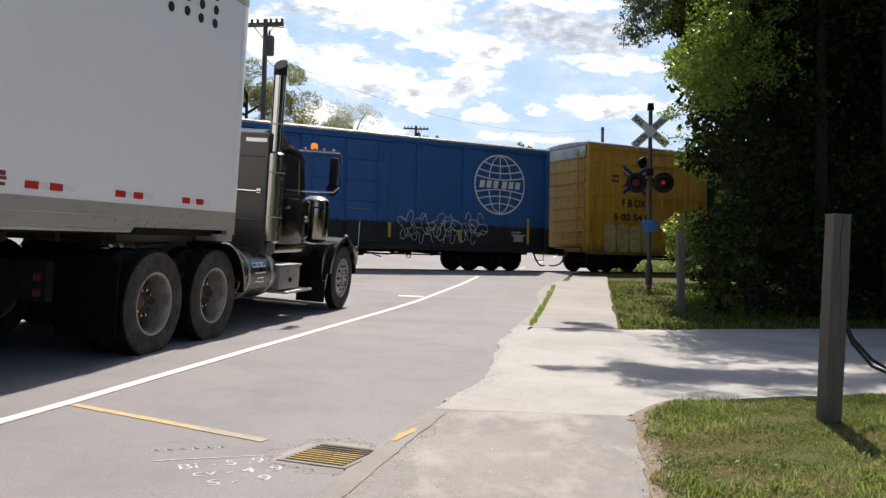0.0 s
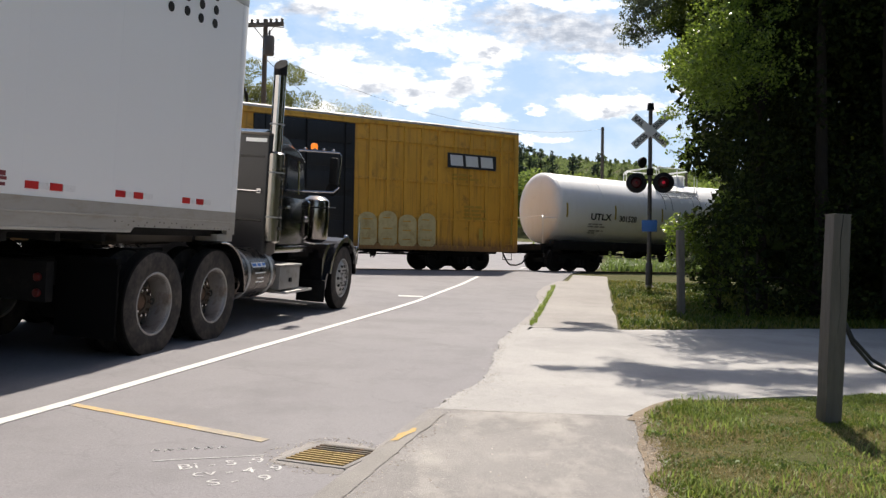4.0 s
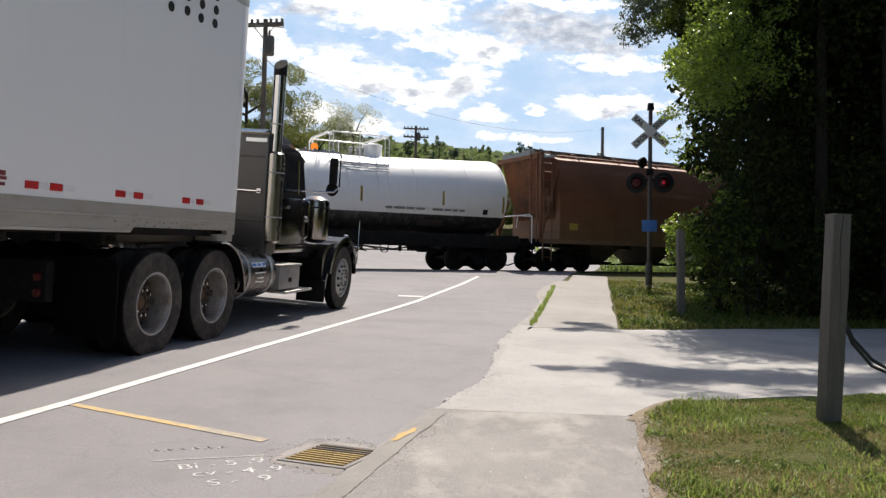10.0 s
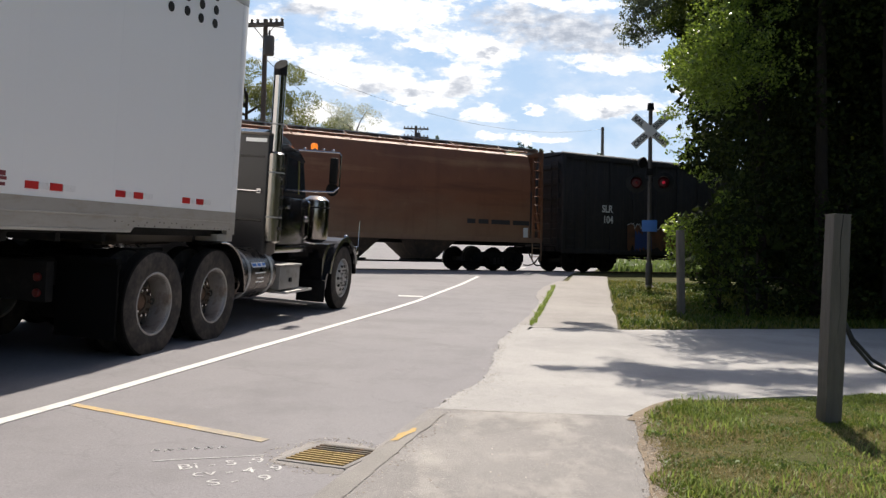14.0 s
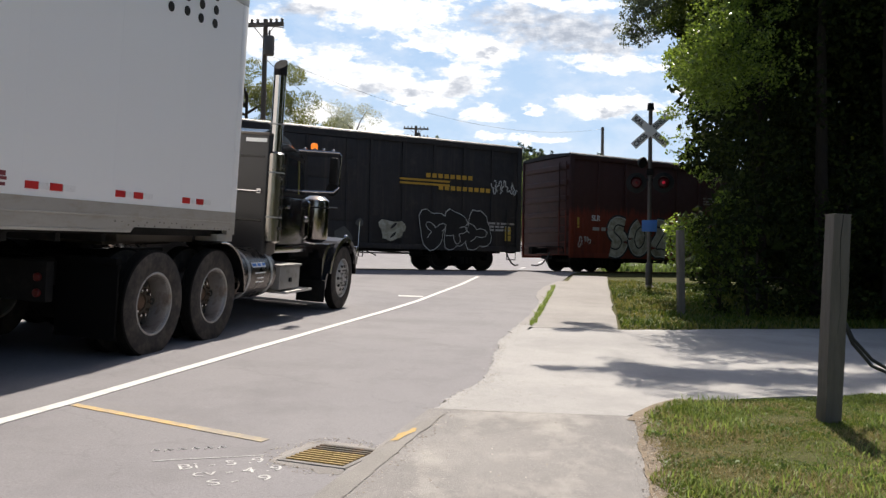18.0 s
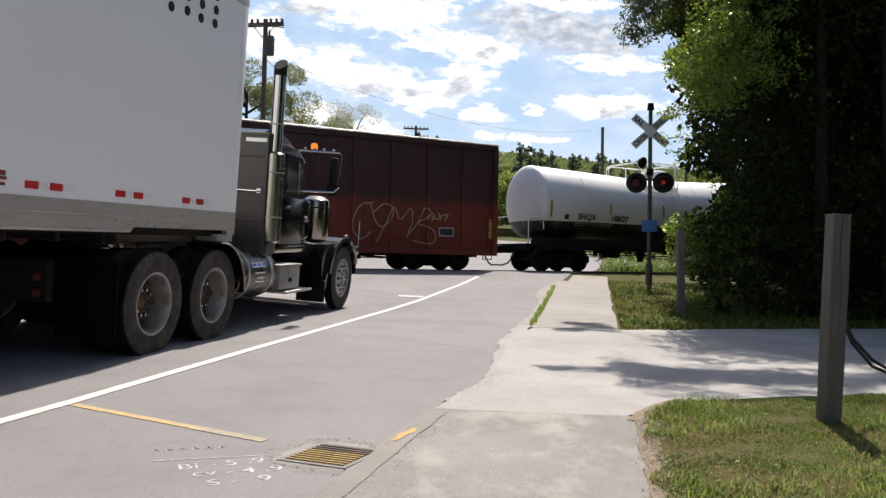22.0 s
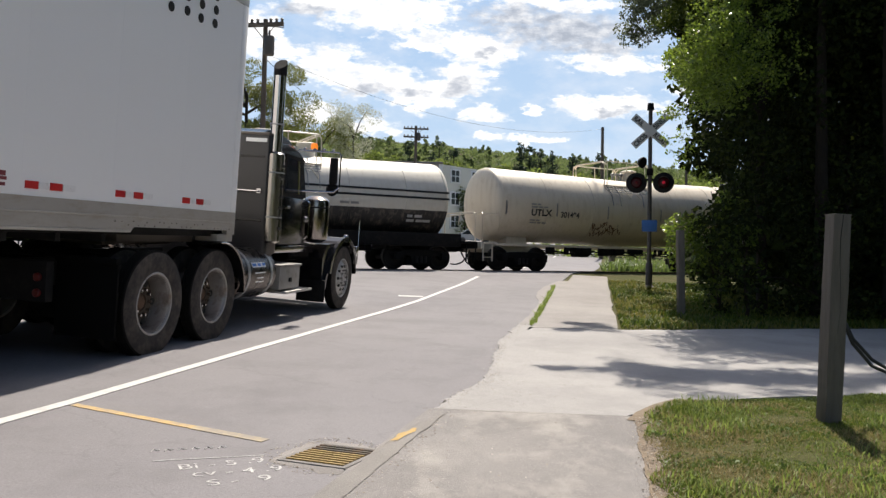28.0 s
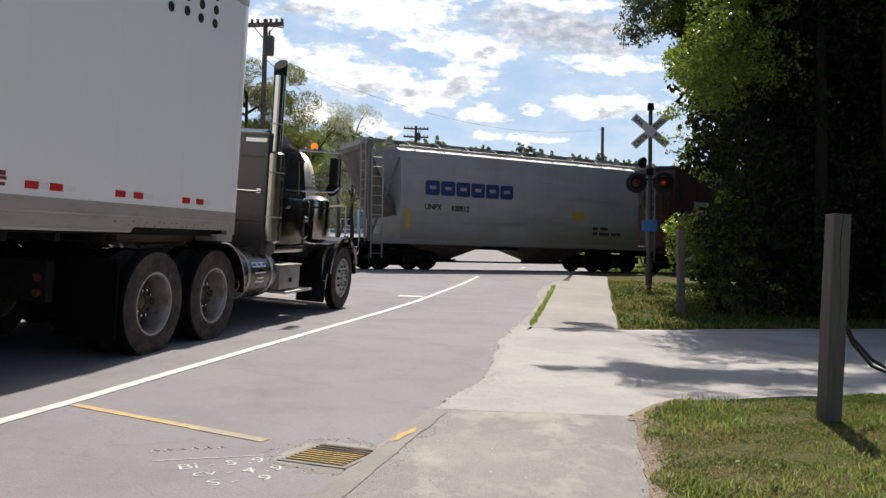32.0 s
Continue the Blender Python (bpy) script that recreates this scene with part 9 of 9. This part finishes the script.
# trees beyond the tracks at the left
tree(-11.8, 47, 9.5, 0.25, clumps(11, 110, (-3.5, 3.4), (-2, 2), (2.5, 10.8), (0.5, 1.0)), 0, 900, 0.115, M["leaf_yellow"], "yellow-green broadleaf tree behind the pole", 11)
tree(-6.7, 58, 8.5, 0.16, clumps(12, 70, (-1.7, 1.7), (-1.4, 1.4), (3.5, 10.6), (0.35, 0.8)), 0, 420, 0.11, M["leaf_silver"], "thin silvery-leaved tree beyond the tracks", 12)
tree(-10.0, 60, 7.0, 0.2, clumps(13, 70, (-3.0, 3.0), (-2, 2), (1.5, 9.4), (0.6, 1.1)), 0, 560, 0.14, M["leaf_yellow"], "yellow-green tree behind the silvery one", 13)
# bright bushes behind the apartment house and by the bare pole
tree(3.5, 112, 5.5, 0.2, clumps(14, 60, (-8, 9), (-2, 2), (3, 8.0), (1.1, 1.9)), 0, 55, 0.5, M["leaf_bush"], "bright green bushy tree behind the house", 14)
tree(18.0, 68, 4.5, 0.2, clumps(15, 60, (-5, 7), (-2, 2), (1.5, 6.3), (0.8, 1.4)), 0, 75, 0.36, M["leaf_bush"], "bright green bushy tree beyond the crossing", 15)
tree(2.6, 97, 5.0, 0.12, clumps(18, 26, (-1.0, 1.4), (-0.8, 0.8), (1.0, 6.5), (0.5, 0.8)), 0, 90, 0.3, M["leaf_far"], "narrow dark green tree against the house wall", 18)
tree(9.5, 62, 1.4, 0.05, clumps(19, 40, (-2, 9), (-1.5, 1.5), (0.1, 1.3), (0.4, 0.8)), 0, 120, 0.25, M["leaf_bush"], "low green scrub beside the far road", 19, category="bush", name="bush", limbs=4)

# single dark trees that stand above the wooded rise: bearing, top, half width, all in view units at 150 m
for k, (bx, top, wd) in enumerate(((-14.6, 24.5, 2.1), (-6.6, 23.9, 0.9), (-1.0, 23.9, 2.5), (1.8, 23.2, 1.5), (14.3, 23.6, 1.3), (16.2, 23.0, 1.2), (18.3, 23.0, 1.1), (20.6, 22.4, 1.0), (24.4, 21.7, 1.3), (29.2, 22.2, 1.5))):
    zb = land(bx, 150)
    hgt = top - zb
    tree(bx, 150, hgt * 0.9, 0.2, [(c[0] * (1.25 - 0.9 * c[2] / hgt), c[1], c[2], c[3] * (1.2 - 0.5 * c[2] / hgt)) for c in clumps(200 + k, 26, (-wd, wd), (-1, 1), (hgt * 0.3, hgt * 0.97), (0.5, 0.95))], 0, 90, 0.42, M["leaf_pine"], "dark tall tree above the far woods", 200 + k, limbs=4)
# far woods on the rise
g = random.Random(40)
cent, rad, per = [], [], []
for k in range(760):
    y = g.uniform(128, 470) if k % 2 else g.uniform(125, 260)
    x = y * g.uniform(-0.42, 0.55)
    hgt = g.uniform(3.6, 5.2) * (1.5 if g.random() < 0.06 else 1)
    z = land(x, y)
    wd = hgt * g.uniform(0.3, 0.46)
    for q in range(7):
        t = q / 6
        cent.append((x + g.uniform(-1, 1) * wd * (1 - t * 0.7), y + g.uniform(-1, 1) * wd, z + hgt * (0.18 + 0.8 * t)))
        rad.append(wd * (0.85 - 0.5 * t))
        per.append(90)
woods = tagged(new("far_woods", leaf_mesh("far_woods", cent, rad, per, 0.6, M["leaf_far"], 41)), "green mixed woods on the rising ground", "woods", kind="stuff")


# closed wood on the far slope
cent, rad, per = [], [], []
for k in range(4200):
    y = g.uniform(180, 480)
    x = y * g.uniform(-0.4, 0.5)
    r_ = g.uniform(1.1, 2.0) * (1.6 if g.random() < 0.05 else 1)
    cent.append((x, y, land(x, y) + r_ * 0.5))
    rad.append(r_)
    per.append(34)
tagged(new("wooded_slope", leaf_mesh("wooded_slope", cent, rad, per, 1.0, M["leaf_far"], 44)), "closed green wood on the far slope", "woods", kind="stuff")
cent, rad, per = [], [], []
for k in range(900):
    y = g.uniform(112, 127)
    x = g.uniform(-16, 48)
    top = 9.3 + 3.0 * noise.noise((x * 0.11, 0, 4)) + 1.6 * noise.noise((x * 0.5, y * 0.2, 9)) - (4.0 if 9.5 < x < 19 else 0)
    cent.append((x, y, land(x, y) + g.uniform(2.0, max(3.0, top))))
    rad.append(g.uniform(0.7, 1.5))
    per.append(130)
tagged(new("bright_scrub", leaf_mesh("bright_scrub", cent, rad, per, 0.4, M["leaf_scrub"], 43)), "bright green scrub along the foot of the wooded rise", "scrub", kind="stuff")


def blades(name, spots, n, h, material, seed, label, width=0.008, rise=-0.004):
    """Bent grass blades scattered over the spots that a test allows."""
    r = np.random.default_rng(seed)
    V, F = [], []
    (xa, xb, ya, yb), ok = spots
    made = 0
    while made < n:
        x, y = float(r.uniform(xa, xb)), float(r.uniform(ya, yb))
        if not ok(x, y):
            made += 0.2
            continue
        made += 1
        z = land(x, y) + rise
        hh = h * float(r.uniform(0.4, 1.3)) * (0.55 + 0.9 * max(0, noise.noise((x * 1.3, y * 1.3, 0)) + 0.4))
        a, b = float(r.uniform(0, 6.28)), float(r.uniform(0.2, 1.3)) * hh
        dx, dy = math.cos(a), math.sin(a)
        w = width * float(r.uniform(0.6, 1.4))
        i = len(V)
        V += [(x - dy * w, y + dx * w, z), (x + dy * w, y - dx * w, z), (x + dx * b * 0.4 + dy * w * 0.7, y + dy * b * 0.4 - dx * w * 0.7, z + hh * 0.65), (x + dx * b * 0.4 - dy * w * 0.7, y + dy * b * 0.4 + dx * w * 0.7, z + hh * 0.65), (x + dx * b, y + dy * b, z + hh)]
        F += [(i, i + 1, i + 2, i + 3), (i + 3, i + 2, i + 4)]
    return tagged(new(name, raw(name, V, F, material)), label, "grass", kind="stuff")


def near_lawn(x, y):
    lo = float(np.interp(x, [p[0] for p in DRIVE_LO], [p[1] for p in DRIVE_LO]))
    return x > x_at(WALK_R, y) + 0.07 + 0.13 * noise.noise((x * 3, y * 3, 1)) and y < lo - 0.04


def far_lawn(x, y):
    hi = float(np.interp(x, [p[0] for p in DRIVE_HI], [p[1] for p in DRIVE_HI]))
    return y > hi + 0.05 and x > x_at(WALK2_R, y) + 0.05 and off_track(x, y) > 3.2


blades("near_grass", ((0.8, 4.6, 3.0, 7.7), near_lawn), 105000, 0.028, M["blade"], 50, "patchy half-dry lawn grass beside the walkway", 0.0035, 0.008)
def sprigs(x, y):
    return near_lawn(x, y) and noise.noise((x * 1.1, y * 1.1, 21)) > 0.12


blades("lawn_sprigs", ((0.8, 4.6, 3.0, 7.7), sprigs), 5200, 0.07, M["leaf_bush"], 54, "longer bright green tufts in the lawn", 0.004, 0.008)
blades("far_grass", ((2.6, 9.5, 11.9, 26), far_lawn), 24000, 0.085, M["yellow_turf"], 51, "green lawn grass beyond the driveway", 0.012)


def clover(x, y):
    return near_lawn(x, y) and noise.noise((x * 2.2, y * 2.2, 7)) > 0.18


cl, r5 = [], random.Random(70)
while len(cl) < 640:
    x, y = r5.uniform(1.2, 4.6), r5.uniform(3.2, 7.6)
    if clover(x, y):
        cl.append((x, y, land(x, y) + 0.004))
tagged(new("clover", leaf_mesh("clover", cl, [0.06] * len(cl), [14] * len(cl), 0.036, M["weed"], 71, 0.5, 0, 0.1)), "small green clover clumps in the lawn", "weeds", kind="stuff")


def weed_strip(x, y):
    c = x_at([(1.33, 11.9), (1.98, 15.6), (3.25, 22.9)], y)
    return abs(x - c) < 0.04 + 0.035 * noise.noise((0, y * 2, 3))


blades("weeds", ((1.2, 3.8, 12.2, 22.4), weed_strip), 8000, 0.075, M["leaf_bush"], 52, "strip of green weeds between road and walkway", 0.01)


def far_verge(x, y):
    return x > x_at(ROAD_EDGE, y) + 0.3 and off_track(x, y) < -3


blades("far_verge", ((6, 16, 32, 52), far_verge), 5000, 0.35, M["weed"], 53, "green grass verge beyond the crossing", 0.04)

motions()
